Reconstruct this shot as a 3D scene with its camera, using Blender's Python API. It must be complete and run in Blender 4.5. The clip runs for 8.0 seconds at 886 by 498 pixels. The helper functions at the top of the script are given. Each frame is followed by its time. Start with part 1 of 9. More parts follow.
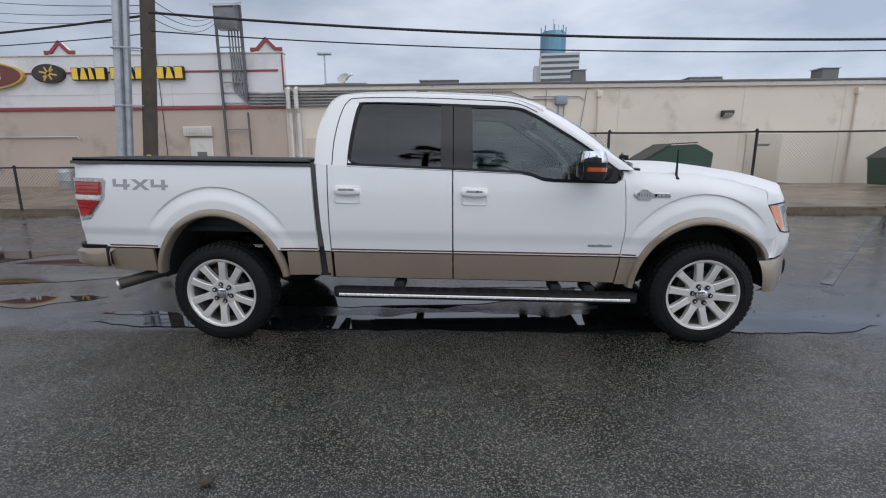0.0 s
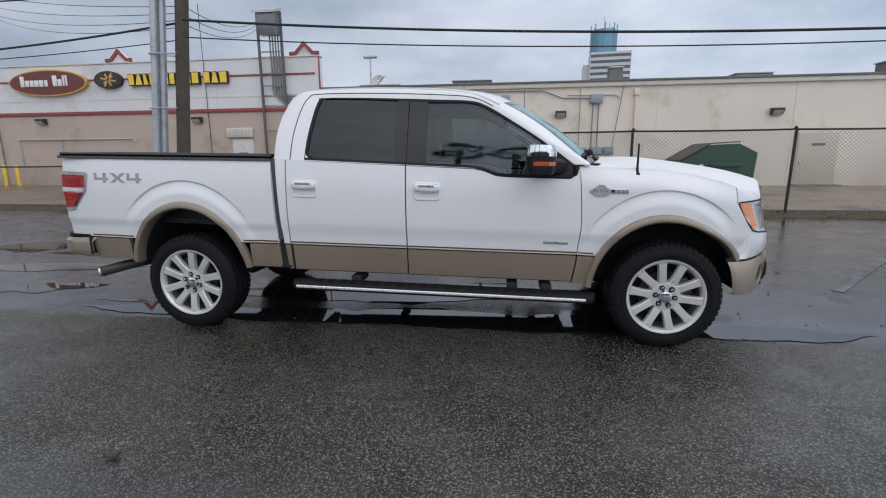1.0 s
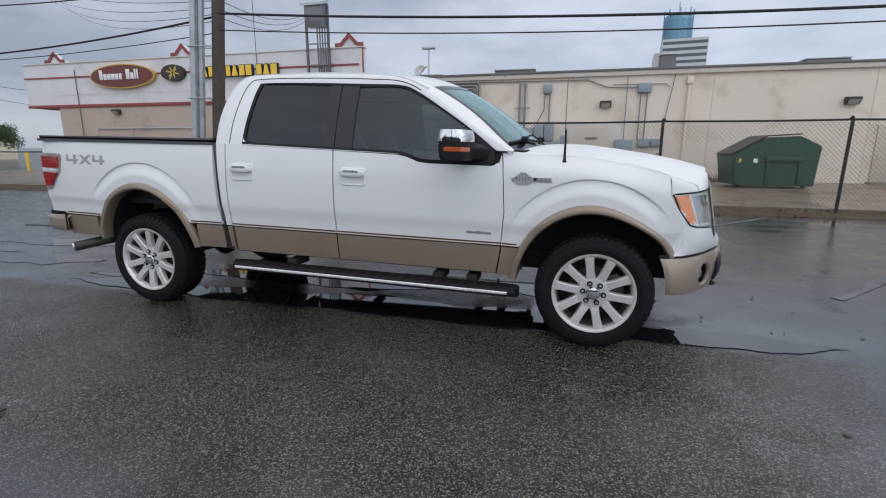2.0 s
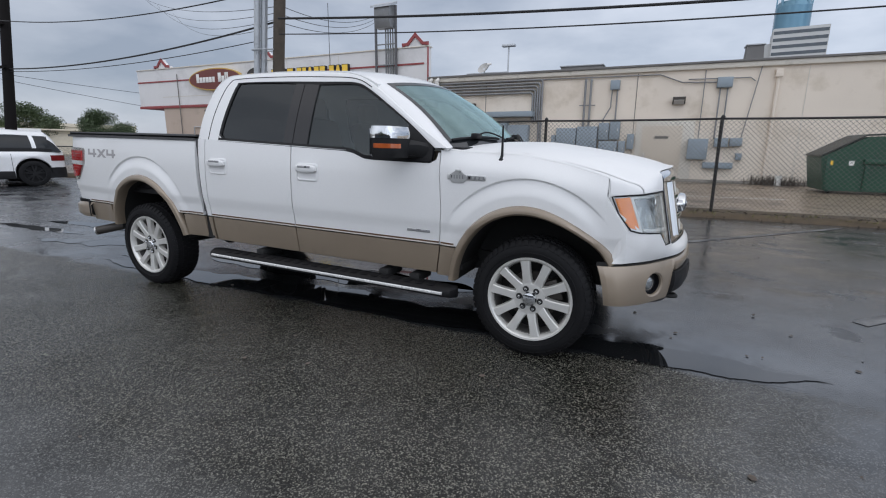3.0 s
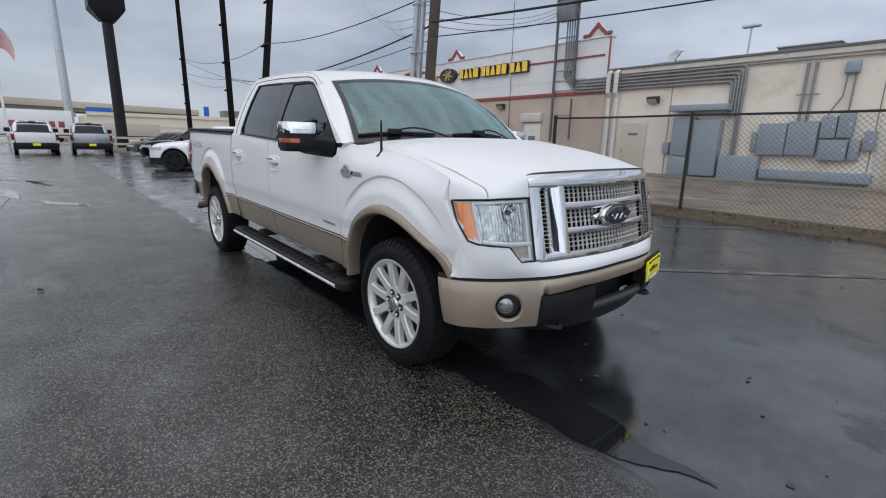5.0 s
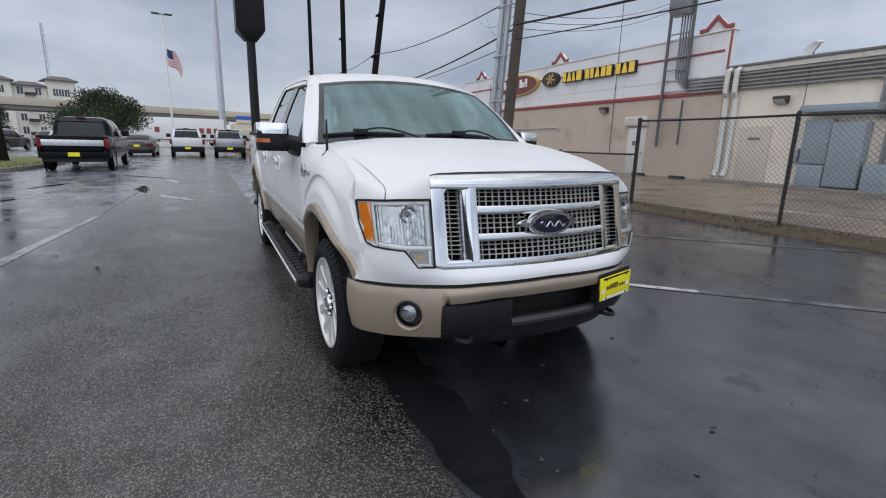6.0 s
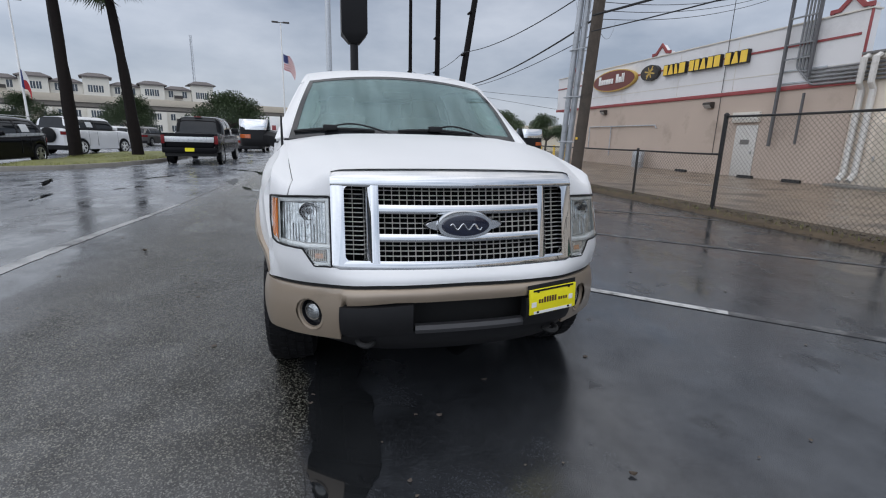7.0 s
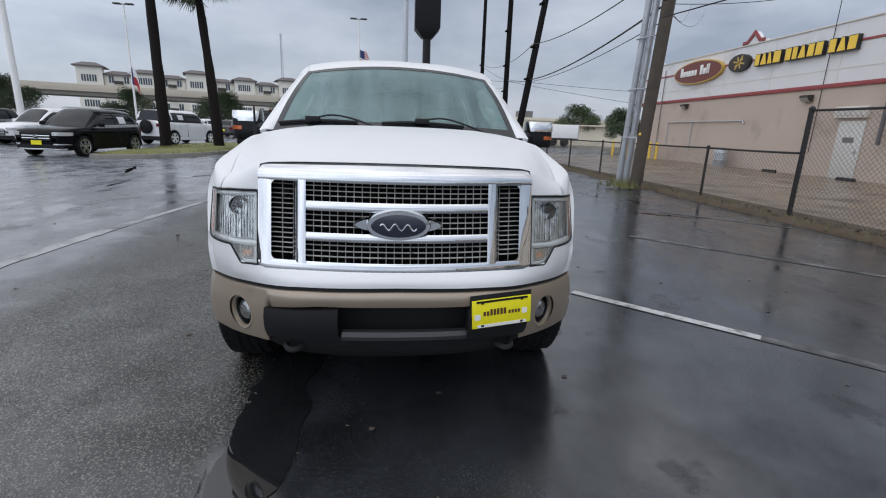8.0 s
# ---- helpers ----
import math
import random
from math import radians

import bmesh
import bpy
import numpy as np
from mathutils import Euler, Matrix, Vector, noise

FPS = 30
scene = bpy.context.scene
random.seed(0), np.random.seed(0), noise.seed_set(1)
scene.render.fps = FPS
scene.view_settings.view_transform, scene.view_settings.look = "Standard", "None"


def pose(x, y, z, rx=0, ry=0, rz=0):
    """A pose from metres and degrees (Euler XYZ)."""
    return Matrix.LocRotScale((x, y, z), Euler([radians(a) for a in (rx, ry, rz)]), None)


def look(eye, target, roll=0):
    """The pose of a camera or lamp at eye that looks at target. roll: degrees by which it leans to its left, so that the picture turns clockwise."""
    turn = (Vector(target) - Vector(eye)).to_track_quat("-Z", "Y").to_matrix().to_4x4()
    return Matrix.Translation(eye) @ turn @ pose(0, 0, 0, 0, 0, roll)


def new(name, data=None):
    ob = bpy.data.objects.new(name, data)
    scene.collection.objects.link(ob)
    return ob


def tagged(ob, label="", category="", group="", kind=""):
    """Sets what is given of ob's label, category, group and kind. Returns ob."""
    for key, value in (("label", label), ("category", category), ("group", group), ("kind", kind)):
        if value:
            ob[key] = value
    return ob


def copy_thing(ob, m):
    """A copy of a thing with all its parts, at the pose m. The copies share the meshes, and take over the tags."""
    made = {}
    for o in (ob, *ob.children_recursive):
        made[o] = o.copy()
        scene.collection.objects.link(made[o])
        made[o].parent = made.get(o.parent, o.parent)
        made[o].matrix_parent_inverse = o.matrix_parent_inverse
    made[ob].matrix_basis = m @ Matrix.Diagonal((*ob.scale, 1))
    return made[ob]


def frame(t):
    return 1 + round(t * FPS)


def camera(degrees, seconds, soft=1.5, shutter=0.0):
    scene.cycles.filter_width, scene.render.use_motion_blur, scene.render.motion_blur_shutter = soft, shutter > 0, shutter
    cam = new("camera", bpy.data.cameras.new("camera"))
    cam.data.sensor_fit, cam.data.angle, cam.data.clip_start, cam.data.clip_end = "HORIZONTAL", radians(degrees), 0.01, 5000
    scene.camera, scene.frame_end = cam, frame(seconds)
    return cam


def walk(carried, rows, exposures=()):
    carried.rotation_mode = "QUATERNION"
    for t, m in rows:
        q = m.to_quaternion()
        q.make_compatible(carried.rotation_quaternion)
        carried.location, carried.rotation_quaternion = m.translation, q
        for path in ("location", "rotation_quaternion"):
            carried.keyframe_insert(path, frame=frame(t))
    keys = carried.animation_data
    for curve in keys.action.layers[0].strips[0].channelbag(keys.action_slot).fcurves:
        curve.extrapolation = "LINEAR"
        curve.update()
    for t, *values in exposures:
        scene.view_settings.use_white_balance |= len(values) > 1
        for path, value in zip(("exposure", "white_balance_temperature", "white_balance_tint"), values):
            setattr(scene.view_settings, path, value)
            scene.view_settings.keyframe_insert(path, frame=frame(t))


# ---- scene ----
cam = camera(87.2, 8.0, soft=1.1)

PATH = [
    (0, (0.022, -4.353, 1.423), (-0.053, -2.394, 1.028), -0.4),
    (0.5, (0.267, -4.357, 1.402), (0.115, -2.4, 1.019), -0.5),
    (1, (0.694, -4.296, 1.37), (0.43, -2.352, 0.982), -0.4),
    (1.5, (1.145, -4.24, 1.348), (0.776, -2.317, 0.944), -0.1),
    (2, (1.628, -4.065, 1.324), (1.127, -2.175, 0.903), 0.2),
    (2.2, (1.821, -4.002, 1.307), (1.265, -2.127, 0.887), 0.2),
    (3.3, (2.763, -3.554, 1.322), (1.858, -1.824, 0.891), 0.8),
    (3.5, (2.946, -3.423, 1.32), (1.977, -1.727, 0.89), 0.9),
    (4, (3.358, -3.096, 1.308), (2.2, -1.525, 0.873), 1.2),
    (4.5, (3.704, -2.785, 1.316), (2.383, -1.349, 0.876), 1.3),
    (4.7, (3.846, -2.663, 1.344), (2.461, -1.291, 0.894), 1.3),
    (5.8, (4.443, -1.683, 1.333), (2.745, -0.722, 0.892), 1.3),
    (6, (4.519, -1.517, 1.33), (2.78, -0.635, 0.887), 1.4),
    (6.5, (4.634, -1.082, 1.345), (2.816, -0.383, 0.891), 1.4),
    (7, (4.722, -0.627, 1.341), (2.842, -0.126, 0.88), 1.6),
    (7.5, (4.669, -0.269, 1.34), (2.756, 0.073, 0.869), 1.8),
    (8, (4.627, 0.003, 1.348), (2.699, 0.211, 0.856), 2.1),
]
walk(cam, [(t, look(eye, target, roll)) for t, eye, target, roll in PATH])

# ---- sky and light: a grey overcast day, brighter overhead ----
world = bpy.data.worlds.new("overcast_sky")
scene.world = world
world.use_nodes = True
wn, wl = world.node_tree.nodes, world.node_tree.links
wn.clear()
w_out = wn.new("ShaderNodeOutputWorld")
w_bg = wn.new("ShaderNodeBackground")
w_co = wn.new("ShaderNodeTexCoord")
w_sep = wn.new("ShaderNodeSeparateXYZ")
w_map = wn.new("ShaderNodeMapping")
w_map.inputs["Scale"].default_value = (1.0, 1.0, 2.6)
w_noise = wn.new("ShaderNodeTexNoise")
w_noise.inputs["Scale"].default_value, w_noise.inputs["Detail"].default_value = 2.3, 6.0
w_noise.inputs["Roughness"].default_value = 0.55
w_cloud = wn.new("ShaderNodeValToRGB")
w_cloud.color_ramp.elements[0].position, w_cloud.color_ramp.elements[0].color = 0.36, (0.335, 0.388, 0.480, 1)
w_cloud.color_ramp.elements[1].position, w_cloud.color_ramp.elements[1].color = 0.66, (0.615, 0.66, 0.745, 1)
w_lift = wn.new("ShaderNodeMapRange")
w_lift.inputs["From Min"].default_value, w_lift.inputs["From Max"].default_value = 0.30, 0.72
w_lift.inputs["To Min"].default_value, w_lift.inputs["To Max"].default_value = 0.98, 1.16
w_mul = wn.new("ShaderNodeVectorMath")
w_mul.operation = "SCALE"
w_sky = wn.new("ShaderNodeTexSky")
w_sky.sky_type, w_sky.sun_disc = "NISHITA", False
w_sky.sun_elevation, w_sky.sun_rotation = radians(46), radians(203)
w_skys = wn.new("ShaderNodeVectorMath")
w_skys.operation = "SCALE"
w_skys.inputs["Scale"].default_value = 0.012
w_add = wn.new("ShaderNodeVectorMath")
wl.new(w_co.outputs["Generated"], w_map.inputs["Vector"])
wl.new(w_map.outputs["Vector"], w_noise.inputs["Vector"])
wl.new(w_noise.outputs["Fac"], w_cloud.inputs["Fac"])
wl.new(w_co.outputs["Generated"], w_sep.inputs[0])
wl.new(w_sep.outputs["Z"], w_lift.inputs["Value"])
# the high cloud is more neutral than the blue-grey rim
w_tint = wn.new("ShaderNodeValToRGB")
w_tint.color_ramp.elements[0].position, w_tint.color_ramp.elements[0].color = 0.30, (0.948, 0.95, 0.965, 1)
w_tint.color_ramp.elements[1].position, w_tint.color_ramp.elements[1].color = 0.75, (1.0, 0.94, 0.88, 1)
w_warm = wn.new("ShaderNodeVectorMath")
w_warm.operation = "MULTIPLY"
wl.new(w_sep.outputs["Z"], w_tint.inputs["Fac"])
wl.new(w_cloud.outputs["Color"], w_warm.inputs[0])
wl.new(w_tint.outputs["Color"], w_warm.inputs[1])
wl.new(w_warm.outputs["Vector"], w_mul.inputs[0])
# the cloud thickens and darkens towards the west
w_west = wn.new("ShaderNodeMapRange")
w_west.inputs["From Min"].default_value, w_west.inputs["From Max"].default_value = -0.97, 0.75
w_west.inputs["To Min"].default_value, w_west.inputs["To Max"].default_value = 0.76, 1.10
w_both = wn.new("ShaderNodeMath")
w_both.operation = "MULTIPLY"
wl.new(w_sep.outputs["X"], w_west.inputs["Value"])
wl.new(w_lift.outputs["Result"], w_both.inputs[0])
wl.new(w_west.outputs["Result"], w_both.inputs[1])
# higher up, the western cloud is heavier still
w_side = wn.new("ShaderNodeMapRange")
w_side.inputs["From Min"].default_value, w_side.inputs["From Max"].default_value = -0.8, 0.8
w_side.inputs["To Min"].default_value, w_side.inputs["To Max"].default_value = -0.26, 0.38
w_high = wn.new("ShaderNodeMapRange")
w_high.interpolation_type = "SMOOTHSTEP"
w_high.inputs["From Min"].default_value, w_high.inputs["From Max"].default_value = 0.20, 0.50
w_more = wn.new("ShaderNodeMath")
w_more.operation = "MULTIPLY_ADD"
w_more.inputs[2].default_value = 1.0
w_heavy = wn.new("ShaderNodeMath")
w_heavy.operation = "MULTIPLY"
wl.new(w_sep.outputs["X"], w_side.inputs["Value"])
wl.new(w_sep.outputs["Z"], w_high.inputs["Value"])
wl.new(w_side.outputs["Result"], w_more.inputs[0])
wl.new(w_high.outputs["Result"], w_more.inputs[1])
wl.new(w_both.outputs[0], w_heavy.inputs[0])
wl.new(w_more.outputs[0], w_heavy.inputs[1])
# the cloud glows softly round the hidden sun
w_dot = wn.new("ShaderNodeVectorMath")
w_dot.operation = "DOT_PRODUCT"
w_dot.inputs[1].default_value = (0.27, -0.77, 0.578)
w_glow = wn.new("ShaderNodeMapRange")
w_glow.interpolation_type = "SMOOTHSTEP"
w_glow.inputs["From Min"].default_value, w_glow.inputs["From Max"].default_value = -0.1, 1.0
w_glow.inputs["To Min"].default_value, w_glow.inputs["To Max"].default_value = 0.98, 1.62
w_all = wn.new("ShaderNodeMath")
w_all.operation = "MULTIPLY"
wl.new(w_co.outputs["Generated"], w_dot.inputs[0])
wl.new(w_dot.outputs["Value"], w_glow.inputs["Value"])
wl.new(w_heavy.outputs[0], w_all.inputs[0])
wl.new(w_glow.outputs["Result"], w_all.inputs[1])
wl.new(w_all.outputs[0], w_mul.inputs["Scale"])
wl.new(w_sky.outputs["Color"], w_skys.inputs[0])
wl.new(w_mul.outputs["Vector"], w_add.inputs[0])
wl.new(w_skys.outputs["Vector"], w_add.inputs[1])
wl.new(w_add.outputs["Vector"], w_bg.inputs["Color"])
wl.new(w_bg.outputs["Background"], w_out.inputs["Surface"])
w_bg.inputs["Strength"].default_value = 1.20

sun = new("sun", bpy.data.lights.new("sun", "SUN"))
sun.data.energy, sun.data.angle, sun.data.color = 0.65, radians(160), (1.0, 0.97, 0.93)
sun.matrix_world = look((0, 0, 30), (3.0, 7.0, 22.0))


# ---- materials ----
MATS = {}


def mat(name, color=(0.5, 0.5, 0.5), rough=0.5, metal=0.0, var=0.12, scale=3.0, fine=60.0, bump=0.0, spec=0.5,
        coat=0.0, rvar=0.1, stain=None, stain_scale=0.8, stain_at=(0.55, 0.75), alpha=None, per=0.0):
    """A surface with large soft variation, fine grain, optional stains and relief; per: variation from piece to piece."""
    if name in MATS:
        return MATS[name]
    m = bpy.data.materials.new(name)
    m.use_nodes = True
    n, l = m.node_tree.nodes, m.node_tree.links
    b = n["Principled BSDF"]
    b.inputs["Roughness"].default_value, b.inputs["Metallic"].default_value = rough, metal
    b.inputs["Specular IOR Level"].default_value = spec
    b.inputs["Coat Weight"].default_value = coat
    b.inputs["Coat Roughness"].default_value = 0.04
    co = n.new("ShaderNodeTexCoord")
    geo = n.new("ShaderNodeNewGeometry")
    big = n.new("ShaderNodeTexNoise")
    big.inputs["Scale"].default_value, big.inputs["Detail"].default_value = scale, 5.0
    small = n.new("ShaderNodeTexNoise")
    small.inputs["Scale"].default_value, small.inputs["Detail"].default_value = fine, 3.0
    l.new(geo.outputs["Position"], big.inputs["Vector"])
    l.new(geo.outputs["Position"], small.inputs["Vector"])
    mix = n.new("ShaderNodeMath")
    mix.operation = "MULTIPLY_ADD"
    mix.inputs[1].default_value = 0.6
    half = n.new("ShaderNodeMath")
    half.operation = "MULTIPLY"
    half.inputs[1].default_value = 0.4
    l.new(small.outputs["Fac"], half.inputs[0])
    l.new(big.outputs["Fac"], mix.inputs[0])
    l.new(half.outputs[0], mix.inputs[2])
    ramp = n.new("ShaderNodeValToRGB")
    lo = [c * (1 - var) for c in color]
    hi = [min(1, c * (1 + var)) for c in color]
    ramp.color_ramp.elements[0].position, ramp.color_ramp.elements[0].color = 0.3, (*lo, 1)
    ramp.color_ramp.elements[1].position, ramp.color_ramp.elements[1].color = 0.7, (*hi, 1)
    l.new(mix.outputs[0], ramp.inputs["Fac"])
    last = ramp.outputs["Color"]
    if stain:
        st = n.new("ShaderNodeTexNoise")
        st.inputs["Scale"].default_value, st.inputs["Detail"].default_value = stain_scale, 7.0
        st.inputs["Roughness"].default_value = 0.62
        l.new(geo.outputs["Position"], st.inputs["Vector"])
        sr = n.new("ShaderNodeMapRange")
        sr.inputs["From Min"].default_value, sr.inputs["From Max"].default_value = stain_at
        l.new(st.outputs["Fac"], sr.inputs["Value"])
        mx = n.new("ShaderNodeMix")
        mx.data_type = "RGBA"
        mx.inputs["B"].default_value = (*stain, 1)
        l.new(sr.outputs["Result"], mx.inputs["Factor"])
        l.new(last, mx.inputs["A"])
        last = mx.outputs["Result"]
    if per:
        oi = n.new("ShaderNodeObjectInfo")
        hs = n.new("ShaderNodeHueSaturation")
        pr = n.new("ShaderNodeMapRange")
        pr.inputs["To Min"].default_value, pr.inputs["To Max"].default_value = 1 - per, 1 + per
        l.new(oi.outputs["Random"], pr.inputs["Value"])
        l.new(pr.outputs["Result"], hs.inputs["Value"])
        l.new(last, hs.inputs["Color"])
        last = hs.outputs["Color"]
    l.new(last, b.inputs["Base Color"])
    if rvar:
        rr = n.new("ShaderNodeMapRange")
        rr.inputs["From Min"].default_value, rr.inputs["From Max"].default_value = 0.3, 0.7
        rr.inputs["To Min"].default_value, rr.inputs["To Max"].default_value = max(0.01, rough - rvar), min(1, rough + rvar)
        l.new(mix.outputs[0], rr.inputs["Value"])
        l.new(rr.outputs["Result"], b.inputs["Roughness"])
    if bump:
        bp = n.new("ShaderNodeBump")
        bp.inputs["Strength"].default_value, bp.inputs["Distance"].default_value = 0.6, bump
        l.new(mix.outputs[0], bp.inputs["Height"])
        l.new(bp.outputs["Normal"], b.inputs["Normal"])
    MATS[name] = m
    return m


def glass(name, tint, gloss=1.5, rough=0.01, color=(1, 1, 1), film=0.0):
    """A coated pane: tinted see-through body with a sky-reflecting surface."""
    m = bpy.data.materials.new(name)
    m.use_nodes = True
    n, l = m.node_tree.nodes, m.node_tree.links
    n.clear()
    out = n.new("ShaderNodeOutputMaterial")
    tr = n.new("ShaderNodeBsdfTransparent")
    tr.inputs["Color"].default_value = (*tint, 1)
    gl = n.new("ShaderNodeBsdfGlossy")
    gl.inputs["Roughness"].default_value = rough
    gl.inputs["Color"].default_value = (*color, 1)
    lw = n.new("ShaderNodeLayerWeight")
    lw.inputs["Blend"].default_value = 0.5
    pw = n.new("ShaderNodeMath")
    pw.operation = "POWER"
    pw.inputs[1].default_value = 5.0
    l.new(lw.outputs["Facing"], pw.inputs[0])
    f0 = ((gloss - 1) / (gloss + 1)) ** 2
    fr = n.new("ShaderNodeMath")
    fr.operation = "MULTIPLY_ADD"
    fr.inputs[1].default_value, fr.inputs[2].default_value = 1 - f0, f0
    l.new(pw.outputs[0], fr.inputs[0])
    mx = n.new("ShaderNodeMixShader")
    l.new(fr.outputs[0], mx.inputs["Fac"])
    l.new(tr.outputs["BSDF"], mx.inputs[1])
    l.new(gl.outputs["BSDF"], mx.inputs[2])
    last = mx
    if film:
        # rain and road film: fine beads and runs that scatter the daylight
        co = n.new("ShaderNodeTexCoord")
        mp = n.new("ShaderNodeMapping")
        mp.inputs["Scale"].default_value = (0.6, 5.0, 0.6)
        l.new(co.outputs["Object"], mp.inputs["Vector"])
        runs = n.new("ShaderNodeTexNoise")
        runs.inputs["Scale"].default_value, runs.inputs["Detail"].default_value = 2.0, 4.0
        l.new(mp.outputs["Vector"], runs.inputs["Vector"])
        beads = n.new("ShaderNodeTexVoronoi")
        beads.inputs["Scale"].default_value = 140.0
        l.new(co.outputs["Object"], beads.inputs["Vector"])
        amount = n.new("ShaderNodeMapRange")
        amount.inputs["From Min"].default_value, amount.inputs["From Max"].default_value = 0.32, 0.70
        amount.inputs["To Min"].default_value, amount.inputs["To Max"].default_value = film * 0.55, film * 1.3
        l.new(runs.outputs["Fac"], amount.inputs["Value"])
        bead = n.new("ShaderNodeMapRange")
        bead.inputs["From Min"].default_value, bead.inputs["From Max"].default_value = 0.15, 0.45
        bead.inputs["To Min"].default_value, bead.inputs["To Max"].default_value = 1.5, 0.8
        l.new(beads.outputs["Distance"], bead.inputs["Value"])
        both = n.new("ShaderNodeMath")
        both.operation = "MULTIPLY"
        l.new(amount.outputs["Result"], both.inputs[0])
        l.new(bead.outputs["Result"], both.inputs[1])
        df = n.new("ShaderNodeBsdfDiffuse")
        df.inputs["Color"].default_value = (0.58, 0.74, 0.76, 1)
        last = n.new("ShaderNodeMixShader")
        l.new(both.outputs[0], last.inputs["Fac"])
        l.new(mx.outputs["Shader"], last.inputs[1])
        l.new(df.outputs["BSDF"], last.inputs[2])
    l.new(last.outputs["Shader"], out.inputs["Surface"])
    MATS[name] = m
    return m


def lamp_lens(name, color, rough=0.08):
    m = mat(name, color, rough, var=0.25, scale=14, fine=120, rvar=0.03, coat=1.0, bump=0.002)
    return m


def wet_asphalt(name):
    """Rain-wet asphalt: pale and dark stones, damp patches, drying patches and shallow standing water."""
    m = bpy.data.materials.new(name)
    m.use_nodes = True
    n, l = m.node_tree.nodes, m.node_tree.links
    b = n["Principled BSDF"]
    geo = n.new("ShaderNodeNewGeometry")

    def noise_node(scale, detail, rough=0.5):
        t = n.new("ShaderNodeTexNoise")
        t.inputs["Scale"].default_value, t.inputs["Detail"].default_value = scale, detail
        t.inputs["Roughness"].default_value = rough
        l.new(geo.outputs["Position"], t.inputs["Vector"])
        return t.outputs["Fac"]

    def remap(v, a, c, lo, hi):
        t = n.new("ShaderNodeMapRange")
        t.inputs["From Min"].default_value, t.inputs["From Max"].default_value = a, c
        t.inputs["To Min"].default_value, t.inputs["To Max"].default_value = lo, hi
        l.new(v, t.inputs["Value"])
        return t.outputs["Result"]

    def math2(op, a, c):
        t = n.new("ShaderNodeMath")
        t.operation = op
        l.new(a, t.inputs[0])
        if isinstance(c, (int, float)):
            t.inputs[1].default_value = c
        else:
            l.new(c, t.inputs[1])
        return t.outputs[0]

    b.inputs["IOR"].default_value = 1.7
    stones = n.new("ShaderNodeTexVoronoi")
    stones.inputs["Scale"].default_value = 165.0
    l.new(geo.outputs["Position"], stones.inputs["Vector"])
    grit = noise_node(220, 2)
    tone = noise_node(0.45, 6, 0.6)
    patch = noise_node(1.7, 5, 0.6)
    # the coarse old surface ends in a ragged seam where the smooth sealed one begins
    sep = n.new("ShaderNodeSeparateXYZ")
    l.new(geo.outputs["Position"], sep.inputs[0])
    seam = math2("ADD", sep.outputs["Y"], math2("MULTIPLY", noise_node(1.4, 7, 0.66), 0.42))
    coarse = math2("MULTIPLY", remap(seam, -0.50, -0.57, 0, 1), remap(sep.outputs["Y"], -3.4, -2.5, 0.0, 1))
    coarse = math2("MULTIPLY", coarse, remap(math2("ADD", sep.outputs["X"], math2("MULTIPLY", noise_node(0.8, 5, 0.6), 1.2)), 3.3, 4.5, 1.0, 0.22))
    sepc = n.new("ShaderNodeSeparateColor")
    l.new(stones.outputs["Color"], sepc.inputs[0])
    fleck = remap(sepc.outputs[0], 0.42, 1.0, 0.0, 1.0)
    # the far lot's base is brightened to stand in for its sky reflection
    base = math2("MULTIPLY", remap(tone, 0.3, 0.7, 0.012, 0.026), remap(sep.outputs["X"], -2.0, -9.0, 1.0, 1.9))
    far_sheen = math2("MULTIPLY", remap(sep.outputs["X"], -3.0, -8.0, 0, 1), remap(sep.outputs["Y"], 0.6, -1.6, 0, 1))
    base = math2("MULTIPLY", base, remap(far_sheen, 0, 1, 1.0, 4.5))
    base = math2("MULTIPLY", math2("MULTIPLY", base, remap(patch, 0.35, 0.65, 0.5, 1.45)), remap(coarse, 0, 1, 1.0, 0.30))
    spark = math2("MULTIPLY", math2("MULTIPLY", fleck, fleck), remap(coarse, 0, 1, 0.022, 0.168))
    value = math2("ADD", base, spark)
    value = math2("MULTIPLY", value, remap(grit, 0.3, 0.7, 0.7, 1.3))
    warm = n.new("ShaderNodeMix")
    warm.data_type = "RGBA"
    warm.inputs["A"].default_value, warm.inputs["B"].default_value = (0.90, 0.98, 1.10, 1), (1.05, 1.02, 0.84, 1)
    l.new(coarse, warm.inputs["Factor"])
    vm = n.new("ShaderNodeVectorMath")
    vm.operation = "SCALE"
    l.new(warm.outputs["Result"], vm.inputs[0])
    l.new(value, vm.inputs["Scale"])
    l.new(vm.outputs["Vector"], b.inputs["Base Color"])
    film = remap(noise_node(1.1, 8, 0.66), 0.42, 0.58, 0, 1)
    streak = n.new("ShaderNodeMapping")
    streak.inputs["Scale"].default_value = (0.5, 2.2, 1)
    streak.inputs["Rotation"].default_value = (0, 0, 0.5)
    l.new(geo.outputs["Position"], streak.inputs["Vector"])
    stn = n.new("ShaderNodeTexNoise")
    stn.inputs["Scale"].default_value, stn.inputs["Detail"].default_value = 1.0, 6.0
    l.new(streak.outputs["Vector"], stn.inputs["Vector"])
    film = math2("MULTIPLY", film, remap(stn.outputs["Fac"], 0.38, 0.58, 0, 1))
    # here and there the water has drained and the surface lies dull
    drain = math2("MULTIPLY", remap(noise_node(1.35, 7, 0.62), 0.575, 0.62, 0, 1), remap(coarse, 0, 0.4, 1, 0))
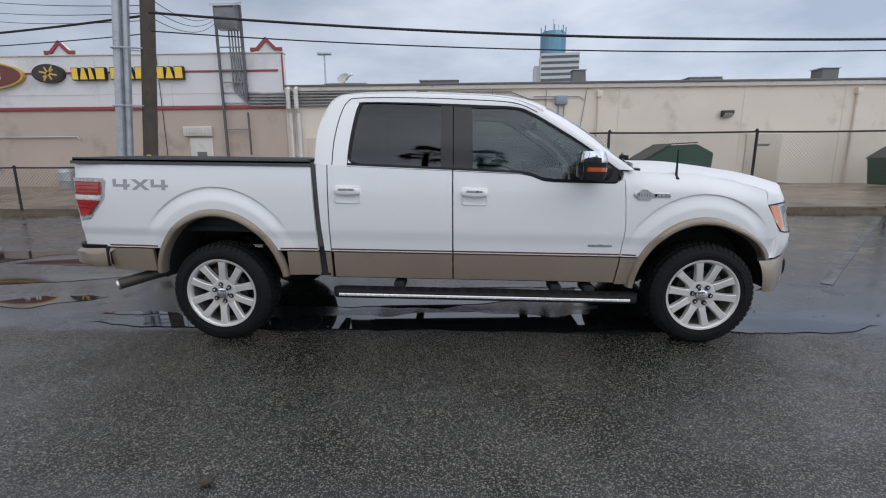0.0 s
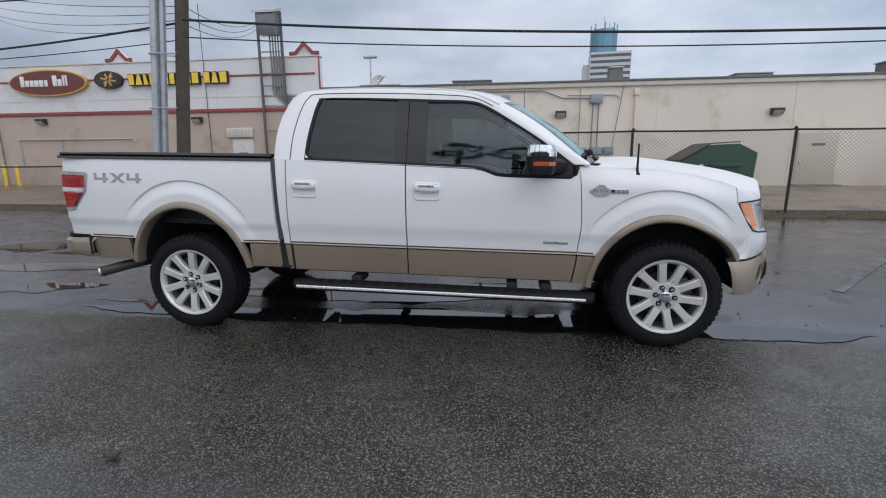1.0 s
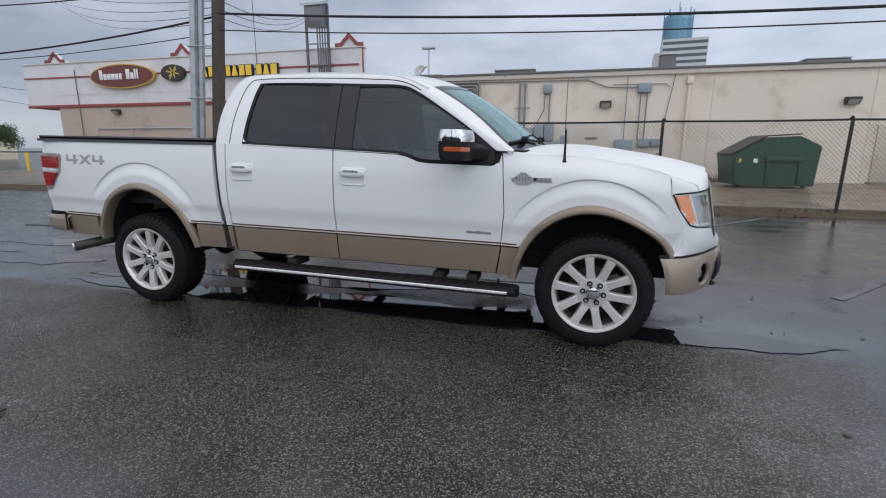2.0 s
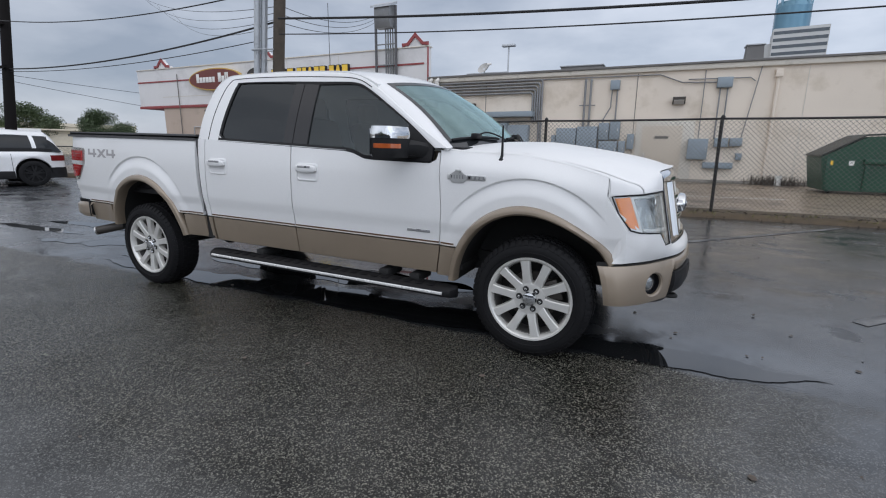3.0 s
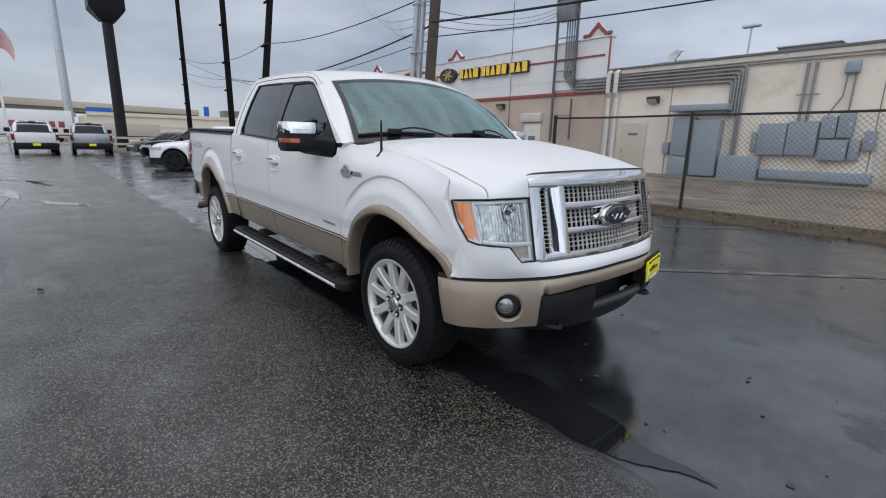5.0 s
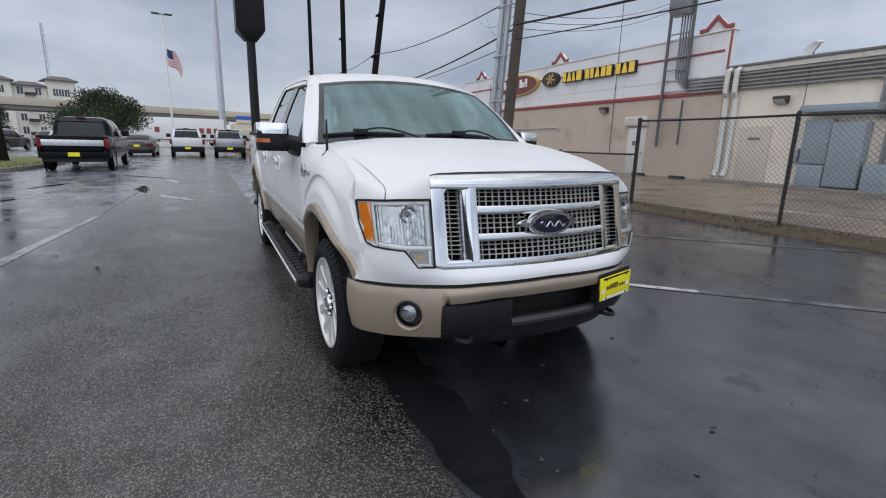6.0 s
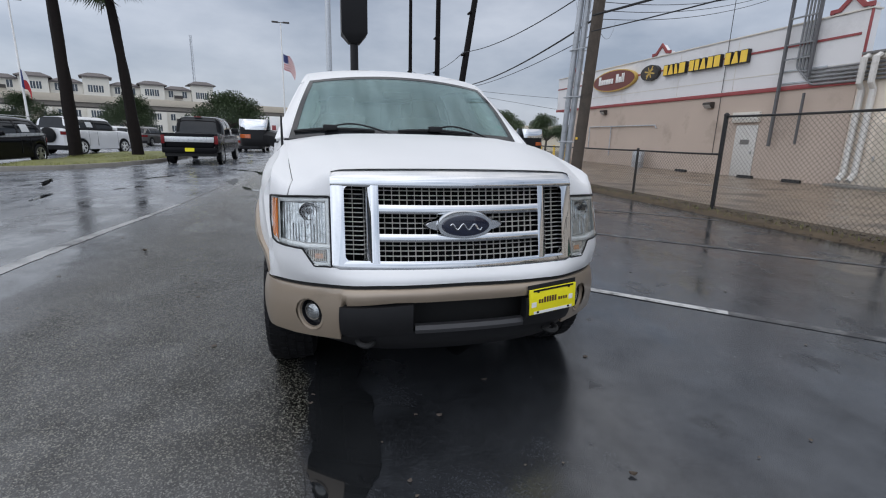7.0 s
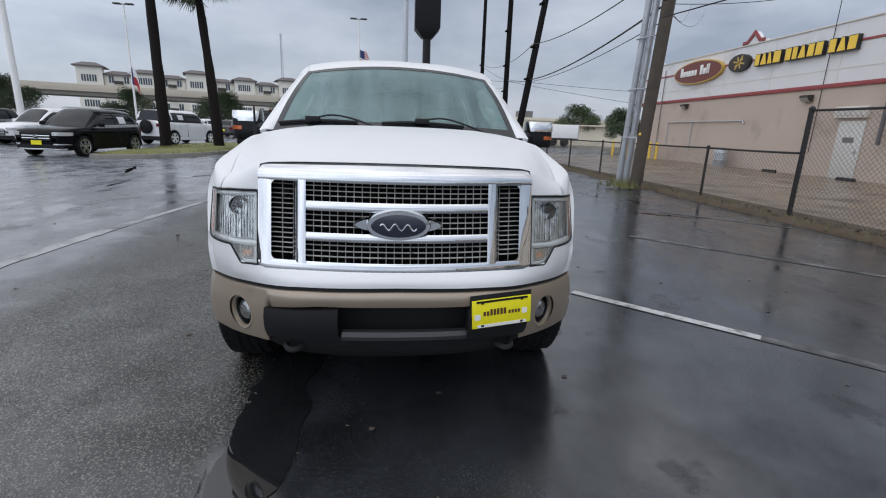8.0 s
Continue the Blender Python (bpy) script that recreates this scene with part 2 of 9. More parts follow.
    rough_s = math2("ADD", remap(film, 0, 1, 0.235, 0.085), math2("MULTIPLY", drain, 0.10))
    # the far lot is rougher
    rough_s = math2("ADD", rough_s, math2("MULTIPLY", remap(sep.outputs["X"], -3.0, -9.0, 0, 0.06), remap(film, 0, 1, 1.0, 0.3)))
    rough_c = remap(film, 0, 1, 0.27, 0.17)
    mixr = n.new("ShaderNodeMix")
    l.new(coarse, mixr.inputs["Factor"])
    l.new(rough_s, mixr.inputs["A"])
    l.new(rough_c, mixr.inputs["B"])
    l.new(mixr.outputs["Result"], b.inputs["Roughness"])
    # specular is raised by position to stand in for a brighter sky reflected there
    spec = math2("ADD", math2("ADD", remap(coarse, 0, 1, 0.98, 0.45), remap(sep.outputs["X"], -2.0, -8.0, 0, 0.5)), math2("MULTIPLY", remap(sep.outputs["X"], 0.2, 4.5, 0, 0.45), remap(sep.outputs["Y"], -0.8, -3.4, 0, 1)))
    spec = math2("MULTIPLY", spec, remap(drain, 0, 1, 1.0, 0.55))
    # towards high x, north of y -1.3, the specular is a little lower
    spec_cut = math2("MULTIPLY", remap(sep.outputs["X"], 1.8, 3.2, 0, 1), remap(sep.outputs["Y"], -1.3, -0.7, 0, 1))
    spec = math2("MULTIPLY", spec, remap(spec_cut, 0, 1, 1.0, 0.82))
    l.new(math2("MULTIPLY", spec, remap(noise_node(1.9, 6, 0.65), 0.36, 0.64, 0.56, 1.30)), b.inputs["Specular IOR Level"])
    bp = n.new("ShaderNodeBump")
    bp.inputs["Distance"].default_value = 0.008
    l.new(math2("MULTIPLY", remap(coarse, 0, 1, 0.05, 0.42), remap(film, 0, 1, 1.0, 0.45)), bp.inputs["Strength"])
    l.new(stones.outputs["Distance"], bp.inputs["Height"])
    l.new(bp.outputs["Normal"], b.inputs["Normal"])
    MATS[name] = m
    return m


WHITE = mat("white_paint", (0.765, 0.765, 0.76), 0.34, var=0.02, scale=1.5, coat=0.55, rvar=0.05)
WETW = mat("rain_beaded_white_paint", (0.735, 0.735, 0.73), 0.36, var=0.03, scale=1.5, fine=130, bump=0.0012, rvar=0.08, spec=0.5)
BEIGE = mat("beige_metallic_paint", (0.30, 0.24, 0.178), 0.36, metal=0.35, var=0.08, scale=2, fine=300, coat=0.7, rvar=0.08, stain=(0.20, 0.165, 0.125), stain_scale=3.5, stain_at=(0.58, 0.85))
CHROME = mat("chrome", (0.63, 0.64, 0.65), 0.035, 1.0, var=0.04, scale=6, rvar=0.02)
SATIN = mat("satin_metal", (0.60, 0.60, 0.59), 0.30, 0.9, var=0.08, scale=8, rvar=0.08)
RIMM = mat("rim_alloy", (0.70, 0.69, 0.655), 0.34, 0.45, var=0.03, scale=4, fine=20, rvar=0.04, stain=(0.40, 0.38, 0.34), stain_scale=7, stain_at=(0.66, 0.92))
BLACKP = mat("black_plastic", (0.011, 0.011, 0.012), 0.5, var=0.25, scale=12, fine=200, bump=0.0008, spec=0.25)
BLACKG = mat("black_gloss", (0.012, 0.012, 0.014), 0.18, var=0.1, coat=0.0, rvar=0.03)
BANDG = mat("screen_band_black", (0.016, 0.018, 0.02), 0.12, var=0.1, spec=0.6, rvar=0.03)
PALES = mat("pale_stripe_paint", (0.66, 0.62, 0.55), 0.4, var=0.05)
# barrel tone is darkened to carry the shade between the spokes
BARREL = mat("shaded_barrel", (0.20, 0.195, 0.185), 0.45, 0.5, var=0.25, scale=6, rvar=0.1)
RUBBER = mat("tyre_rubber", (0.010, 0.010, 0.011), 0.65, var=0.3, scale=10, fine=120, bump=0.001, spec=0.18)
DARK = mat("underbody_black", (0.012, 0.012, 0.012), 0.8, var=0.3, scale=5)
CABIN = mat("cabin_trim", (0.24, 0.20, 0.16), 0.65, var=0.2, scale=6, fine=90)
LINER = mat("pale_cabin_trim", (0.62, 0.60, 0.56), 0.7, var=0.08, scale=6, fine=120)
SEATM = mat("seat_leather", (0.20, 0.12, 0.075), 0.5, var=0.15, scale=7)
VOID = mat("grille_shade_black", (0.005, 0.005, 0.005), 0.9, var=0.2, spec=0.1)
MESHM = mat("grille_mesh_metal", (0.74, 0.72, 0.68), 0.34, 0.45, var=0.1, scale=15)
BLUE = mat("badge_blue", (0.003, 0.006, 0.024), 0.12, var=0.1, coat=1.0, rvar=0.03)
BADGE = mat("badge_grey", (0.34, 0.34, 0.345), 0.32, 0.7, var=0.15, scale=30)
DECAL = mat("decal_grey", (0.34, 0.33, 0.33), 0.5, var=0.1, scale=30)
YELLOW = mat("plate_yellow", (0.86, 0.76, 0.015), 0.4, var=0.05, scale=20)
BROWN = mat("brown_ink", (0.10, 0.045, 0.02), 0.5, var=0.1)
AMBER = lamp_lens("amber_lens", (0.90, 0.22, 0.008))
RED = lamp_lens("red_lens", (0.42, 0.018, 0.02))
CLEARR = lamp_lens("clear_reflector", (0.70, 0.71, 0.70), 0.16)
LAMPM = mat("lamp_mirror", (0.46, 0.47, 0.465), 0.13, 0.95, var=0.45, scale=32, rvar=0.04)
RIBS = mat("fluted_lamp_plastic", (0.42, 0.38, 0.33), 0.25, 0.35, var=0.2, scale=30, rvar=0.05)
REFL = mat("lamp_bowl", (0.62, 0.625, 0.61), 0.22, 0.35, var=0.15, scale=25, rvar=0.05)
TINT = glass("tinted_glass", (0.15, 0.16, 0.18), 1.62, color=(0.90, 0.96, 1.0))
TINTF = glass("front_tinted_glass", (0.50, 0.55, 0.55), 1.58, color=(0.90, 0.96, 1.0))
SCREEN = glass("windscreen_glass", (0.55, 0.64, 0.62), 1.80, color=(0.74, 0.97, 0.97), film=0.13)
LENS = glass("clear_lens", (0.93, 0.94, 0.94), 1.45)
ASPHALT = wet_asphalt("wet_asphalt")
WATER = mat("puddle_water", (0.012, 0.013, 0.014), 0.03, var=0.3, scale=3, rvar=0.02, spec=0.95)
LINE = mat("worn_line_paint", (0.145, 0.145, 0.144), 0.40, var=0.25, scale=6, fine=90, stain=(0.035, 0.035, 0.037), stain_scale=4.0, stain_at=(0.36, 0.54))
LOT = mat("wet_concrete", (0.235, 0.178, 0.125), 0.33, var=0.25, scale=0.8, fine=40, rvar=0.15, bump=0.002, stain=(0.09, 0.07, 0.052), stain_scale=0.8, stain_at=(0.47, 0.62))
KERB = mat("kerb_concrete", (0.23, 0.215, 0.19), 0.7, var=0.25, scale=2, fine=50, bump=0.003, stain=(0.08, 0.07, 0.055), stain_scale=2)
EARTH = mat("weedy_soil", (0.085, 0.062, 0.038), 0.9, var=0.4, scale=5, fine=60, bump=0.01)
GRASS = mat("grass", (0.17, 0.175, 0.055), 0.8, var=0.4, scale=3, fine=40, per=0.1)
LEAF = mat("leaves", (0.062, 0.090, 0.040), 0.6, var=0.45, scale=1.5, fine=20)
BARK = mat("bark", (0.085, 0.068, 0.055), 0.9, var=0.35, scale=6, fine=40, bump=0.01)
PALMB = mat("palm_bark", (0.013, 0.010, 0.009), 0.95, spec=0.2, var=0.4, scale=8, fine=40, bump=0.02)
POLEW = mat("weathered_pole_wood", (0.080, 0.064, 0.050), 0.85, var=0.35, scale=5, fine=50, bump=0.006, stain=(0.04, 0.032, 0.025), stain_scale=3)
POLED = mat("dark_pole_wood", (0.006, 0.005, 0.005), 0.9, spec=0.2, var=0.35, scale=5, fine=50, bump=0.006)
RACKG = mat("dull_zinc", (0.24, 0.245, 0.25), 0.5, 0.4, var=0.2, scale=4, fine=30)
RACKD = mat("weathered_rack_steel", (0.13, 0.13, 0.135), 0.6, 0.3, var=0.2, scale=4, fine=30)
RAILG = mat("grey_rail_plastic", (0.075, 0.075, 0.078), 0.4, var=0.15, scale=8)
GALV = mat("galvanised_metal", (0.47, 0.49, 0.51), 0.45, 0.5, var=0.12, scale=4, fine=30, stain=(0.28, 0.29, 0.30), stain_scale=3)
CABG = mat("cabinet_grey_paint", (0.26, 0.31, 0.35), 0.5, var=0.10, scale=3, stain=(0.15, 0.17, 0.18), stain_scale=3, stain_at=(0.58, 0.8))
STUCB = mat("cream_stucco", (0.76, 0.675, 0.575), 0.85, var=0.07, scale=0.6, fine=45, bump=0.003, stain=(0.52, 0.44, 0.34), stain_scale=0.7, stain_at=(0.54, 0.78))
STUCW = mat("white_stucco", (0.72, 0.71, 0.705), 0.85, var=0.05, scale=0.6, fine=45, bump=0.003, stain=(0.52, 0.51, 0.50), stain_scale=0.6, stain_at=(0.55, 0.8))
STUCT = mat("taupe_stucco", (0.50, 0.405, 0.335), 0.85, var=0.06, scale=0.6, fine=45, bump=0.003, stain=(0.34, 0.27, 0.215), stain_scale=0.7, stain_at=(0.56, 0.8))
REDT = mat("red_trim_paint", (0.29, 0.058, 0.058), 0.55, var=0.1, scale=4)
TRIMB = mat("fascia_cream", (0.64, 0.60, 0.53), 0.6, var=0.08, scale=2, stain=(0.4, 0.37, 0.32), stain_scale=2)
ROOFM = mat("roof_edge_grey", (0.16, 0.155, 0.15), 0.7, var=0.2, scale=2)
FENCE = mat("black_fence_steel", (0.020, 0.019, 0.019), 0.55, 0.3, var=0.3, scale=10)
WIRE = mat("fence_wire", (0.14, 0.13, 0.115), 0.5, 0.5, var=0.25, scale=4)
CABLE = mat("cable_black", (0.015, 0.015, 0.017), 0.6, var=0.1)
DUMPG = mat("dumpster_green", (0.010, 0.060, 0.033), 0.45, var=0.18, scale=2, stain=(0.012, 0.045, 0.028), stain_scale=2)
DUMPL = mat("dumpster_lid", (0.028, 0.032, 0.028), 0.5, var=0.2, scale=3)
SIGNY = mat("sign_yellow", (0.88, 0.58, 0.06), 0.4, var=0.05)
SIGNK = mat("sign_return_black", (0.025, 0.022, 0.02), 0.45, var=0.1)
SIGNM = mat("sign_maroon", (0.16, 0.040, 0.030), 0.4, var=0.1)
SIGNG = mat("sign_gold", (0.60, 0.40, 0.10), 0.35, 0.3, var=0.1)
SIGNW = mat("sign_white", (0.80, 0.79, 0.76), 0.45, var=0.03)
DOORW = mat("door_white", (0.62, 0.60, 0.56), 0.55, var=0.08, scale=2, stain=(0.45, 0.42, 0.37), stain_scale=2)
DOORC = mat("door_cream", (0.58, 0.51, 0.42), 0.55, var=0.06, scale=2)
INK = mat("grey_ink", (0.16, 0.15, 0.14), 0.7, var=0.1)
LAMPB = mat("lamp_bronze", (0.055, 0.048, 0.042), 0.5, 0.3, var=0.2)
LAMPG = mat("lamp_glass", (0.45, 0.44, 0.42), 0.2, var=0.1)
TANW = mat("tan_wall", (0.72, 0.64, 0.50), 0.85, var=0.08, scale=0.2, fine=3)
SIGNB = mat("blue_sign", (0.02, 0.13, 0.50), 0.5, var=0.1, scale=1)
STONE = mat("far_concrete", (0.52, 0.46, 0.37), 0.85, var=0.08, scale=0.2, fine=3)
APT = mat("apartment_stucco", (0.74, 0.70, 0.61), 0.85, var=0.06, scale=0.1, fine=3)
ROOFT = mat("roof_tiles", (0.13, 0.115, 0.11), 0.8, var=0.2, scale=0.3, fine=4)
FARWIN = mat("far_window", (0.07, 0.085, 0.10), 0.15, var=0.3, scale=0.6)
TOWERG = mat("tower_glass", (0.12, 0.24, 0.32), 0.12, 0.4, var=0.15, scale=0.05)
TOWERC = mat("tower_concrete", (0.56, 0.56, 0.55), 0.8, var=0.05, scale=0.05)


# ---- mesh tools ----
def part(name, bm, material, parent=None, label="", sharp=35):
    """Links a bmesh as one mesh object, under a thing or a part."""
    me = bpy.data.meshes.new(name)
    bm.normal_update()
    bm.to_mesh(me)
    bm.free()
    me.materials.append(material)
    me.shade_smooth()
    me.set_sharp_from_angle(angle=radians(sharp))
    ob = new(name, me)
    if parent is not None:
        ob.parent = parent
    if label:
        tagged(ob, label)
    return ob


def thing(name, label, category, group="", kind="", at=None):
    ob = new(name)
    ob.empty_display_size = 0.2
    if at is not None:
        ob.matrix_basis = at
    return tagged(ob, label, category, group, kind)


def box(bm, x0, x1, y0, y1, z0, z1, bevel=0.0, m=None):
    r = bmesh.ops.create_cube(bm, size=1.0)
    vs = r["verts"]
    for v in vs:
        v.co = Vector(((x0 + x1) / 2 + v.co.x * (x1 - x0), (y0 + y1) / 2 + v.co.y * (y1 - y0), (z0 + z1) / 2 + v.co.z * (z1 - z0)))
    if bevel:
        es = list({e for v in vs for e in v.link_edges})
        out = bmesh.ops.bevel(bm, geom=es, offset=bevel, segments=2, profile=0.5, affect="EDGES")
        vs = list({v for f in out["faces"] for v in f.verts} | {v for v in vs if v.is_valid})
    if m is not None:
        for v in vs:
            v.co = m @ v.co
    return vs


def boxb(*a, **k):
    bm = bmesh.new()
    box(bm, *a, **k)
    return bm


def loft(bm, rows, close_u=False, close_v=False, caps=False):
    """Faces over a grid of points; u runs along a row, v from row to row."""
    vs = [[bm.verts.new(p) for p in r] for r in rows]
    nv, nu = len(vs), len(vs[0])
    for i in range(nv if close_v else nv - 1):
        for j in range(nu if close_u else nu - 1):
            a, b, c, d = vs[i][j], vs[i][(j + 1) % nu], vs[(i + 1) % nv][(j + 1) % nu], vs[(i + 1) % nv][j]
            try:
                bm.faces.new((a, b, c, d))
            except ValueError:
                pass
    if caps:
        bm.faces.new(list(reversed(vs[0])))
        bm.faces.new(vs[-1])
    return vs


def slab(rows, depth, bm=None):
    """A grid of points made into a shell of some thickness along a fixed vector depth, closed at its rim."""
    bm = bm or bmesh.new()
    d = Vector(depth)
    a = [[Vector(p) for p in r] for r in rows]
    b = [[p + d for p in r] for r in a]
    va, vb = loft(bm, a), loft(bm, [list(r) for r in b])
    nv, nu = len(va), len(va[0])

    def quad(p, q, r, s):
        try:
            bm.faces.new((p, q, r, s))
        except ValueError:
            pass
    for j in range(nu - 1):
        quad(va[0][j], va[0][j + 1], vb[0][j + 1], vb[0][j])
        quad(va[-1][j], va[-1][j + 1], vb[-1][j + 1], vb[-1][j])
    for i in range(nv - 1):
        quad(va[i][0], va[i + 1][0], vb[i + 1][0], vb[i][0])
        quad(va[i][-1], va[i + 1][-1], vb[i + 1][-1], vb[i][-1])
    bmesh.ops.remove_doubles(bm, verts=bm.verts, dist=0.0004)
    bmesh.ops.recalc_face_normals(bm, faces=bm.faces)
    return bm


def prism(bm, pts, depth):
    """A flat outline (3D points) pushed along a vector into a solid."""
    d = Vector(depth)
    a = [bm.verts.new(Vector(p)) for p in pts]
    b = [bm.verts.new(Vector(p) + d) for p in pts]
    fs = [bm.faces.new(a), bm.faces.new(list(reversed(b)))]
    n = len(pts)
    for i in range(n):
        fs.append(bm.faces.new((a[i], b[i], b[(i + 1) % n], a[(i + 1) % n])))
    bmesh.ops.recalc_face_normals(bm, faces=fs)
    return bm


def tube(bm, pts, r, n=8, caps=True, r1=None):
    pts = [Vector(p) for p in pts]
    rows, up = [], None
    for i, p in enumerate(pts):
        t = (pts[min(i + 1, len(pts) - 1)] - pts[max(i - 1, 0)]).normalized()
        if up is None:
            up = t.orthogonal().normalized()
        up = (up - t * up.dot(t)).normalized()
        side = t.cross(up)
        rr = r if r1 is None else r + (r1 - r) * i / max(1, len(pts) - 1)
        rows.append([p + (up * math.cos(2 * math.pi * k / n) + side * math.sin(2 * math.pi * k / n)) * rr for k in range(n)])
    loft(bm, rows, close_u=True, caps=caps)
    return bm


def tubeb(*a, **k):
    return tube(bmesh.new(), *a, **k)


def turned(bm, prof, axis="y", at=(0, 0, 0), n=48):
    """A turned form: prof is (distance along the axis, radius)."""
    rows = []
    for h, r in prof:
        row = []
        for k in range(n):
            a = 2 * math.pi * k / n
            c, s = r * math.cos(a), r * math.sin(a)
            p = {"x": (h, c, s), "y": (c, h, s), "z": (c, s, h)}[axis]
            row.append(Vector(p) + Vector(at))
        rows.append(row)
    loft(bm, rows, close_u=True)
    bmesh.ops.remove_doubles(bm, verts=bm.verts, dist=0.0003)
    bmesh.ops.recalc_face_normals(bm, faces=bm.faces)
    return bm


def curve_pts(ctrl, n):
    """A smooth run of n points through control points (tuples of any length)."""
    P = [np.array(c, float) for c in ctrl]
    P = [2 * P[0] - P[1]] + P + [2 * P[-1] - P[-2]]
    out, m = [], len(P) - 3
    for i in range(n):
        u = i / (n - 1) * m
        k = min(int(u), m - 1)
        t = u - k
        p0, p1, p2, p3 = P[k:k + 4]
        out.append(0.5 * (2 * p1 + (p2 - p0) * t + (2 * p0 - 5 * p1 + 4 * p2 - p3) * t * t + (3 * p1 - p0 - 3 * p2 + p3) * t ** 3))
    return out


def lerp_at(x, table):
    return float(np.interp(x, [a for a, _ in table], [b for _, b in table]))


def sag(a, b, drop, n=24):
    a, b = Vector(a), Vector(b)
    return [a.lerp(b, i / n) - Vector((0, 0, drop * 4 * (i / n) * (1 - i / n))) for i in range(n + 1)]


# ---- ground ----
def ground_sheet():
    """One asphalt sheet that reaches the horizon, finer near the truck."""
    bm = bmesh.new()
    xs = [-900, -300, -120, -60, -30, -15, -8, -4, 0, 4, 8, 15, 30, 60, 120, 300, 900]
    loft(bm, [[(x, y, 0) for x in xs] for y in xs])
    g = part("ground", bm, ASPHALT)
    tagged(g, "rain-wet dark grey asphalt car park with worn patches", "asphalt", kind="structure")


ground_sheet()


def flat_patch(bm, cx, cy, rx, ry, turn, seed, z, n=40, rag=0.3):
    """A thin pool with two uneven shores, a wandering middle and frayed ends."""
    rnd = random.Random(seed)
    ph = [rnd.uniform(0, 6.28) for _ in range(12)]
    c, s = math.cos(radians(turn)), math.sin(radians(turn))

    def wave(u, k):
        return 0.5 * math.sin(5 * u + ph[k]) + 0.32 * math.sin(11 * u + ph[k + 1]) + 0.24 * math.sin(23 * u + ph[k + 2]) + 0.14 * math.sin(47 * u + ph[k + 3])
    rows = []
    for i in range(n + 1):
        u = i / n
        x = (2 * u - 1) * rx * 1.1
        swell = math.sin(math.pi * u) ** 0.65
        mid = ry * 2.2 * rag * wave(u, 0)
        up = ry * swell * max(0.08, 0.85 + 3.0 * rag * wave(u, 4))
        low = ry * swell * max(0.08, 0.85 + 3.0 * rag * wave(u, 8))
        rows.append([(cx + x * c - y * s, cy + x * s + y * c, z) for y in (mid - low - 0.001, mid + up + 0.001)])
    loft(bm, rows)


def smooth(a, b, x):
    t = max(0.0, min(1.0, (x - a) / (b - a)))
    return t * t * (3 - 2 * t)


def puddles():
    spots = [(-0.6, 0.15, 1.5, 0.30, 4, 1), (0.9, 0.35, 1.1, 0.25, -3, 2), (-6.7, 2.15, 0.85, 0.40, 8, 27), (-4.45, -0.05, 0.75, 0.20, 14, 3), (-2.95, -0.33, 0.35, 0.05, 0, 23), (-3.3, 4.95, 0.55, 0.10, 60, 24), (-9.2, -7.3, 0.9, 0.10, 20, 25), (-6.3, -6.0, 0.7, 0.07, 10, 26), (-5.2, 0.9, 1.6, 0.2, 10, 4), (-4.6, 1.9, 1.4, 0.25, 5, 5),
             (-7.5, -2.2, 0.7, 0.12, 30, 7), (-9.6, -3.0, 0.9, 0.14, 10, 8), (-11.0, -5.2, 0.8, 0.12, -20, 9), (-12.5, -2.6, 1.3, 0.1, 15, 10),
             (-8.0, -5.0, 0.5, 0.08, -30, 11), (-14.0, -3.4, 1.5, 0.10, 40, 12), (-6.0, 4.7, 0.5, 0.16, 20, 13), (-4.9, 5.2, 0.35, 0.12, 0, 14), (-6.3, 0.2, 1.1, 0.1, 2, 15)]
    for cx, cy, rx, ry, turn, seed in spots:
        bm = bmesh.new()
        flat_patch(bm, cx, cy, rx, ry, turn, seed, 0.004, n=64, rag=0.17)
        tagged(part("puddle", bm, WATER), "shallow rain puddle lying on the asphalt", "puddle", "puddles", "structure")
    # a long shallow pool gathers along the ragged edge of the coarse surface
    rnd = random.Random(44)
    ph = [rnd.uniform(0, 6.28) for _ in range(8)]
    rows = []
    n = 240
    for i in range(n + 1):
        x = -3.35 + 6.9 * i / n
        end = smooth(-3.35, -2.5, x) * smooth(3.6, 3.0, x)
        lo = -0.70 + 0.018 * math.sin(3.1 * x + ph[0]) + 0.012 * math.sin(8.3 * x + ph[1]) + 0.008 * math.sin(21 * x + ph[2]) + rnd.uniform(-0.005, 0.005)
        wd = (0.34 + 0.07 * math.sin(1.3 * x + ph[3]) + 0.04 * math.sin(4.7 * x + ph[4]) + 0.02 * math.sin(13 * x + ph[5])) * end
        lo += 0.16 * (1 - end)
        rows.append([(x, lo, 0.0055), (x, lo + max(0.004, wd), 0.0055)])
    bm = bmesh.new()
    loft(bm, rows)
    tagged(part("puddle", bm, WATER), "long shallow rain pool along the seam in the asphalt", "puddle", "puddles", "structure")


puddles()


LINEC = mat("seam_sheen_pale", (0.34, 0.34, 0.337), 0.4, var=0.25, scale=3, fine=90, stain=(0.06, 0.06, 0.062), stain_scale=2.2, stain_at=(0.44, 0.66))
LINEB = mat("fresh_line_paint", (0.50, 0.50, 0.49), 0.42, var=0.2, scale=6, fine=90, stain=(0.06, 0.06, 0.06), stain_scale=9.0, stain_at=(0.52, 0.70))


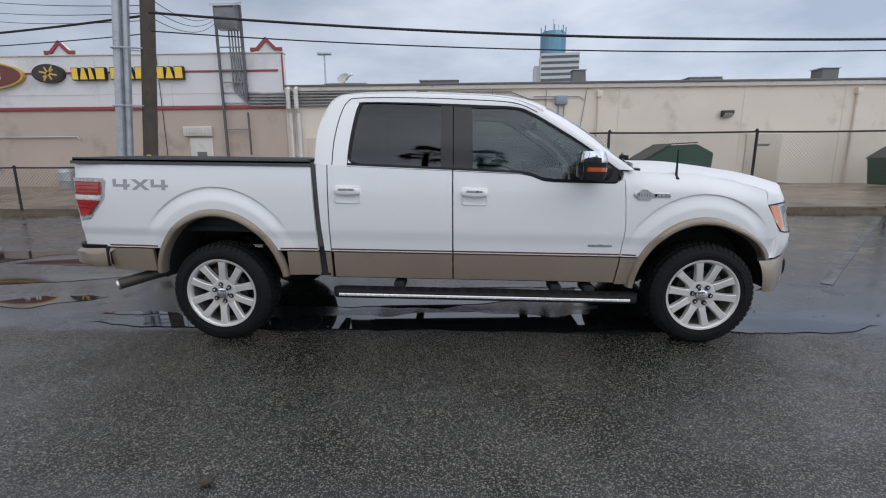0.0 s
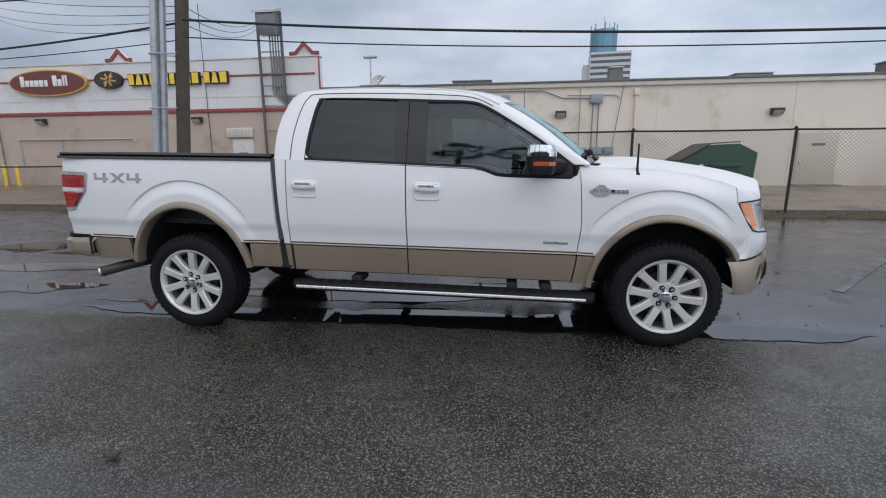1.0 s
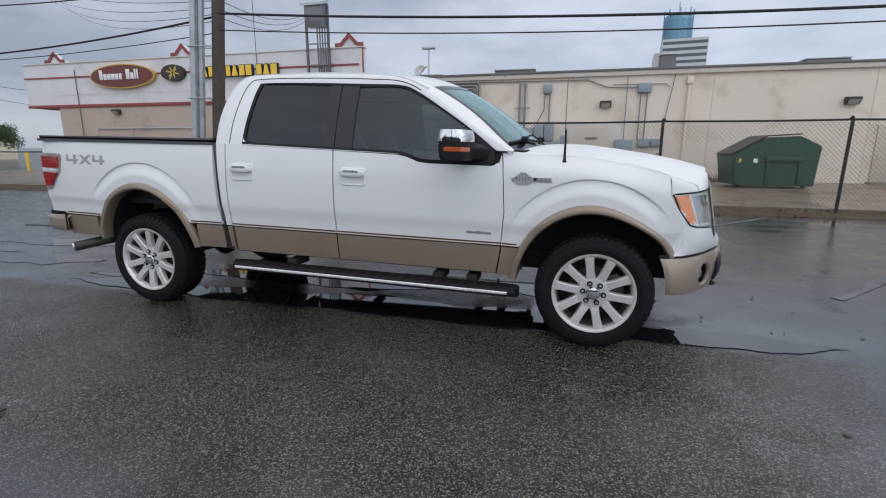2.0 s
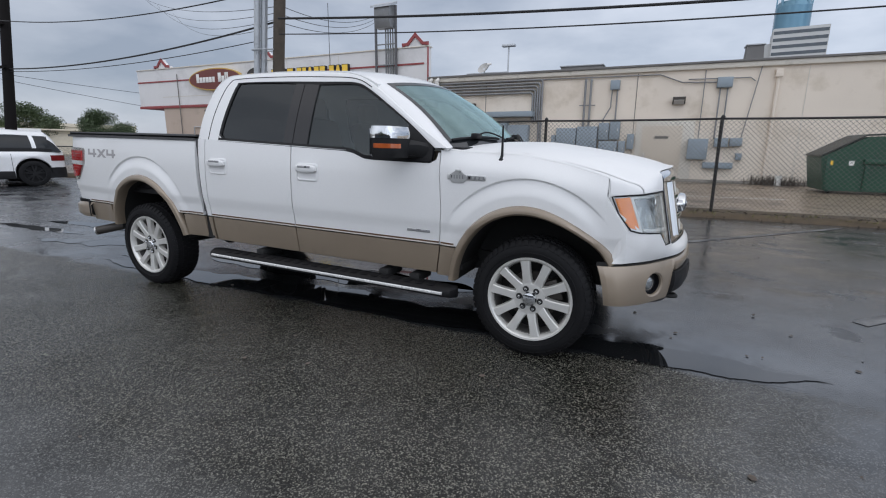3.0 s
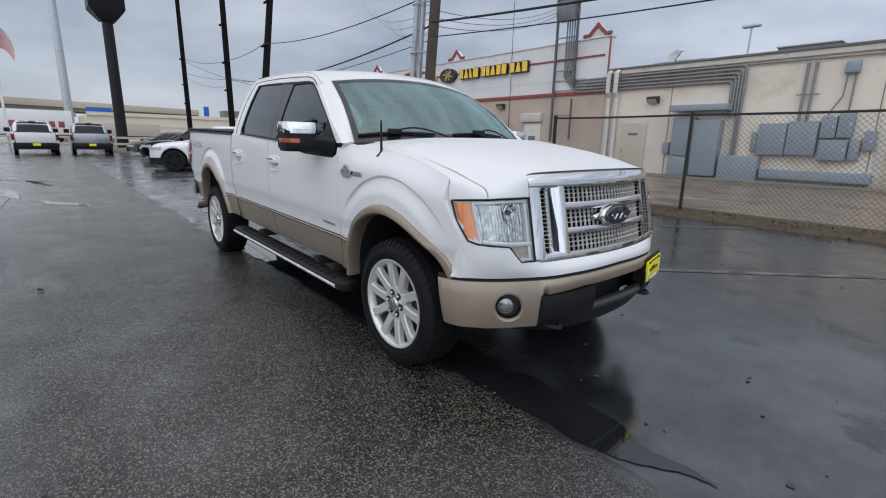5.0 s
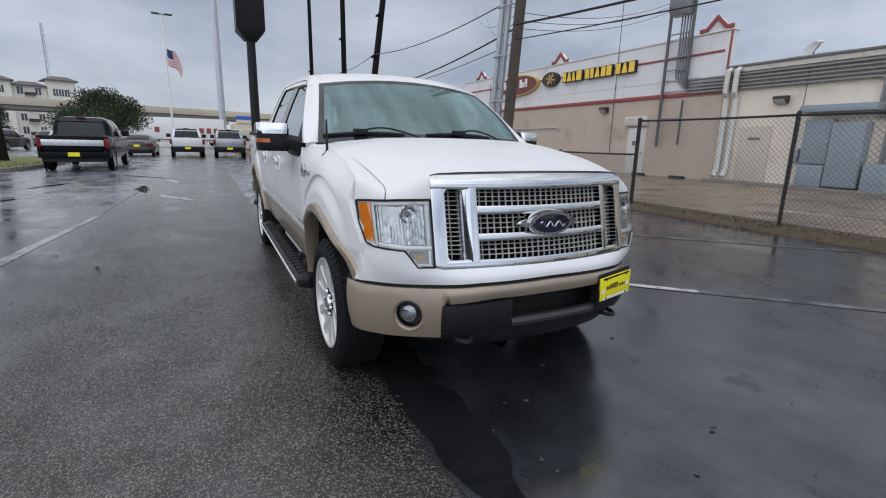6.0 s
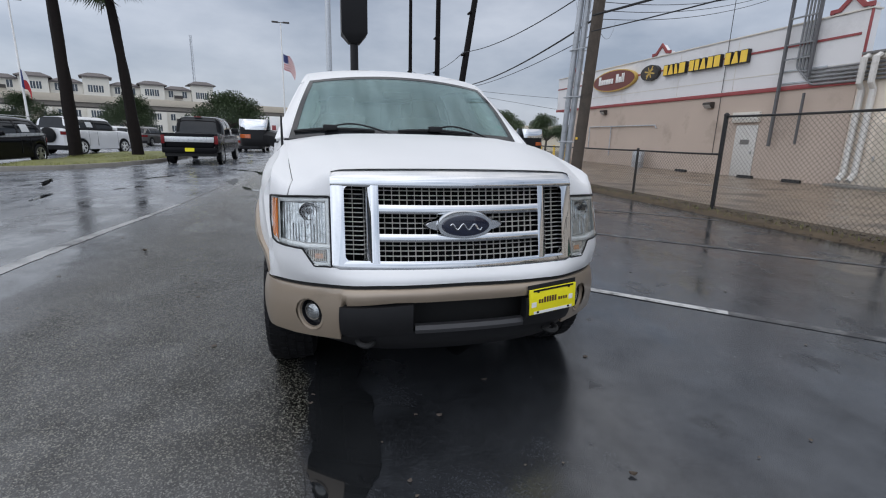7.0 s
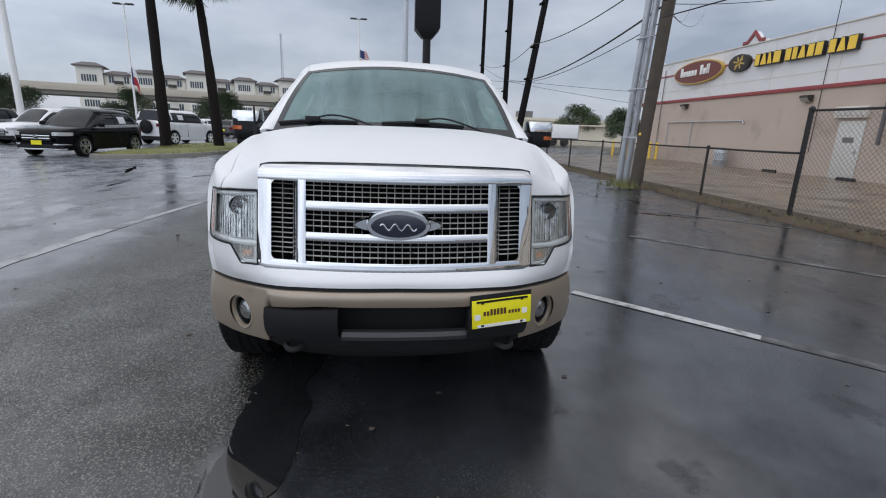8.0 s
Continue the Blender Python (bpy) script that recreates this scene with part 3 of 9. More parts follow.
def painted_lines():
    d = Vector((0.69, 0.724, 0))
    side = Vector((-d.y, d.x, 0))
    runs = [((4.05, 0.75), 7.6), ((0.85, 1.58), 6.7), ((-1.5, 3.3), 4.4), ((-3.7, 5.0), 2.1), ((7.5, 0.4), 8.3)]
    for (x, y), length in runs:
        bm = bmesh.new()
        a = Vector((x, y, 0.004))
        b = a + d * length
        n = 30
        loft(bm, [[a.lerp(b, i / n) - side * 0.055, a.lerp(b, i / n) + side * 0.055] for i in range(n + 1)])
        if x > 0 and x < 1:
            fresh = bmesh.new()
            loft(fresh, [[a.lerp(b, i / n * 0.21) - side * 0.045 + Vector((0, 0, 0.002)), a.lerp(b, i / n * 0.21) + side * 0.045 + Vector((0, 0, 0.002))] for i in range(n + 1)])
            tagged(part("parking_line", fresh, LINEB), "clear white end of a painted stall line", "parking line", "stall lines", "structure")
        tagged(part("parking_line", bm, LINE), "worn white stall line painted on the asphalt", "parking line", "stall lines", "structure")
    rnd = random.Random(17)
    bm = bmesh.new()
    way = [(-9.0, -3.02), (-5.0, -3.20), (-3.4, -3.36), (-2.6, -3.45), (-1.5, -3.55), (0.0, -3.63), (2.4, -3.66)]
    wide = [(-5.0, 0.022), (-3.0, 0.045), (-1.5, 0.072), (2.4, 0.078)]
    # pale strip: wet sheen along a paving seam, put into its colour
    loft(bm, [[(x, lerp_at(x, way) - lerp_at(x, wide) - rnd.uniform(0, 0.02), 0.004), (x, lerp_at(x, way) + lerp_at(x, wide) + rnd.uniform(0, 0.02), 0.004)] for x in [float(v) for v in np.linspace(-5.0, 2.4, 90)]])
    tagged(part("lane_line", bm, LINEC), "pale strip standing in for wet sheen along a paving seam", "lane line", kind="structure")
    bm = bmesh.new()
    loft(bm, [[(x, lerp_at(x, way) - 0.010 - rnd.uniform(0, 0.010), 0.003), (x, lerp_at(x, way) + 0.006 + rnd.uniform(0, 0.010), 0.003)] for x in [float(v) for v in np.linspace(-9.0, -5.0, 50)]])
    tagged(part("crack", bm, ROOFM), "straight paving seam in the asphalt", "crack", kind="structure")


painted_lines()


def crack(ctrl, wide, seed):
    """A thin open joint, wider in places and closed at both ends."""
    rnd = random.Random(seed)
    bm = bmesh.new()
    rows = []
    pts = curve_pts(ctrl, 46)
    for i, p in enumerate(pts):
        w = wide * min(1.0, 4 * i / 45, 4 * (45 - i) / 45) * (0.35 + 0.65 * abs(math.sin(i * 0.55 + seed)))
        y = p[1] + rnd.uniform(-0.002, 0.002)
        rows.append([(p[0], y - w - rnd.uniform(0, 0.0012), 0.0075), (p[0], y + w + rnd.uniform(0, 0.0012), 0.0075)])
    loft(bm, rows)
    tagged(part("crack", bm, DARK), "thin dark crack in the asphalt", "crack", "cracks", "structure")


crack([(2.94, -0.738), (3.08, -0.724), (3.18, -0.721), (3.30, -0.716), (3.40, -0.717)], 0.0021, 31)
crack([(3.215, -0.816), (3.27, -0.814), (3.32, -0.822), (3.37, -0.822)], 0.0020, 32)


def fallen_leaf(x, y, turn, size):
    """A curled dead leaf lying on the wet ground."""
    rows = []
    for i in range(9):
        u = i / 8
        w = size * 0.30 * math.sin(math.pi * min(1.0, u * 1.05)) ** 0.8 + 0.001
        lift = 0.010 + size * 0.16 * (2 * u - 1) ** 2
        rows.append([((u - 0.5) * size, v * w, lift + size * 0.10 * v * v) for v in (-1, -0.5, 0, 0.5, 1)])
    leaf = part("fallen_leaf", slab(rows, (0, 0, -0.002)), DEADLEAF)
    leaf.matrix_world = pose(x, y, 0.0, 0, 0, turn)
    tagged(leaf, "small curled brown leaf lying on wet asphalt", "leaf", "fallen leaves")


DEADLEAF = mat("dead_leaf", (0.045, 0.030, 0.018), 0.6, var=0.3, scale=20)
fallen_leaf(-1.10, -2.58, 25, 0.075)
fallen_leaf(3.32, 0.59, 70, 0.035)


def back_lot():
    """The neighbouring concrete yard behind the fence, with its kerb and weedy verge."""
    rnd = random.Random(5)
    bm = bmesh.new()
    prism(bm, [(-27.5, 7.45, -0.2), (40, 7.45, -0.2), (40, 17.0, -0.2), (-27.5, 17.0, -0.2)], (0, 0, 0.3))
    tagged(part("pavement", bm, LOT), "wet brownish concrete yard behind the fence", "concrete yard", kind="structure")
    for x, y, length, turn in ((2.9, 10.4, 2.6, 4), (-9.6, 11.6, 3.4, 4), (-13.5, 12.8, 3.0, 4), (-1.2, 9.4, 1.8, 4)):
        bm = boxb(0, length, -0.05, 0.05, 0.1015, 0.1035)
        bm.transform(Matrix.Translation((x, y, 0)) @ Matrix.Rotation(radians(turn), 4, "Z"))
        tagged(part("parking_line", bm, LINEB), "faded white stall line on wet concrete", "parking line", "stall lines", "structure")
    bm = bmesh.new()
    n = 230
    rows = []
    for i in range(n + 1):
        x = -27.5 + i * 67.5 / n
        j = [rnd.uniform(-0.03, 0.03) for _ in range(5)]
        rows.append([(x, 6.78 + j[0], -0.02), (x, 6.85 + j[1], 0.05 + j[2] * 0.5), (x, 7.0, 0.10 + j[2]), (x, 7.2, 0.10 + j[3]), (x, 7.38, 0.115), (x, 7.45, 0.115), (x, 7.46, -0.1)])
    loft(bm, rows)
    tagged(part("verge", bm, EARTH), "strip of weedy soil and dead leaves along the fence", "verge", kind="structure")
    bm = bmesh.new()
    for i in range(2600):
        x, y = rnd.uniform(-14, 20), rnd.gauss(7.05, 0.13)
        h, a = rnd.uniform(0.02, 0.09), rnd.uniform(0, 6.28)
        w = rnd.uniform(0.004, 0.012)
        z = 0.07
        c, s = math.cos(a), math.sin(a)
        p = bm.verts.new((x - w * c, y - w * s, z))
        q = bm.verts.new((x + w * c, y + w * s, z))
        t = bm.verts.new((x + rnd.uniform(-0.05, 0.05), y + rnd.uniform(-0.05, 0.05), z + h))
        bm.faces.new((p, q, t))
    tagged(part("weeds", bm, GRASS), "sparse low weeds along the fence line", "weeds", kind="stuff")
    bm = bmesh.new()
    for i in range(2400):
        x, y = rnd.uniform(-14, 20), rnd.gauss(6.98, 0.16)
        r, a0, z = rnd.uniform(0.012, 0.035), rnd.uniform(0, 6.28), (0.10 if y > 6.86 else 0.012)
        bm.faces.new([bm.verts.new((x + r * math.cos(a0 + k * 1.57), y + r * 0.6 * math.sin(a0 + k * 1.57), z + rnd.uniform(0, 0.03))) for k in range(4)])
    tagged(part("leaf_litter", bm, BARK), "dead brown leaves blown along the fence", "leaf litter", kind="stuff")


back_lot()


# ---- chain-link fence ----
FY = 7.12


def fence():
    tall = [-3.05, 0.1, 3.55, 6.95, 10.2, 13.4, 16.6, 19.8]
    low = [-5.6, -8.3, -11.2, -14.2, -17.2, -20.2, -23.2, -26.0]
    f = thing("chain_link_fence", "tall black chain-link fence on weedy soil", "fence", kind="structure")
    g = thing("low_chain_link_fence", "waist-high black chain-link fence", "fence", kind="structure")
    rnd = random.Random(9)
    for x in tall:
        r = 0.042 if x == tall[0] else 0.032
        bm = tubeb([(x, FY, -0.05), (x + rnd.uniform(-0.02, 0.02), FY, 1.93)], r, 10)
        turned(bm, [(1.93, 0.0), (1.93, r * 1.25), (1.955, r * 1.2), (1.985, r * 0.5), (1.99, 0)], "z", (x, FY, 0), 10)
        part("post", bm, FENCE, f)
    for a, b in zip(tall, tall[1:]):
        part("top_rail", tubeb(sag((a, FY, 1.915), (b, FY, 1.915), 0.012, 8), 0.021, 8), FENCE, f)
    for x in low:
        bm = tubeb([(x, FY, -0.05), (x, FY, 1.21)], 0.03, 10)
        turned(bm, [(1.21, 0.0), (1.21, 0.038), (1.24, 0.03), (1.25, 0)], "z", (x, FY, 0), 10)
        part("post", bm, FENCE, g)
    allx = [tall[0]] + low
    for a, b in zip(allx, allx[1:]):
        part("top_rail", tubeb(sag((a, FY, 1.19), (b, FY, 1.19), 0.01, 8), 0.020, 8), FENCE, g)

    def wires(x0, x1, top, pitch):
        bm = bmesh.new()
        h = top - 0.08
        k = x0 - h
        while k < x1:
            for sgn in (1, -1):
                pts = []
                a, b = k, k + h
                if a < x0:
                    z_a, a = (0.08 + (x0 - a)), x0
                else:
                    z_a = 0.08
                z_b = top
                if b > x1:
                    z_b, b = top - (b - x1), x1
                if b - a < 0.02:
                    continue
                if sgn < 0:
                    z_a, z_b = 0.08 + top - z_a, 0.08 + top - z_b
                w, dy = 0.0030, 0.003 * sgn
                nrm = Vector((-(z_b - z_a), 0, b - a)).normalized() * w
                A, B = Vector((a, FY - 0.03 + dy, z_a)), Vector((b, FY - 0.03 + dy, z_b))
                vs = [bm.verts.new(A - nrm), bm.verts.new(A + nrm), bm.verts.new(B + nrm), bm.verts.new(B - nrm)]
                o = Vector((0, w * 1.4, 0))
                ws = [bm.verts.new(A + o), bm.verts.new(B + o)]
                bm.faces.new(vs)
                bm.faces.new((vs[1], ws[0], ws[1], vs[2]))
                bm.faces.new((vs[0], vs[3], ws[1], ws[0]))
            k += pitch
        return bm
    tagged(part("wire_mesh", wires(-3.0, 19.8, 1.9, 0.085), WIRE, f), kind="stuff")
    tagged(part("wire_mesh", wires(-26.0, -3.1, 1.18, 0.085), WIRE, g), kind="stuff")


fence()

# ---- the two low shops behind the yard ----
WY = 17.0


def gable(parent, cx):
    bm = bmesh.new()
    prism(bm, [(cx - 0.66, WY - 0.02, 5.86), (cx - 0.66, WY - 0.02, 6.05), (cx - 0.42, WY - 0.02, 6.05), (cx, WY - 0.02, 6.46), (cx + 0.42, WY - 0.02, 6.05), (cx + 0.66, WY - 0.02, 6.05), (cx + 0.66, WY - 0.02, 5.86)], (0, 0.25, 0))
    g = part("gable", bm, STUCW, parent)
    bm = bmesh.new()
    o = WY - 0.08
    out = [(-0.70, 5.93), (-0.70, 6.08), (-0.44, 6.08), (0, 6.52), (0.44, 6.08), (0.70, 6.08), (0.70, 5.93)]
    inn = [(-0.56, 5.93), (-0.56, 5.96), (-0.36, 5.96), (0, 6.33), (0.36, 5.96), (0.56, 5.96), (0.56, 5.93)]
    rows = [[(cx + x, o, z) for x, z in out], [(cx + x, o, z) for x, z in inn]]
    slab(rows, (0, 0.07, 0), bm)
    part("gable_trim", bm, REDT, g)


def block_letter(parent, x, z, w, h, cut, y=WY - 0.2, d=0.17):
    """One sign letter as a plain raised block; cut trims its upper and lower corners."""
    a, b = cut

    def outline(g):
        return [(x + g, y, z + g), (x + w - g, y, z + g), (x + w - g - b * w, y, z + h - g), (x + g + a * w, y, z + h - g)]
    body = part("letter", prism(bmesh.new(), outline(0.0), (0, d, 0)), SIGNK, parent)
    part("letter_face", prism(bmesh.new(), [(p, q - 0.012, r) for p, q, r in outline(0.028)], (0, 0.010, 0)), SIGNY, body)


def shop_a():
    s = thing("shop_building", "white and taupe stucco shop with red trim lines", "building")
    x0, x1 = -26.6, -7.8
    part("wall", boxb(x0, x1, WY, WY + 12, 0.0, 3.52), STUCT, s)
    part("wall", boxb(x0, x1, WY, WY + 12, 3.52, 4.30), STUCW, s)
    part("parapet", boxb(x0, x1, WY, WY + 0.35, 4.30, 5.86), STUCW, s)
    part("parapet_cap", boxb(x0 - 0.03, x1 + 0.04, WY - 0.05, WY + 0.4, 5.86, 5.92, 0.01), TRIMB, s)
    part("red_band", boxb(x0, x1, WY - 0.07, WY - 0.002, 3.52, 3.68, 0.01), REDT, s)
    part("red_stripe", boxb(x0, x1 - 0.2, WY - 0.035, WY - 0.002, 5.10, 5.18), REDT, s)
    part("joint", boxb(x0, x1, WY - 0.012, WY - 0.002, 4.19, 4.22), TRIMB, s)
    part("corner_trim", boxb(x1 - 0.03, x1 + 0.02, WY - 0.03, WY + 0.05, 4.3, 5.86, 0.005), REDT, s)
    # the white fascia runs on past the corner as an open canopy
    part("canopy", boxb(x0 - 2.25, x0 - 0.002, WY, WY + 4.5, 3.60, 5.86), STUCW, s)
    part("parapet_cap", boxb(x0 - 2.28, x0 - 0.032, WY - 0.05, WY + 4.5, 5.862, 5.92, 0.01), TRIMB, s)
    part("red_band", boxb(x0 - 2.26, x0 - 0.002, WY - 0.07, WY - 0.002, 3.52, 3.68, 0.01), REDT, s)
    part("red_stripe", boxb(x0 - 2.25, x0 - 0.002, WY - 0.035, WY - 0.002, 5.10, 5.18), REDT, s)
    part("soffit", boxb(x0 - 2.25, x0 - 0.004, WY + 0.01, WY + 4.5, 3.54, 3.596), REDT, s)
    part("canopy_post", boxb(x0 - 2.1, x0 - 1.8, WY + 4.0, WY + 4.3, 0, 3.54), STUCW, s)
    for cx in (-8.45, -17.75, -26.35):
        gable(s, cx)
    for x in (-20.9, -16.3, -12.9):
        part("joint", boxb(x, x + 0.02, WY - 0.008, WY - 0.001, 3.7, 5.8), TRIMB, s)
    # rear door with a ventilation grille over it
    d = part("door", boxb(-12.3, -11.25, WY - 0.05, WY - 0.003, 0.1, 2.25, 0.01), DOORW, s)
    part("door_handle", boxb(-11.42, -11.36, WY - 0.11, WY - 0.05, 1.05, 1.2, 0.01), SATIN, d)
    part("notice", boxb(-12.0, -11.55, WY - 0.058, WY - 0.052, 1.45, 1.65), INK, d)
    v = part("vent_grille", boxb(-12.5, -11.2, WY - 0.16, WY - 0.003, 2.36, 2.78, 0.01), TRIMB, s)
    for i in range(9):
        part("slat", boxb(-12.42 + i * 0.135, -12.34 + i * 0.135, WY - 0.19, WY - 0.165, 2.46, 2.72), DOORW, v)
    part("downpipe", tubeb([(-25.0, WY - 0.08, 0.1), (-25.0, WY - 0.08, 5.5)], 0.026, 8), INK, s)
    part("wall_pipe", tubeb([(-23.9, WY - 0.08, 0.9), (-23.9, WY - 0.08, 2.36), (-17.5, WY - 0.08, 2.36), (-17.38, WY - 0.08, 2.2)], 0.035, 8), GALV, s)
    part("wall_pipe", tubeb([(-21.5, WY - 0.08, 0.6), (-21.5, WY - 0.08, 2.36)], 0.03, 8), GALV, s)
    part("wall_pipe", tubeb([(-13.4, WY - 0.05, 1.0), (-13.4, WY - 0.05, 8.3)], 0.014, 6), CABLE, s)
    # signs fixed to the wall
    g = thing("oval_sign", "maroon oval wall sign with gold rim and pale lettering", "sign")
    bm = bmesh.new()
    cx, cz = -21.65, 5.05

    def oval(rx, rz, y0, dep):
        return prism(bmesh.new(), [(cx + rx * math.cos(2 * math.pi * k / 40), y0, cz + rz * math.sin(2 * math.pi * k / 40)) for k in range(40)], (0, dep, 0))
    bm.free()
    part("rim", oval(2.15, 0.62, WY - 0.20, 0.195), SIGNG, g)
    part("face", oval(2.07, 0.56, WY - 0.215, 0.01), SIGNM, g)
    for x, w, h in ((-1.45, 0.22, 0.5), (-1.18, 0.22, 0.3), (-0.92, 0.2, 0.3), (-0.68, 0.24, 0.3), (-0.4, 0.22, 0.3), (-0.12, 0.18, 0.3), (0.35, 0.24, 0.5), (0.63, 0.22, 0.32), (0.9, 0.1, 0.5), (1.05, 0.1, 0.5)):
        part("lettering", boxb(cx + x, cx + x + w, WY - 0.25, WY - 0.216, cz - 0.17, cz - 0.17 + h, 0.015), SIGNW, g)
    g = thing("round_sign", "black and gold oval wall emblem", "sign")
    cx, cz = -18.35, 5.11
    part("rim", oval(0.72, 0.40, WY - 0.2, 0.195), SIGNK, g)
    part("face", oval(0.62, 0.33, WY - 0.215, 0.01), LAMPB, g)
    for a, rr in ((0.2, 0.40), (1.1, 0.3), (2.2, 0.38), (-0.6, 0.3)):
        part("emblem_bar", boxb(-rr, rr, -0.01, 0, -0.035, 0.035, m=Matrix.Translation((cx + 0.05, WY - 0.217, cz)) @ Matrix.Rotation(a, 4, "Y")), SIGNG, g)
    g = thing("channel_letter_sign", "yellow block-letter wall sign with black sides", "sign")
    x = -17.25
    for w, cut in ((0.40, (0, 0)), (0.50, (0.3, 0.3)), (0.36, (0, 0.45)), (0.54, (0, 0)), (0, 0), (0.42, (0, 0)), (0.36, (0, 0)), (0.50, (0.3, 0.3)), (0.44, (0.06, 0)), (0.46, (0, 0)), (0, 0), (0.42, (0, 0)), (0.50, (0.3, 0.3)), (0.48, (0, 0))):
        if w == 0:
            x += 0.20
            continue
        block_letter(g, x, 4.81, w * 0.81, 0.53, cut)
        x += w * 0.81 + 0.028


shop_a()


def roof_unit(label, x0, x1, y0, y1, h, z=4.42, taper=0.0):
    u = thing("roof_unit", label, "roof unit")
    bm = bmesh.new()
    loft(bm, [[(x0, y0, z), (x1, y0, z), (x1, y1, z), (x0, y1, z)], [(x0 + taper, y0 + taper, z + h), (x1 - taper, y0 + taper, z + h), (x1 - taper, y1 - taper, z + h), (x0 + taper, y1 - taper, z + h)]], close_u=True, caps=True)
    part("housing", bm, ROOFM, u)
    part("cap", boxb(x0 - 0.05 + taper, x1 + 0.05 - taper, y0 - 0.05 + taper, y1 + 0.05 - taper, z + h, z + h + 0.05, 0.01), GALV, u)


def shop_b():
    s = thing("long_shop_building", "long low cream stucco building with stained walls", "building")
    x0, x1 = -7.8, 46
    part("wall", boxb(x0 + 0.003, x1, WY + 0.02, WY + 14, 0.0, 4.24), STUCB, s)
    part("fascia", boxb(x0 + 0.045, x1, WY - 0.10, WY + 0.3, 4.24, 4.42, 0.01), TRIMB, s)
    part("roof_edge", boxb(x0 + 0.045, x1, WY - 0.16, WY + 13.8, 4.42, 4.50, 0.01), ROOFM, s)
    for x in (-4.9, 1.4, 6.9, 12.2, 16.4, 20.5):
        part("pilaster_joint", boxb(x, x + 0.025, WY + 0.008, WY + 0.018, 0.1, 4.2), INK if x < 2 else TRIMB, s)
    for x in (6.03, 16.9, 25.0):
        bm = tubeb([(x, WY - 0.06, 0.15), (x, WY - 0.06, 4.0)], 0.055, 8)
        box(bm, x - 0.11, x + 0.11, WY - 0.17, WY + 0.015, 3.85, 4.12, 0.01)
        part("downpipe", bm, STUCB, s)
    for xa, xb, ink in ((-6.9, -5.75, 0.45), (1.75, 3.2, 0.5), (12.5, 14.0, 0.5)):
        d = part("door", boxb(xa, xb, WY - 0.03, WY + 0.018, 0.12, 2.22, 0.008), DOORC, s)
        part("door_number", boxb((xa + xb) / 2 - ink / 2, (xa + xb) / 2 + ink / 2, WY - 0.036, WY - 0.031, 1.72, 1.82), INK, d)
        part("door_handle", boxb(xa + 0.1, xa + 0.16, WY - 0.08, WY - 0.03, 1.0, 1.16, 0.01), SATIN, d)
        part("frame", boxb(xa - 0.07, xb + 0.07, WY - 0.01, WY + 0.018, 2.22, 2.29), STUCB, d)
        part("door_step", boxb(xa - 0.1, xb + 0.1, WY - 0.5, WY + 0.018, 0.09, 0.16, 0.01), KERB, s)
    part("door_surround", boxb(1.52, 3.60, WY - 0.012, WY + 0.018, 0.12, 2.40, 0.01), TRIMB, s)
    part("kerb", boxb(x0, 8.0, WY - 0.62, WY - 0.02, 0.08, 0.19, 0.015), KERB, s)
    roof_unit("low grey rooftop hatch on the long shop", -1.85, -0.1, WY + 1.2, WY + 2.6, 0.38)
    roof_unit("low grey rooftop skylight on the long shop", -6.3, -4.4, WY + 1.3, WY + 2.5, 0.30)
    roof_unit("louvred rooftop vent stack", 5.0, 5.6, WY + 0.6, WY + 1.2, 0.66, taper=0.04)
    roof_unit("tapered rooftop skylight on the long shop", 10.2, 12.0, WY + 1.0, WY + 2.2, 0.36, taper=0.2)
    roof_unit("grey rooftop exhaust box", 15.9, 16.6, WY + 0.8, WY + 1.5, 0.62)


shop_b()


def wall_lamp(x, z):
    w = thing("wall_lamp", "bronze wall-pack lamp fixed to the stucco wall", "wall lamp", "wall lamps", at=Matrix.Translation((x, WY - 0.02, z)))
    bm = bmesh.new()
    prism(bm, [(-0.22, 0, -0.13), (-0.22, -0.10, -0.13), (-0.22, -0.26, 0.02), (-0.22, -0.26, 0.10), (-0.22, -0.2, 0.13), (-0.22, 0, 0.13)], (0.44, 0, 0))
    part("housing", bm, LAMPB, w)
    bm = bmesh.new()
    prism(bm, [(-0.18, -0.115, -0.13), (-0.18, -0.268, 0.012), (-0.18, -0.272, 0.005), (-0.18, -0.12, -0.14)], (0.36, 0, 0))
    part("glass", bm, LAMPG, w)
    return w


for lx, lz in ((-5.55, 3.12), (2.95, 3.14), (11.5, 3.1), (-22.4, 3.24), (-13.95, 3.18), (20.3, 3.1)):
    wall_lamp(lx, lz)


# ---- electrical plant on the walls ----
def cabinet(x0, x1, z0, z1, d, doors=1, label="grey painted steel electrical cabinet on the wall", group="electrical boxes"):
    c = thing("electrical_cabinet", label, "electrical box", group)
    y1 = WY - 0.015 if x0 > -7.8 else WY - 0.015
    part("body", boxb(x0, x1, y1 - d, y1, z0, z1, 0.012), CABG, c)
    w = (x1 - x0) / doors
    for i in range(doors):
        dr = part("cabinet_door", boxb(x0 + i * w + 0.015, x0 + (i + 1) * w - 0.015, y1 - d - 0.018, y1 - d - 0.001, z0 + 0.02, z1 - 0.02, 0.004), CABG, c)
        if z1 - z0 > 0.5:
            part("handle", boxb(x0 + (i + 1) * w - 0.09, x0 + (i + 1) * w - 0.06, y1 - d - 0.04, y1 - d - 0.018, (z0 + z1) / 2 - 0.06, (z0 + z1) / 2 + 0.06), SATIN, dr)


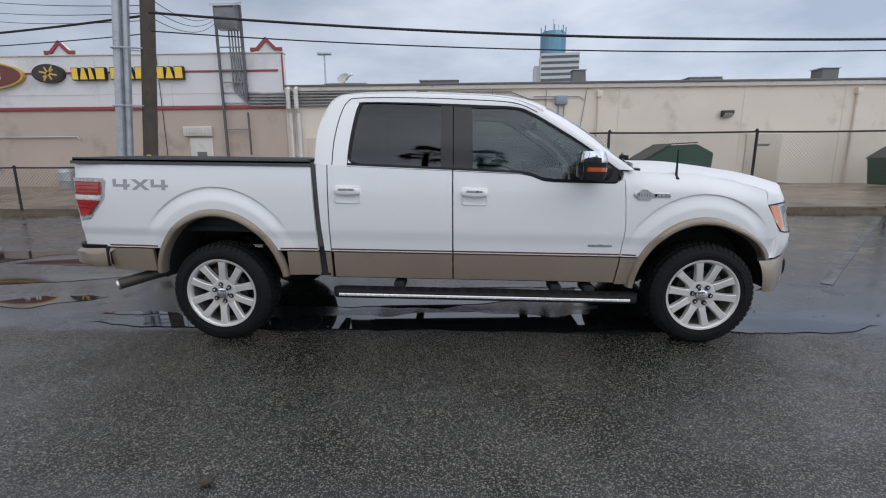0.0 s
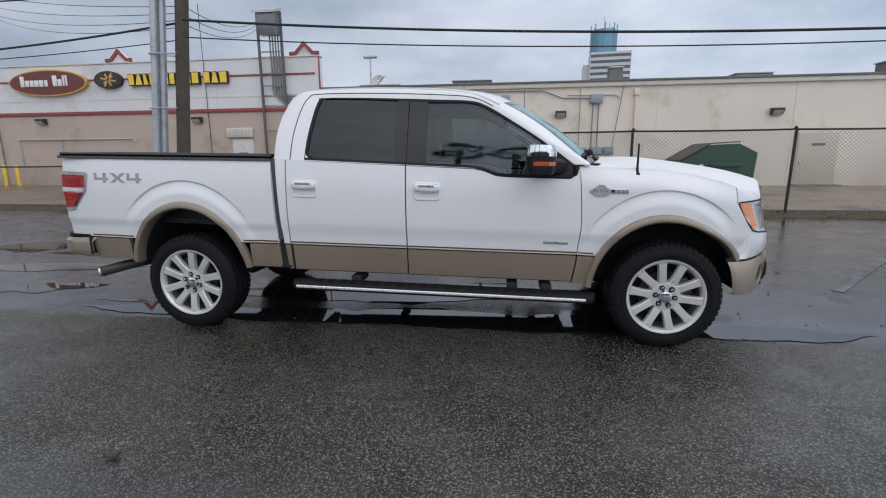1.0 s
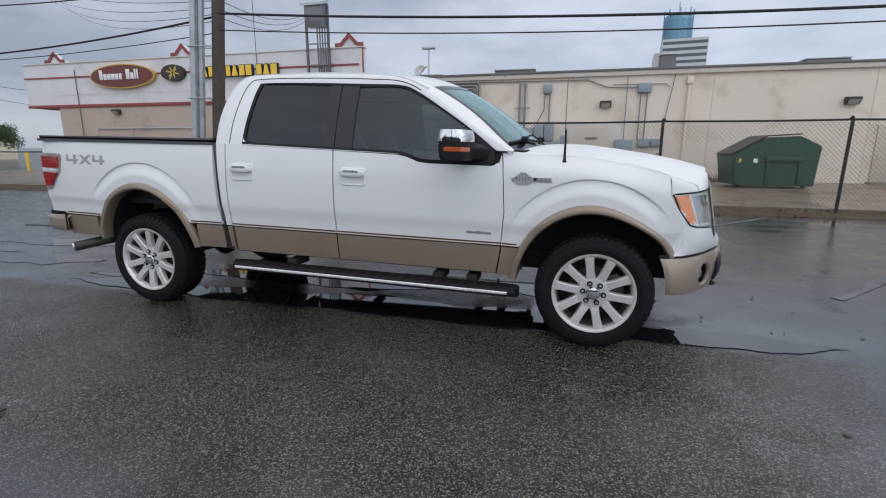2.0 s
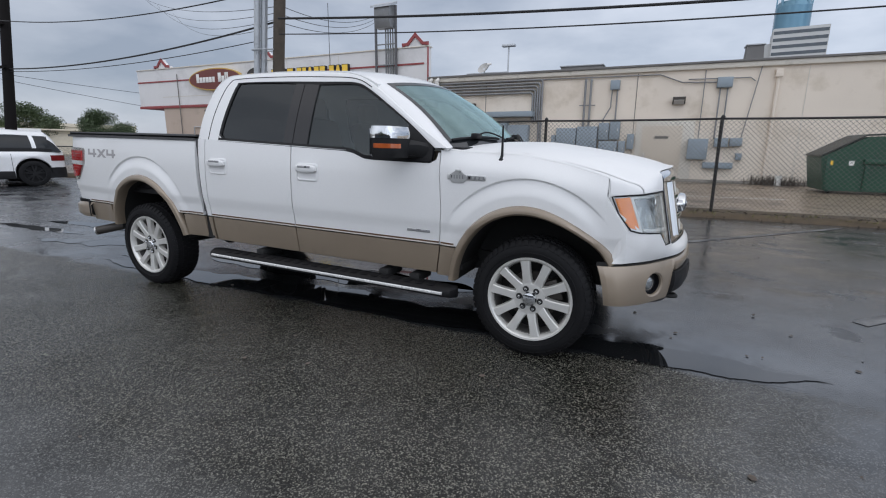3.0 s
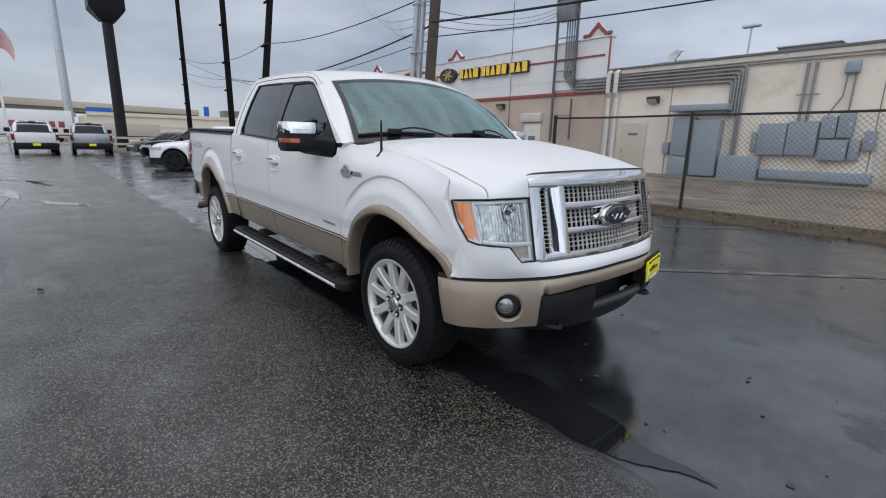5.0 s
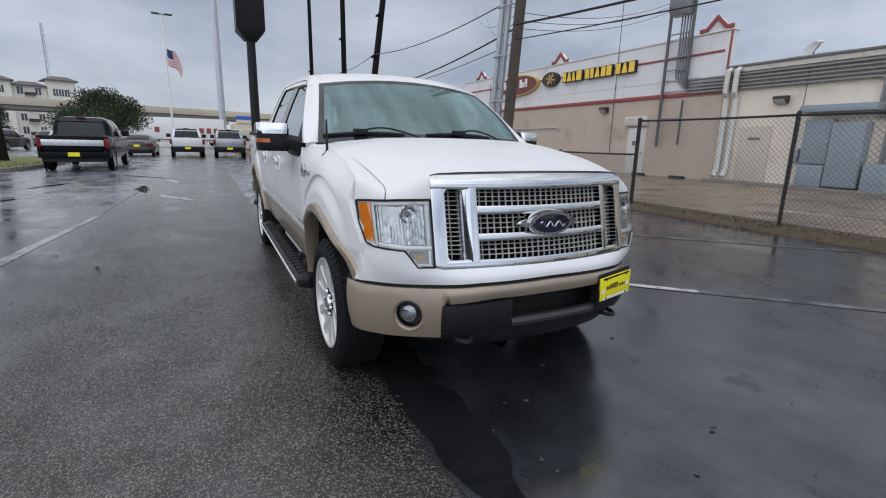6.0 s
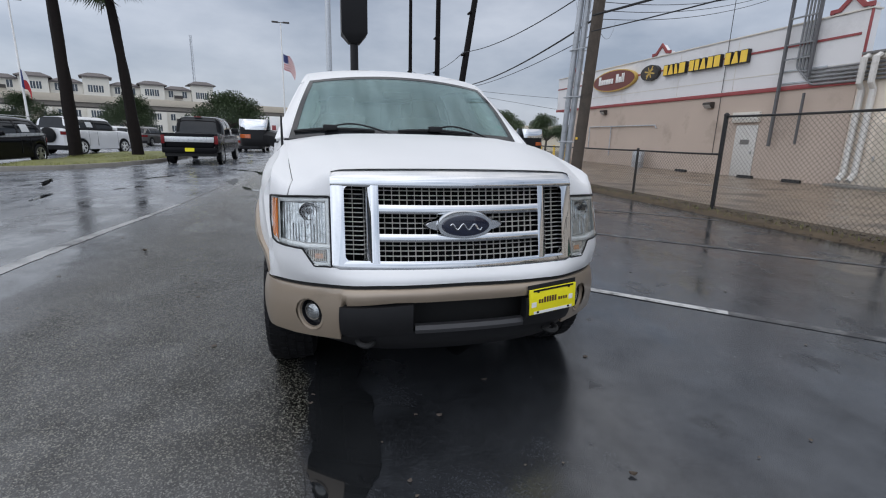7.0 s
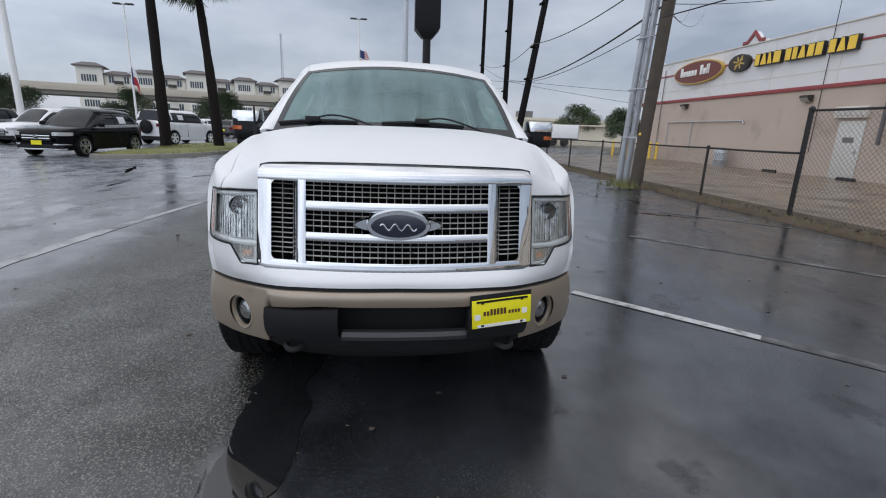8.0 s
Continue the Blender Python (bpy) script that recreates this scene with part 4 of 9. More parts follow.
def electrics():
    cabinet(-4.55, -3.75, 0.95, 2.4, 0.30, 1, "tall pale grey electrical cabinet on the wall")
    cabinet(-4.55, -3.75, 0.19, 0.92, 0.38, 1)
    cabinet(-3.70, -2.80, 0.24, 2.28, 0.42, 1, "tall grey switchgear cabinet with a dark frame")
    cabinet(-2.72, -1.45, 0.10, 1.02, 0.35, 1, "low grey steel equipment box by the wall")
    cabinet(-4.92, -4.66, 1.0, 1.45, 0.2)
    cabinet(-1.82, -1.62, 1.2, 1.86, 0.14)
    cabinet(-1.6, -0.78, 1.08, 2.14, 0.24, 1)
    cabinet(-0.75, 0.06, 1.1, 2.2, 0.26, 1)
    cabinet(0.1, 0.5, 1.66, 2.34, 0.2)
    cabinet(0.53, 0.92, 1.68, 2.46, 0.2)
    cabinet(0.14, 0.86, 0.96, 1.62, 0.2)
    cabinet(0.9, 1.16, 0.98, 1.62, 0.16)
    cabinet(1.22, 1.48, 1.3, 1.9, 0.16)
    cabinet(-1.4, 1.58, 0.28, 0.6, 0.22, 1, "long low grey cable trough on the wall")
    cabinet(0.42, 0.78, 3.62, 3.98, 0.16, 1, "small grey junction box high on the wall")
    cabinet(4.15, 4.65, 3.55, 3.92, 0.16, 1, "small grey junction box high on the wall")
    cabinet(3.42, 4.1, 0.95, 1.72, 0.22, 1)
    cabinet(4.3, 4.75, 1.42, 1.75, 0.16)
    cabinet(4.8, 5.2, 1.45, 1.75, 0.16)
    cabinet(4.0, 5.0, 0.62, 0.85, 0.16)
    cabinet(5.05, 5.25, 0.95, 1.2, 0.12)
    # canopy over the switchgear
    c = thing("cabinet_canopy", "grey sheet-metal canopy over the switchgear", "canopy")
    part("sheet", boxb(-4.65, -2.6, WY - 0.6, WY - 0.0, 2.62, 2.84, 0.01), CABG, c)
    # conduits
    def pipe(pts, r=0.045, label="grey steel conduit clipped to the wall"):
        tagged(part("conduit", tubeb(pts, r, 8), RACKG), label, "conduit", "conduits")

    def bent(x0, x1, z, zend, y, r=0.15):
        arc = [(x1 - r + r * math.sin(a), y, z - r + r * math.cos(a)) for a in [i * math.pi / 10 for i in range(6)]]
        return [(x0, y, z)] + arc + [(x1, y, zend)]
    for i in range(5):
        y = WY - 0.09
        z = 4.15 - i * 0.13
        x1 = -2.32 - i * 0.10
        pipe(bent(-8.6 - i * 0.12, x1, z, 0.5 if i < 2 else 2.4, y), 0.042)
        xr = -10.02 + i * 0.13
        arc = [(xr + 0.3 - 0.3 * math.cos(a), y, z - 0.0 + 0.3 - 0.3 * math.sin(a)) for a in [k * math.pi / 10 for k in range(6)]]
        pipe([(xr, y, 7.0), (xr, y, z + 0.3)] + arc + [(-8.5, y, z)], 0.036)
    for x in (-0.55, -0.33):
        pipe([(x, WY - 0.07, 4.0), (x, WY - 0.07, 2.2)], 0.045)
        turned_cap = tubeb([(x, WY - 0.07, 4.0), (x, WY - 0.02, 4.06)], 0.05, 8)
        tagged(part("conduit", turned_cap, GALV), "grey steel conduit elbow on the wall", "conduit", "conduits")
    pipe([(-0.75, WY - 0.09, 3.05), (-0.12, WY - 0.09, 3.05)], 0.02)
    pipe([(0.5, WY - 0.06, 3.64), (0.48, WY - 0.06, 2.95), (0.22, WY - 0.06, 2.45), (0.22, WY - 0.06, 2.3)], 0.022)
    pipe([(0.7, WY - 0.06, 3.64), (0.7, WY - 0.06, 2.45)], 0.03)
    pipe([(-6.8, WY - 0.05, 4.18), (2.2, WY - 0.05, 4.12), (3.0, WY - 0.05, 3.8), (4.2, WY - 0.05, 3.76)], 0.022)
    pipe([(3.2, WY - 0.05, 3.9), (5.2, WY - 0.05, 3.88), (5.35, WY - 0.05, 3.75)], 0.018)
    for x, z in ((4.28, 1.72), (4.52, 1.72)):
        pipe([(x, WY - 0.06, 3.56), (x, WY - 0.06, z)], 0.025)
    pipe([(3.75, WY - 0.05, 4.2), (3.75, WY - 0.05, 1.7)], 0.016)
    pipe([(5.5, WY - 0.05, 4.24), (5.15, WY - 0.05, 1.75)], 0.016)
    for x in (-7.55, -7.2):
        p = tubeb([(x, WY - 0.1, 4.36), (x, WY - 0.28, 4.28), (x, WY - 0.28, 3.5), (x, WY - 0.1, 3.3), (x, WY - 0.1, 0.55), (x, WY - 0.3, 0.3)], 0.10, 8)
        tagged(part("downpipe", p, DOORW), "white square rainwater downpipe on the wall", "downpipe", "downpipes")
    # ladder rack with a service box on top
    r = thing("conduit_rack", "tall galvanised ladder rack carrying power conduits", "conduit rack")
    for x in (-10.5, -9.4):
        part("rail", boxb(x - 0.045, x + 0.045, WY - 0.25, WY - 0.15, 1.4 if x < -10 else 3.9, 7.75), RACKD, r)
    part("rail", boxb(-9.45, -9.39, WY - 0.25, WY - 0.17, 1.5, 3.35), RACKD, r)
    for z in (2.62, 4.63, 5.15, 6.08, 7.1):
        part("rung", boxb(-10.455, -9.445, WY - 0.23, WY - 0.17, z - 0.025, z + 0.025), RACKG, r)
    bm = bmesh.new()
    prism(bm, [(-10.32, WY - 0.12, 6.75), (-10.32, WY - 0.50, 6.75), (-10.32, WY - 0.62, 7.0), (-10.32, WY - 0.62, 7.62), (-10.32, WY - 0.12, 7.80)], (0.82, 0, 0))
    bx = part("service_box", bm, RACKG, r)
    bm = bmesh.new()
    prism(bm, [(-10.46, WY - 0.05, 7.84), (-10.46, WY - 0.72, 7.60), (-10.46, WY - 0.72, 7.70), (-10.46, WY - 0.05, 7.96)], (1.06, 0, 0))
    part("hood", bm, GALV, bx)
    for z in (3.75, 4.2):
        part("strut", boxb(-10.6, -8.9, WY - 0.06, WY - 0.02, z, z + 0.05), GALV, r)
    # satellite dish on the roof
    d = thing("satellite_dish", "pale satellite dish on the flat roof", "satellite dish")
    bm = bmesh.new()
    rows = []
    for i in range(6):
        rr = 0.06 + 0.40 * i / 5
        rows.append([(rr * math.cos(2 * math.pi * k / 24), rr * 0.85 * math.sin(2 * math.pi * k / 24), 0.5 * rr * rr) for k in range(24)])
    loft(bm, rows, close_u=True)
    bm.transform(Matrix.Translation((-5.3, WY + 0.8, 4.86)) @ Matrix.Rotation(radians(-20), 4, "Z") @ Matrix.Rotation(radians(58), 4, "X") @ Matrix.Scale(0.68, 4))
    part("dish", bm, LAMPG, d)
    part("mast", tubeb([(-5.3, WY + 0.9, 4.5), (-5.3, WY + 0.85, 4.85)], 0.03, 8), GALV, d)
    part("arm", tubeb([(-5.3, WY + 0.8, 4.72), (-4.88, WY + 0.4, 4.98)], 0.02, 6), GALV, d)
    part("receiver", boxb(-4.98, -4.80, WY + 0.3, WY + 0.42, 4.94, 5.02, 0.01), SIGNW, d)


electrics()


def dumpster(m):
    d = thing("dumpster", "dark green steel dumpster with a black sloping lid", "dumpster", "dumpsters", at=m)
    bm = bmesh.new()
    prism(bm, [(-1.12, -0.8, 0.08), (-1.28, -0.8, 1.05), (-0.30, -0.8, 1.62), (0.62, -0.8, 1.66), (1.24, -0.8, 1.34), (1.16, -0.8, 0.08)], (0, 1.6, 0))
    bmesh.ops.bevel(bm, geom=list(bm.edges), offset=0.02, segments=2, affect="EDGES")
    part("body", bm, DUMPG, d)
    for xa, za, xb, zb in ((-1.30, 1.06, -0.32, 1.64), (-0.32, 1.64, 0.62, 1.69)):
        bm = bmesh.new()
        prism(bm, [(xa, -0.84, za + 0.01), (xb, -0.84, zb + 0.01), (xb, -0.84, zb + 0.05), (xa, -0.84, za + 0.05)], (0, 1.68, 0))
        part("lid", bm, DUMPL, d)
    for i in range(3):
        part("rib", boxb(-1.15 + i * 0.9, -1.05 + i * 0.9, -0.84, -0.80, 0.15, 1.02, 0.01), DUMPG, d)
    part("fork_pocket", boxb(-0.3, 0.75, -0.9, -0.80, 0.86, 1.0, 0.02), DUMPG, d)
    part("label", boxb(-1.1, -0.98, -0.806, -0.802, 0.82, 0.95), SIGNY, d)
    part("label", boxb(-0.62, -0.5, -0.806, -0.802, 0.82, 0.95), SIGNW, d)
    for x in (-0.95, 0.95):
        bm = turned(bmesh.new(), [(-0.03, 0), (-0.03, 0.06), (0.03, 0.06), (0.03, 0)], "y", (x, -0.6, 0.06), 14)
        part("castor", bm, RUBBER, d)
    return d


dumpster_one = dumpster(pose(8.05, 14.2, 0.10))
copy_thing(dumpster_one, pose(17.5, 14.4, 0.10, 0, 0, 6))


# ---- the white pickup truck ----
CARRED2 = mat("dark_red_rib", (0.16, 0.01, 0.012), 0.3, var=0.1)
TRUCK = thing("pickup_truck", "white and beige crew-cab pickup truck parked on wet asphalt", "pickup truck", at=pose(0, 0.02, 0))
RAKE = 0.019
XF, XR, HUB = 1.836, -1.836, 0.38


def tpart(name, bm, material, parent=None, label="", rake=True, sharp=35):
    if rake:
        for v in bm.verts:
            v.co.z -= RAKE * v.co.x
    return part(name, bm, material, parent or TRUCK, label, sharp)


ARCH_Z = 0.40


def arch_r(x, z, xc):
    """How far out a point lies from a wheel arch: 1 at the inner lip."""
    return math.hypot((x - xc) / 0.475, (z - ARCH_Z) / 0.55)


def side_y(x, z):
    """Half width of the body's side at level height z."""
    y = 0.972 - 0.030 * ((z - 0.98) / 0.36) ** 2 if z > 0.98 else 0.972 - 0.045 * ((0.98 - z) / 0.5) ** 2
    # a pressed crease low on the doors
    y -= 0.012 * smooth(0.86, 0.78, z)
    if x > 1.75:
        y -= 0.135 * ((x - 1.75) / 0.80) ** 2.3
    if x < -2.5:
        y -= 0.035 * ((-2.5 - x) / 0.4) ** 2
    for xc in (XF - 0.045, XR + 0.02):
        r = arch_r(x, z, xc)
        # a pressed blister over the arch whose sharp upper edge dies out to both sides
        up = smooth(0.55, 0.85, (z - ARCH_Z) / (0.55 * max(r, 0.3)))
        fade = smooth(2.30, 2.08, x)
        y += 0.014 * fade * smooth(1.385, 1.20, r)
        if 1.20 < r < 1.405:
            y -= 0.013 * up * fade * (smooth(1.405, 1.383, r) if r > 1.383 else smooth(1.20, 1.383, r))
    return y


def arch_z(x, xc, k):
    """Height of an arch curve of scale k over x; below the hub level where x lies outside."""
    u = (x - xc) / (0.475 * k)
    return ARCH_Z + 0.55 * k * math.sqrt(1 - u * u) if abs(u) < 1 else -1.0


def stations(x0, x1, n, arches=()):
    xs = set(round(float(v), 5) for v in np.linspace(x0, x1, n))
    for xc, k in arches:
        for i in range(41):
            x = xc + 0.475 * k * math.cos(math.pi * i / 40)
            if x0 < x < x1:
                xs.add(round(x, 5))
    return sorted(xs)


def seam_shift(x, z):
    """The shut lines ahead of the front door and behind the cab are not upright."""
    k = max(0.0, 1 - abs(x - 1.191) / 0.12)
    d = k * lerp_at(z, [(0.48, -0.018), (0.64, 0.010), (0.93, 0.036), (1.26, 0.016), (1.36, 0.0)])
    k = max(0.0, 1 - abs(x + 1.057) / 0.10) if x < -1.057 else max(0.0, 1 - abs(x + 1.036) / 0.07) if x > -1.036 else 1.0
    return d + k * (0.052 * (1.35 - z) - 0.006)


def panel(name, xs, zb, zt, sgn, material, nz=14, inset=0.0, parent=None, label="", yf=side_y, thick=0.03):
    rows = []
    for x in xs:
        a, b = zb(x), zt(x)
        b = max(b, a + 0.001)
        zs = [a + (b - a) * j / nz for j in range(nz + 1)]
        rows.append([(x + seam_shift(x, z), sgn * (yf(x, z) - inset), z) for z in zs])
    return tpart(name, slab(rows, (0, -sgn * thick, 0)), material, parent, label)


SPLIT = 0.700
BED_TOP = 1.345
DLO_LOW = [(-1.06, 1.345), (-0.80, 1.340), (0.0, 1.315), (0.46, 1.300), (0.53, 1.288), (0.62, 1.254), (0.70, 1.247), (1.14, 1.243), (1.17, 1.26), (1.2, 1.335)]
HOOD_EDGE = [(1.2, 1.335), (1.45, 1.325), (1.75, 1.318), (2.0, 1.275), (2.2, 1.226), (2.36, 1.172), (2.45, 1.13)]
FA, RA = XF - 0.045, XR + 0.02


def arch_out(z):
    """How far the front arch reaches forward of its ellipse, low down by the bumper."""
    return 0.085 * smooth(1.0, 0.74, z)


def arch_edge(k, a):
    """A point of the front arch at scale k and an angle: x and height."""
    z = ARCH_Z + 0.55 * k * math.sin(a)
    return FA + 0.475 * k * math.cos(a) + (arch_out(z) if a < math.pi / 2 else 0.0), z


ARCH_FRONT = [arch_edge(1.10, radians(90 - 2 * i)) for i in range(34)]


def wing_low(x):
    if x < FA:
        return max(SPLIT, arch_z(x, FA, 1.10))
    return max(SPLIT + 0.02, lerp_at(x, ARCH_FRONT) if x < ARCH_FRONT[-1][0] else 0.0)


def wing_top(x):
    t = lerp_at(x, HOOD_EDGE) - 0.012
    return t if x < 2.251 else min(t, lerp_at(x, [(2.251, 1.092), (2.295, 1.02), (2.335, 0.955), (2.372, 0.895)]))


def wing_y(x, z):
    """The wing's side: its shoulder rolls over into the bonnet line."""
    t = lerp_at(x, HOOD_EDGE) - 0.012
    return side_y(x, z) - 0.095 * (0.35 + 0.65 * smooth(1.2, 1.6, x)) * (1 - 0.62 * smooth(1.95, 2.30, x)) * smooth(t - 0.16, t + 0.03, z) ** 1.6


def body_sides(sgn):
    lower = 0.492
    # bed
    xs = stations(-2.885, -1.078, 110, ((RA, 1.16), (RA, 1.37), (RA, 1.4)))
    bed = panel("bed_side", xs, lambda x: max(SPLIT, arch_z(x, RA, 1.10)), lambda x: BED_TOP, sgn, WHITE, 90)
    panel("lower_bed_panel", stations(-2.70, RA - 0.475 * 1.10, 12), lambda x: lower + 0.02, lambda x: SPLIT - 0.012, sgn, BEIGE, 6, 0.002, bed)
    panel("lower_bed_panel", stations(RA + 0.475 * 1.10, -1.078, 8), lambda x: lower + 0.01, lambda x: SPLIT - 0.012, sgn, BEIGE, 6, 0.002, bed)
    # rear cab corner
    panel("cab_corner", stations(-1.036, -0.962, 4), lambda x: SPLIT, lambda x: lerp_at(x, DLO_LOW), sgn, WHITE, 16)
    panel("cab_corner_lower", stations(-1.03, -0.962, 4), lambda x: lower, lambda x: SPLIT - 0.012, sgn, BEIGE, 6, 0.002)
    # doors
    for nm, xa, xb in (("rear_door", -0.953, -0.040), ("front_door", -0.030, 1.188)):
        xs = sorted(set(stations(xa, xb, 26)) | {v for v in (0.46, 0.53, 0.575, 0.62, 0.66, 0.70, 1.14, 1.17) if xa < v < xb})
        door = panel(nm, xs, lambda x: SPLIT, lambda x: lerp_at(x, DLO_LOW), sgn, WHITE, 18)
        panel("lower_panel", stations(xa + (0.012 if xa < -0.5 else 0), xb, 14), lambda x: lower, lambda x: SPLIT - 0.012, sgn, BEIGE, 6, 0.002, door)
        # a dark pinstripe lies between the two colours
        xs2 = stations(xa, xb, 14)
        panel("pinstripe", xs2, lambda x: SPLIT + 0.008, lambda x: SPLIT + 0.019, sgn, BROWN, 1, -0.0015, door, thick=0.002)
        panel("pale_stripe", xs2, lambda x: SPLIT - 0.001, lambda x: SPLIT + 0.007, sgn, PALES, 1, -0.0015, door, thick=0.002)
        # handle
        hx, hz = (-0.810, 1.128) if xa < -0.5 else (0.123, 1.127)
        hy = sgn * side_y(hx, hz)

        def rounded(w, h, r, cz):
            return [(hx + sx * (w - r) + r * math.cos(t), cz + sz * (h - r) + r * math.sin(t)) for sx, sz, t0 in ((1, 1, 0), (-1, 1, 1), (-1, -1, 2), (1, -1, 3)) for t in [math.pi / 2 * (t0 + k / 5) for k in range(6)]]

        def plate_rows(rings):
            bm = bmesh.new()
            vs = loft(bm, [[(x, sgn * (side_y(x, z) + o), z) for x, z in ring] for ring, o in rings], close_u=True)
            bm.faces.new(vs[-1])
            bmesh.ops.recalc_face_normals(bm, faces=bm.faces)
            return bm
        bez = plate_rows([(rounded(0.100, 0.066, 0.024, hz), -0.004), (rounded(0.100, 0.066, 0.024, hz), 0.003), (rounded(0.095, 0.061, 0.022, hz), 0.007), (rounded(0.088, 0.054, 0.020, hz), 0.007), (rounded(0.083, 0.049, 0.018, hz), -0.010), (rounded(0.06, 0.03, 0.012, hz), -0.022)])
        hp = tpart("handle_plate", bez, WHITE, door)
        rows = []
        for i in range(19):
            u = i / 18
            x = hx - 0.093 + 0.186 * u
            e = math.sin(math.pi * u) ** 0.35
            rows.append([(x, hy + sgn * (0.016 + 0.012 * e + 0.012 * math.cos(a)), hz + 0.027 + (0.014 + 0.016 * e) * math.copysign(abs(math.sin(a)) ** 0.7, math.sin(a))) for a in [2 * math.pi * k / 14 for k in range(14)]])
        bm = bmesh.new()
        loft(bm, rows, close_u=True, caps=True)
        bmesh.ops.recalc_face_normals(bm, faces=bm.faces)
        h = tpart("handle", bm, WHITE, hp, "white pull handle with a grey insert")
        o0, o1 = hy + sgn * 0.034, hy + sgn * 0.0415
        tpart("handle_insert", boxb(hx - 0.058, hx + 0.058, min(o0, o1), max(o0, o1), hz + 0.032, hz + 0.048, 0.003), BADGE, hp, "satin grey strip")
    # front wing
    xs = sorted(set(stations(1.194, 2.372, 78, ((FA, 1.16), (FA, 1.37), (FA, 1.4)))) | {2.25, 2.262} | {round(x, 5) for x, z in ARCH_FRONT if x < 2.372})
    wing = panel("front_wing", xs, wing_low, wing_top, sgn, WETW, 90, yf=wing_y)
    panel("lower_wing_panel", stations(1.198, 1.335, 12), lambda x: max(lower - 0.01, arch_z(x, FA, 1.08)), lambda x: SPLIT - 0.012, sgn, BEIGE, 6, 0.002, wing)
    panel("pinstripe", stations(1.2, FA - 0.475 * 1.0, 6), lambda x: SPLIT + 0.008, lambda x: SPLIT + 0.019, sgn, BROWN, 1, -0.0015, wing, thick=0.002)
    panel("pale_stripe", stations(1.2, FA - 0.475 * 1.0, 6), lambda x: SPLIT - 0.001, lambda x: SPLIT + 0.007, sgn, PALES, 1, -0.0015, wing, thick=0.002)
    panel("pinstripe", stations(-2.68, RA - 0.475 * 1.0, 10), lambda x: SPLIT + 0.008, lambda x: SPLIT + 0.019, sgn, BROWN, 1, -0.0015, bed, thick=0.002)
    panel("pale_stripe", stations(-2.68, RA - 0.475 * 1.0, 10), lambda x: SPLIT - 0.001, lambda x: SPLIT + 0.007, sgn, PALES, 1, -0.0015, bed, thick=0.002)
    panel("pinstripe", stations(RA + 0.475 * 1.0, -1.08, 8), lambda x: SPLIT + 0.008, lambda x: SPLIT + 0.019, sgn, BROWN, 1, -0.0015, bed, thick=0.002)
    panel("pale_stripe", stations(RA + 0.475 * 1.0, -1.08, 8), lambda x: SPLIT - 0.001, lambda x: SPLIT + 0.007, sgn, PALES, 1, -0.0015, bed, thick=0.002)
    # beige wheel-arch flares, from the sill round to the bumper
    for xc, host in ((FA, wing), (RA, bed)):
        start, end = (6, 150) if xc > 0 else (10, 171)
        rows = []
        for i in range(57):
            a = radians(start + (end - start) * i / 56)
            a = math.pi - a
            row = []
            for k, off in ((1.0, -0.045), (1.0, 0.028), (1.02, 0.043), (1.05, 0.045), (1.090, 0.036), (1.112, 0.012), (1.112, -0.01)):
                x, z = arch_edge(k, a) if xc > 0 else (xc + 0.475 * k * math.cos(a), ARCH_Z + 0.55 * k * math.sin(a))
                row.append((x, sgn * (side_y(x, max(z, 0.5)) + off - 0.018), z))
            rows.append(row)
        bm = bmesh.new()
        loft(bm, rows)
        bmesh.ops.recalc_face_normals(bm, faces=bm.faces)
        tpart("wheel_arch_flare", bm, BEIGE, host, "beige painted flare")
        # dark liner inside
        bm = bmesh.new()
        rows = []
        for i in range(25):
            a = math.pi * (0.03 + 0.94 * i / 24)
            x, z = arch_edge(1.006, a) if xc > 0 else (xc + 0.478 * math.cos(a), ARCH_Z + 0.553 * math.sin(a))
            rows.append([(x, sgn * (side_y(x, max(z, 0.5)) - 0.03), z), (x, sgn * 0.5, z)])
        loft(bm, rows)
        tpart("wheel_arch_liner", bm, DARK, host)
    # bed side trim: rail cap, tail lamp, lettering, fuel gap strip
    bm = slab([[(x, sgn * (0.955 - 0.02), BED_TOP + 0.002 + 0.016 * (0 if j == 0 else 1)) if j < 2 else (x, sgn * 0.83, BED_TOP + 0.016) for j in range(3)] for x in np.linspace(-2.88, -1.09, 12)], (0, 0, 0.012))
    tpart("rail_cap", bm, RAILG, bed, "dark grey plastic bed rail cap")
    bm = slab([[(x, sgn * (0.953 + 0.001 * j), BED_TOP - 0.018 + 0.022 * j) for j in range(2)] for x in np.linspace(-2.885, -1.08, 12)], (0, -sgn * 0.02, 0))
    tpart("rail_trim", bm, RAILG, bed)
    # strips in the cab gap hold its shade: grey above, black below
    rows = [[(-1.10 + 0.052 * (1.35 - z), sgn * 0.935, z), (-1.02 + 0.052 * (1.35 - z), sgn * 0.935, z)] for z in np.linspace(0.73, 1.345, 8)]
    tpart("cab_gap_seal", slab(rows, (0, -sgn * 0.02, 0)), RAILG, bed)
    rows = [[(-1.10 + 0.052 * (1.35 - z), sgn * 0.92, z), (-1.02 + 0.052 * (1.35 - z), sgn * 0.92, z)] for z in np.linspace(0.50, 0.728, 4)]
    tpart("cab_gap_seal", slab(rows, (0, -sgn * 0.02, 0)), DARK, bed)
    tl = [(-2.90, 1.225), (-2.645, 1.222), (-2.632, 1.20), (-2.655, 1.07), (-2.79, 0.915), (-2.87, 0.90), (-2.89, 1.0)]

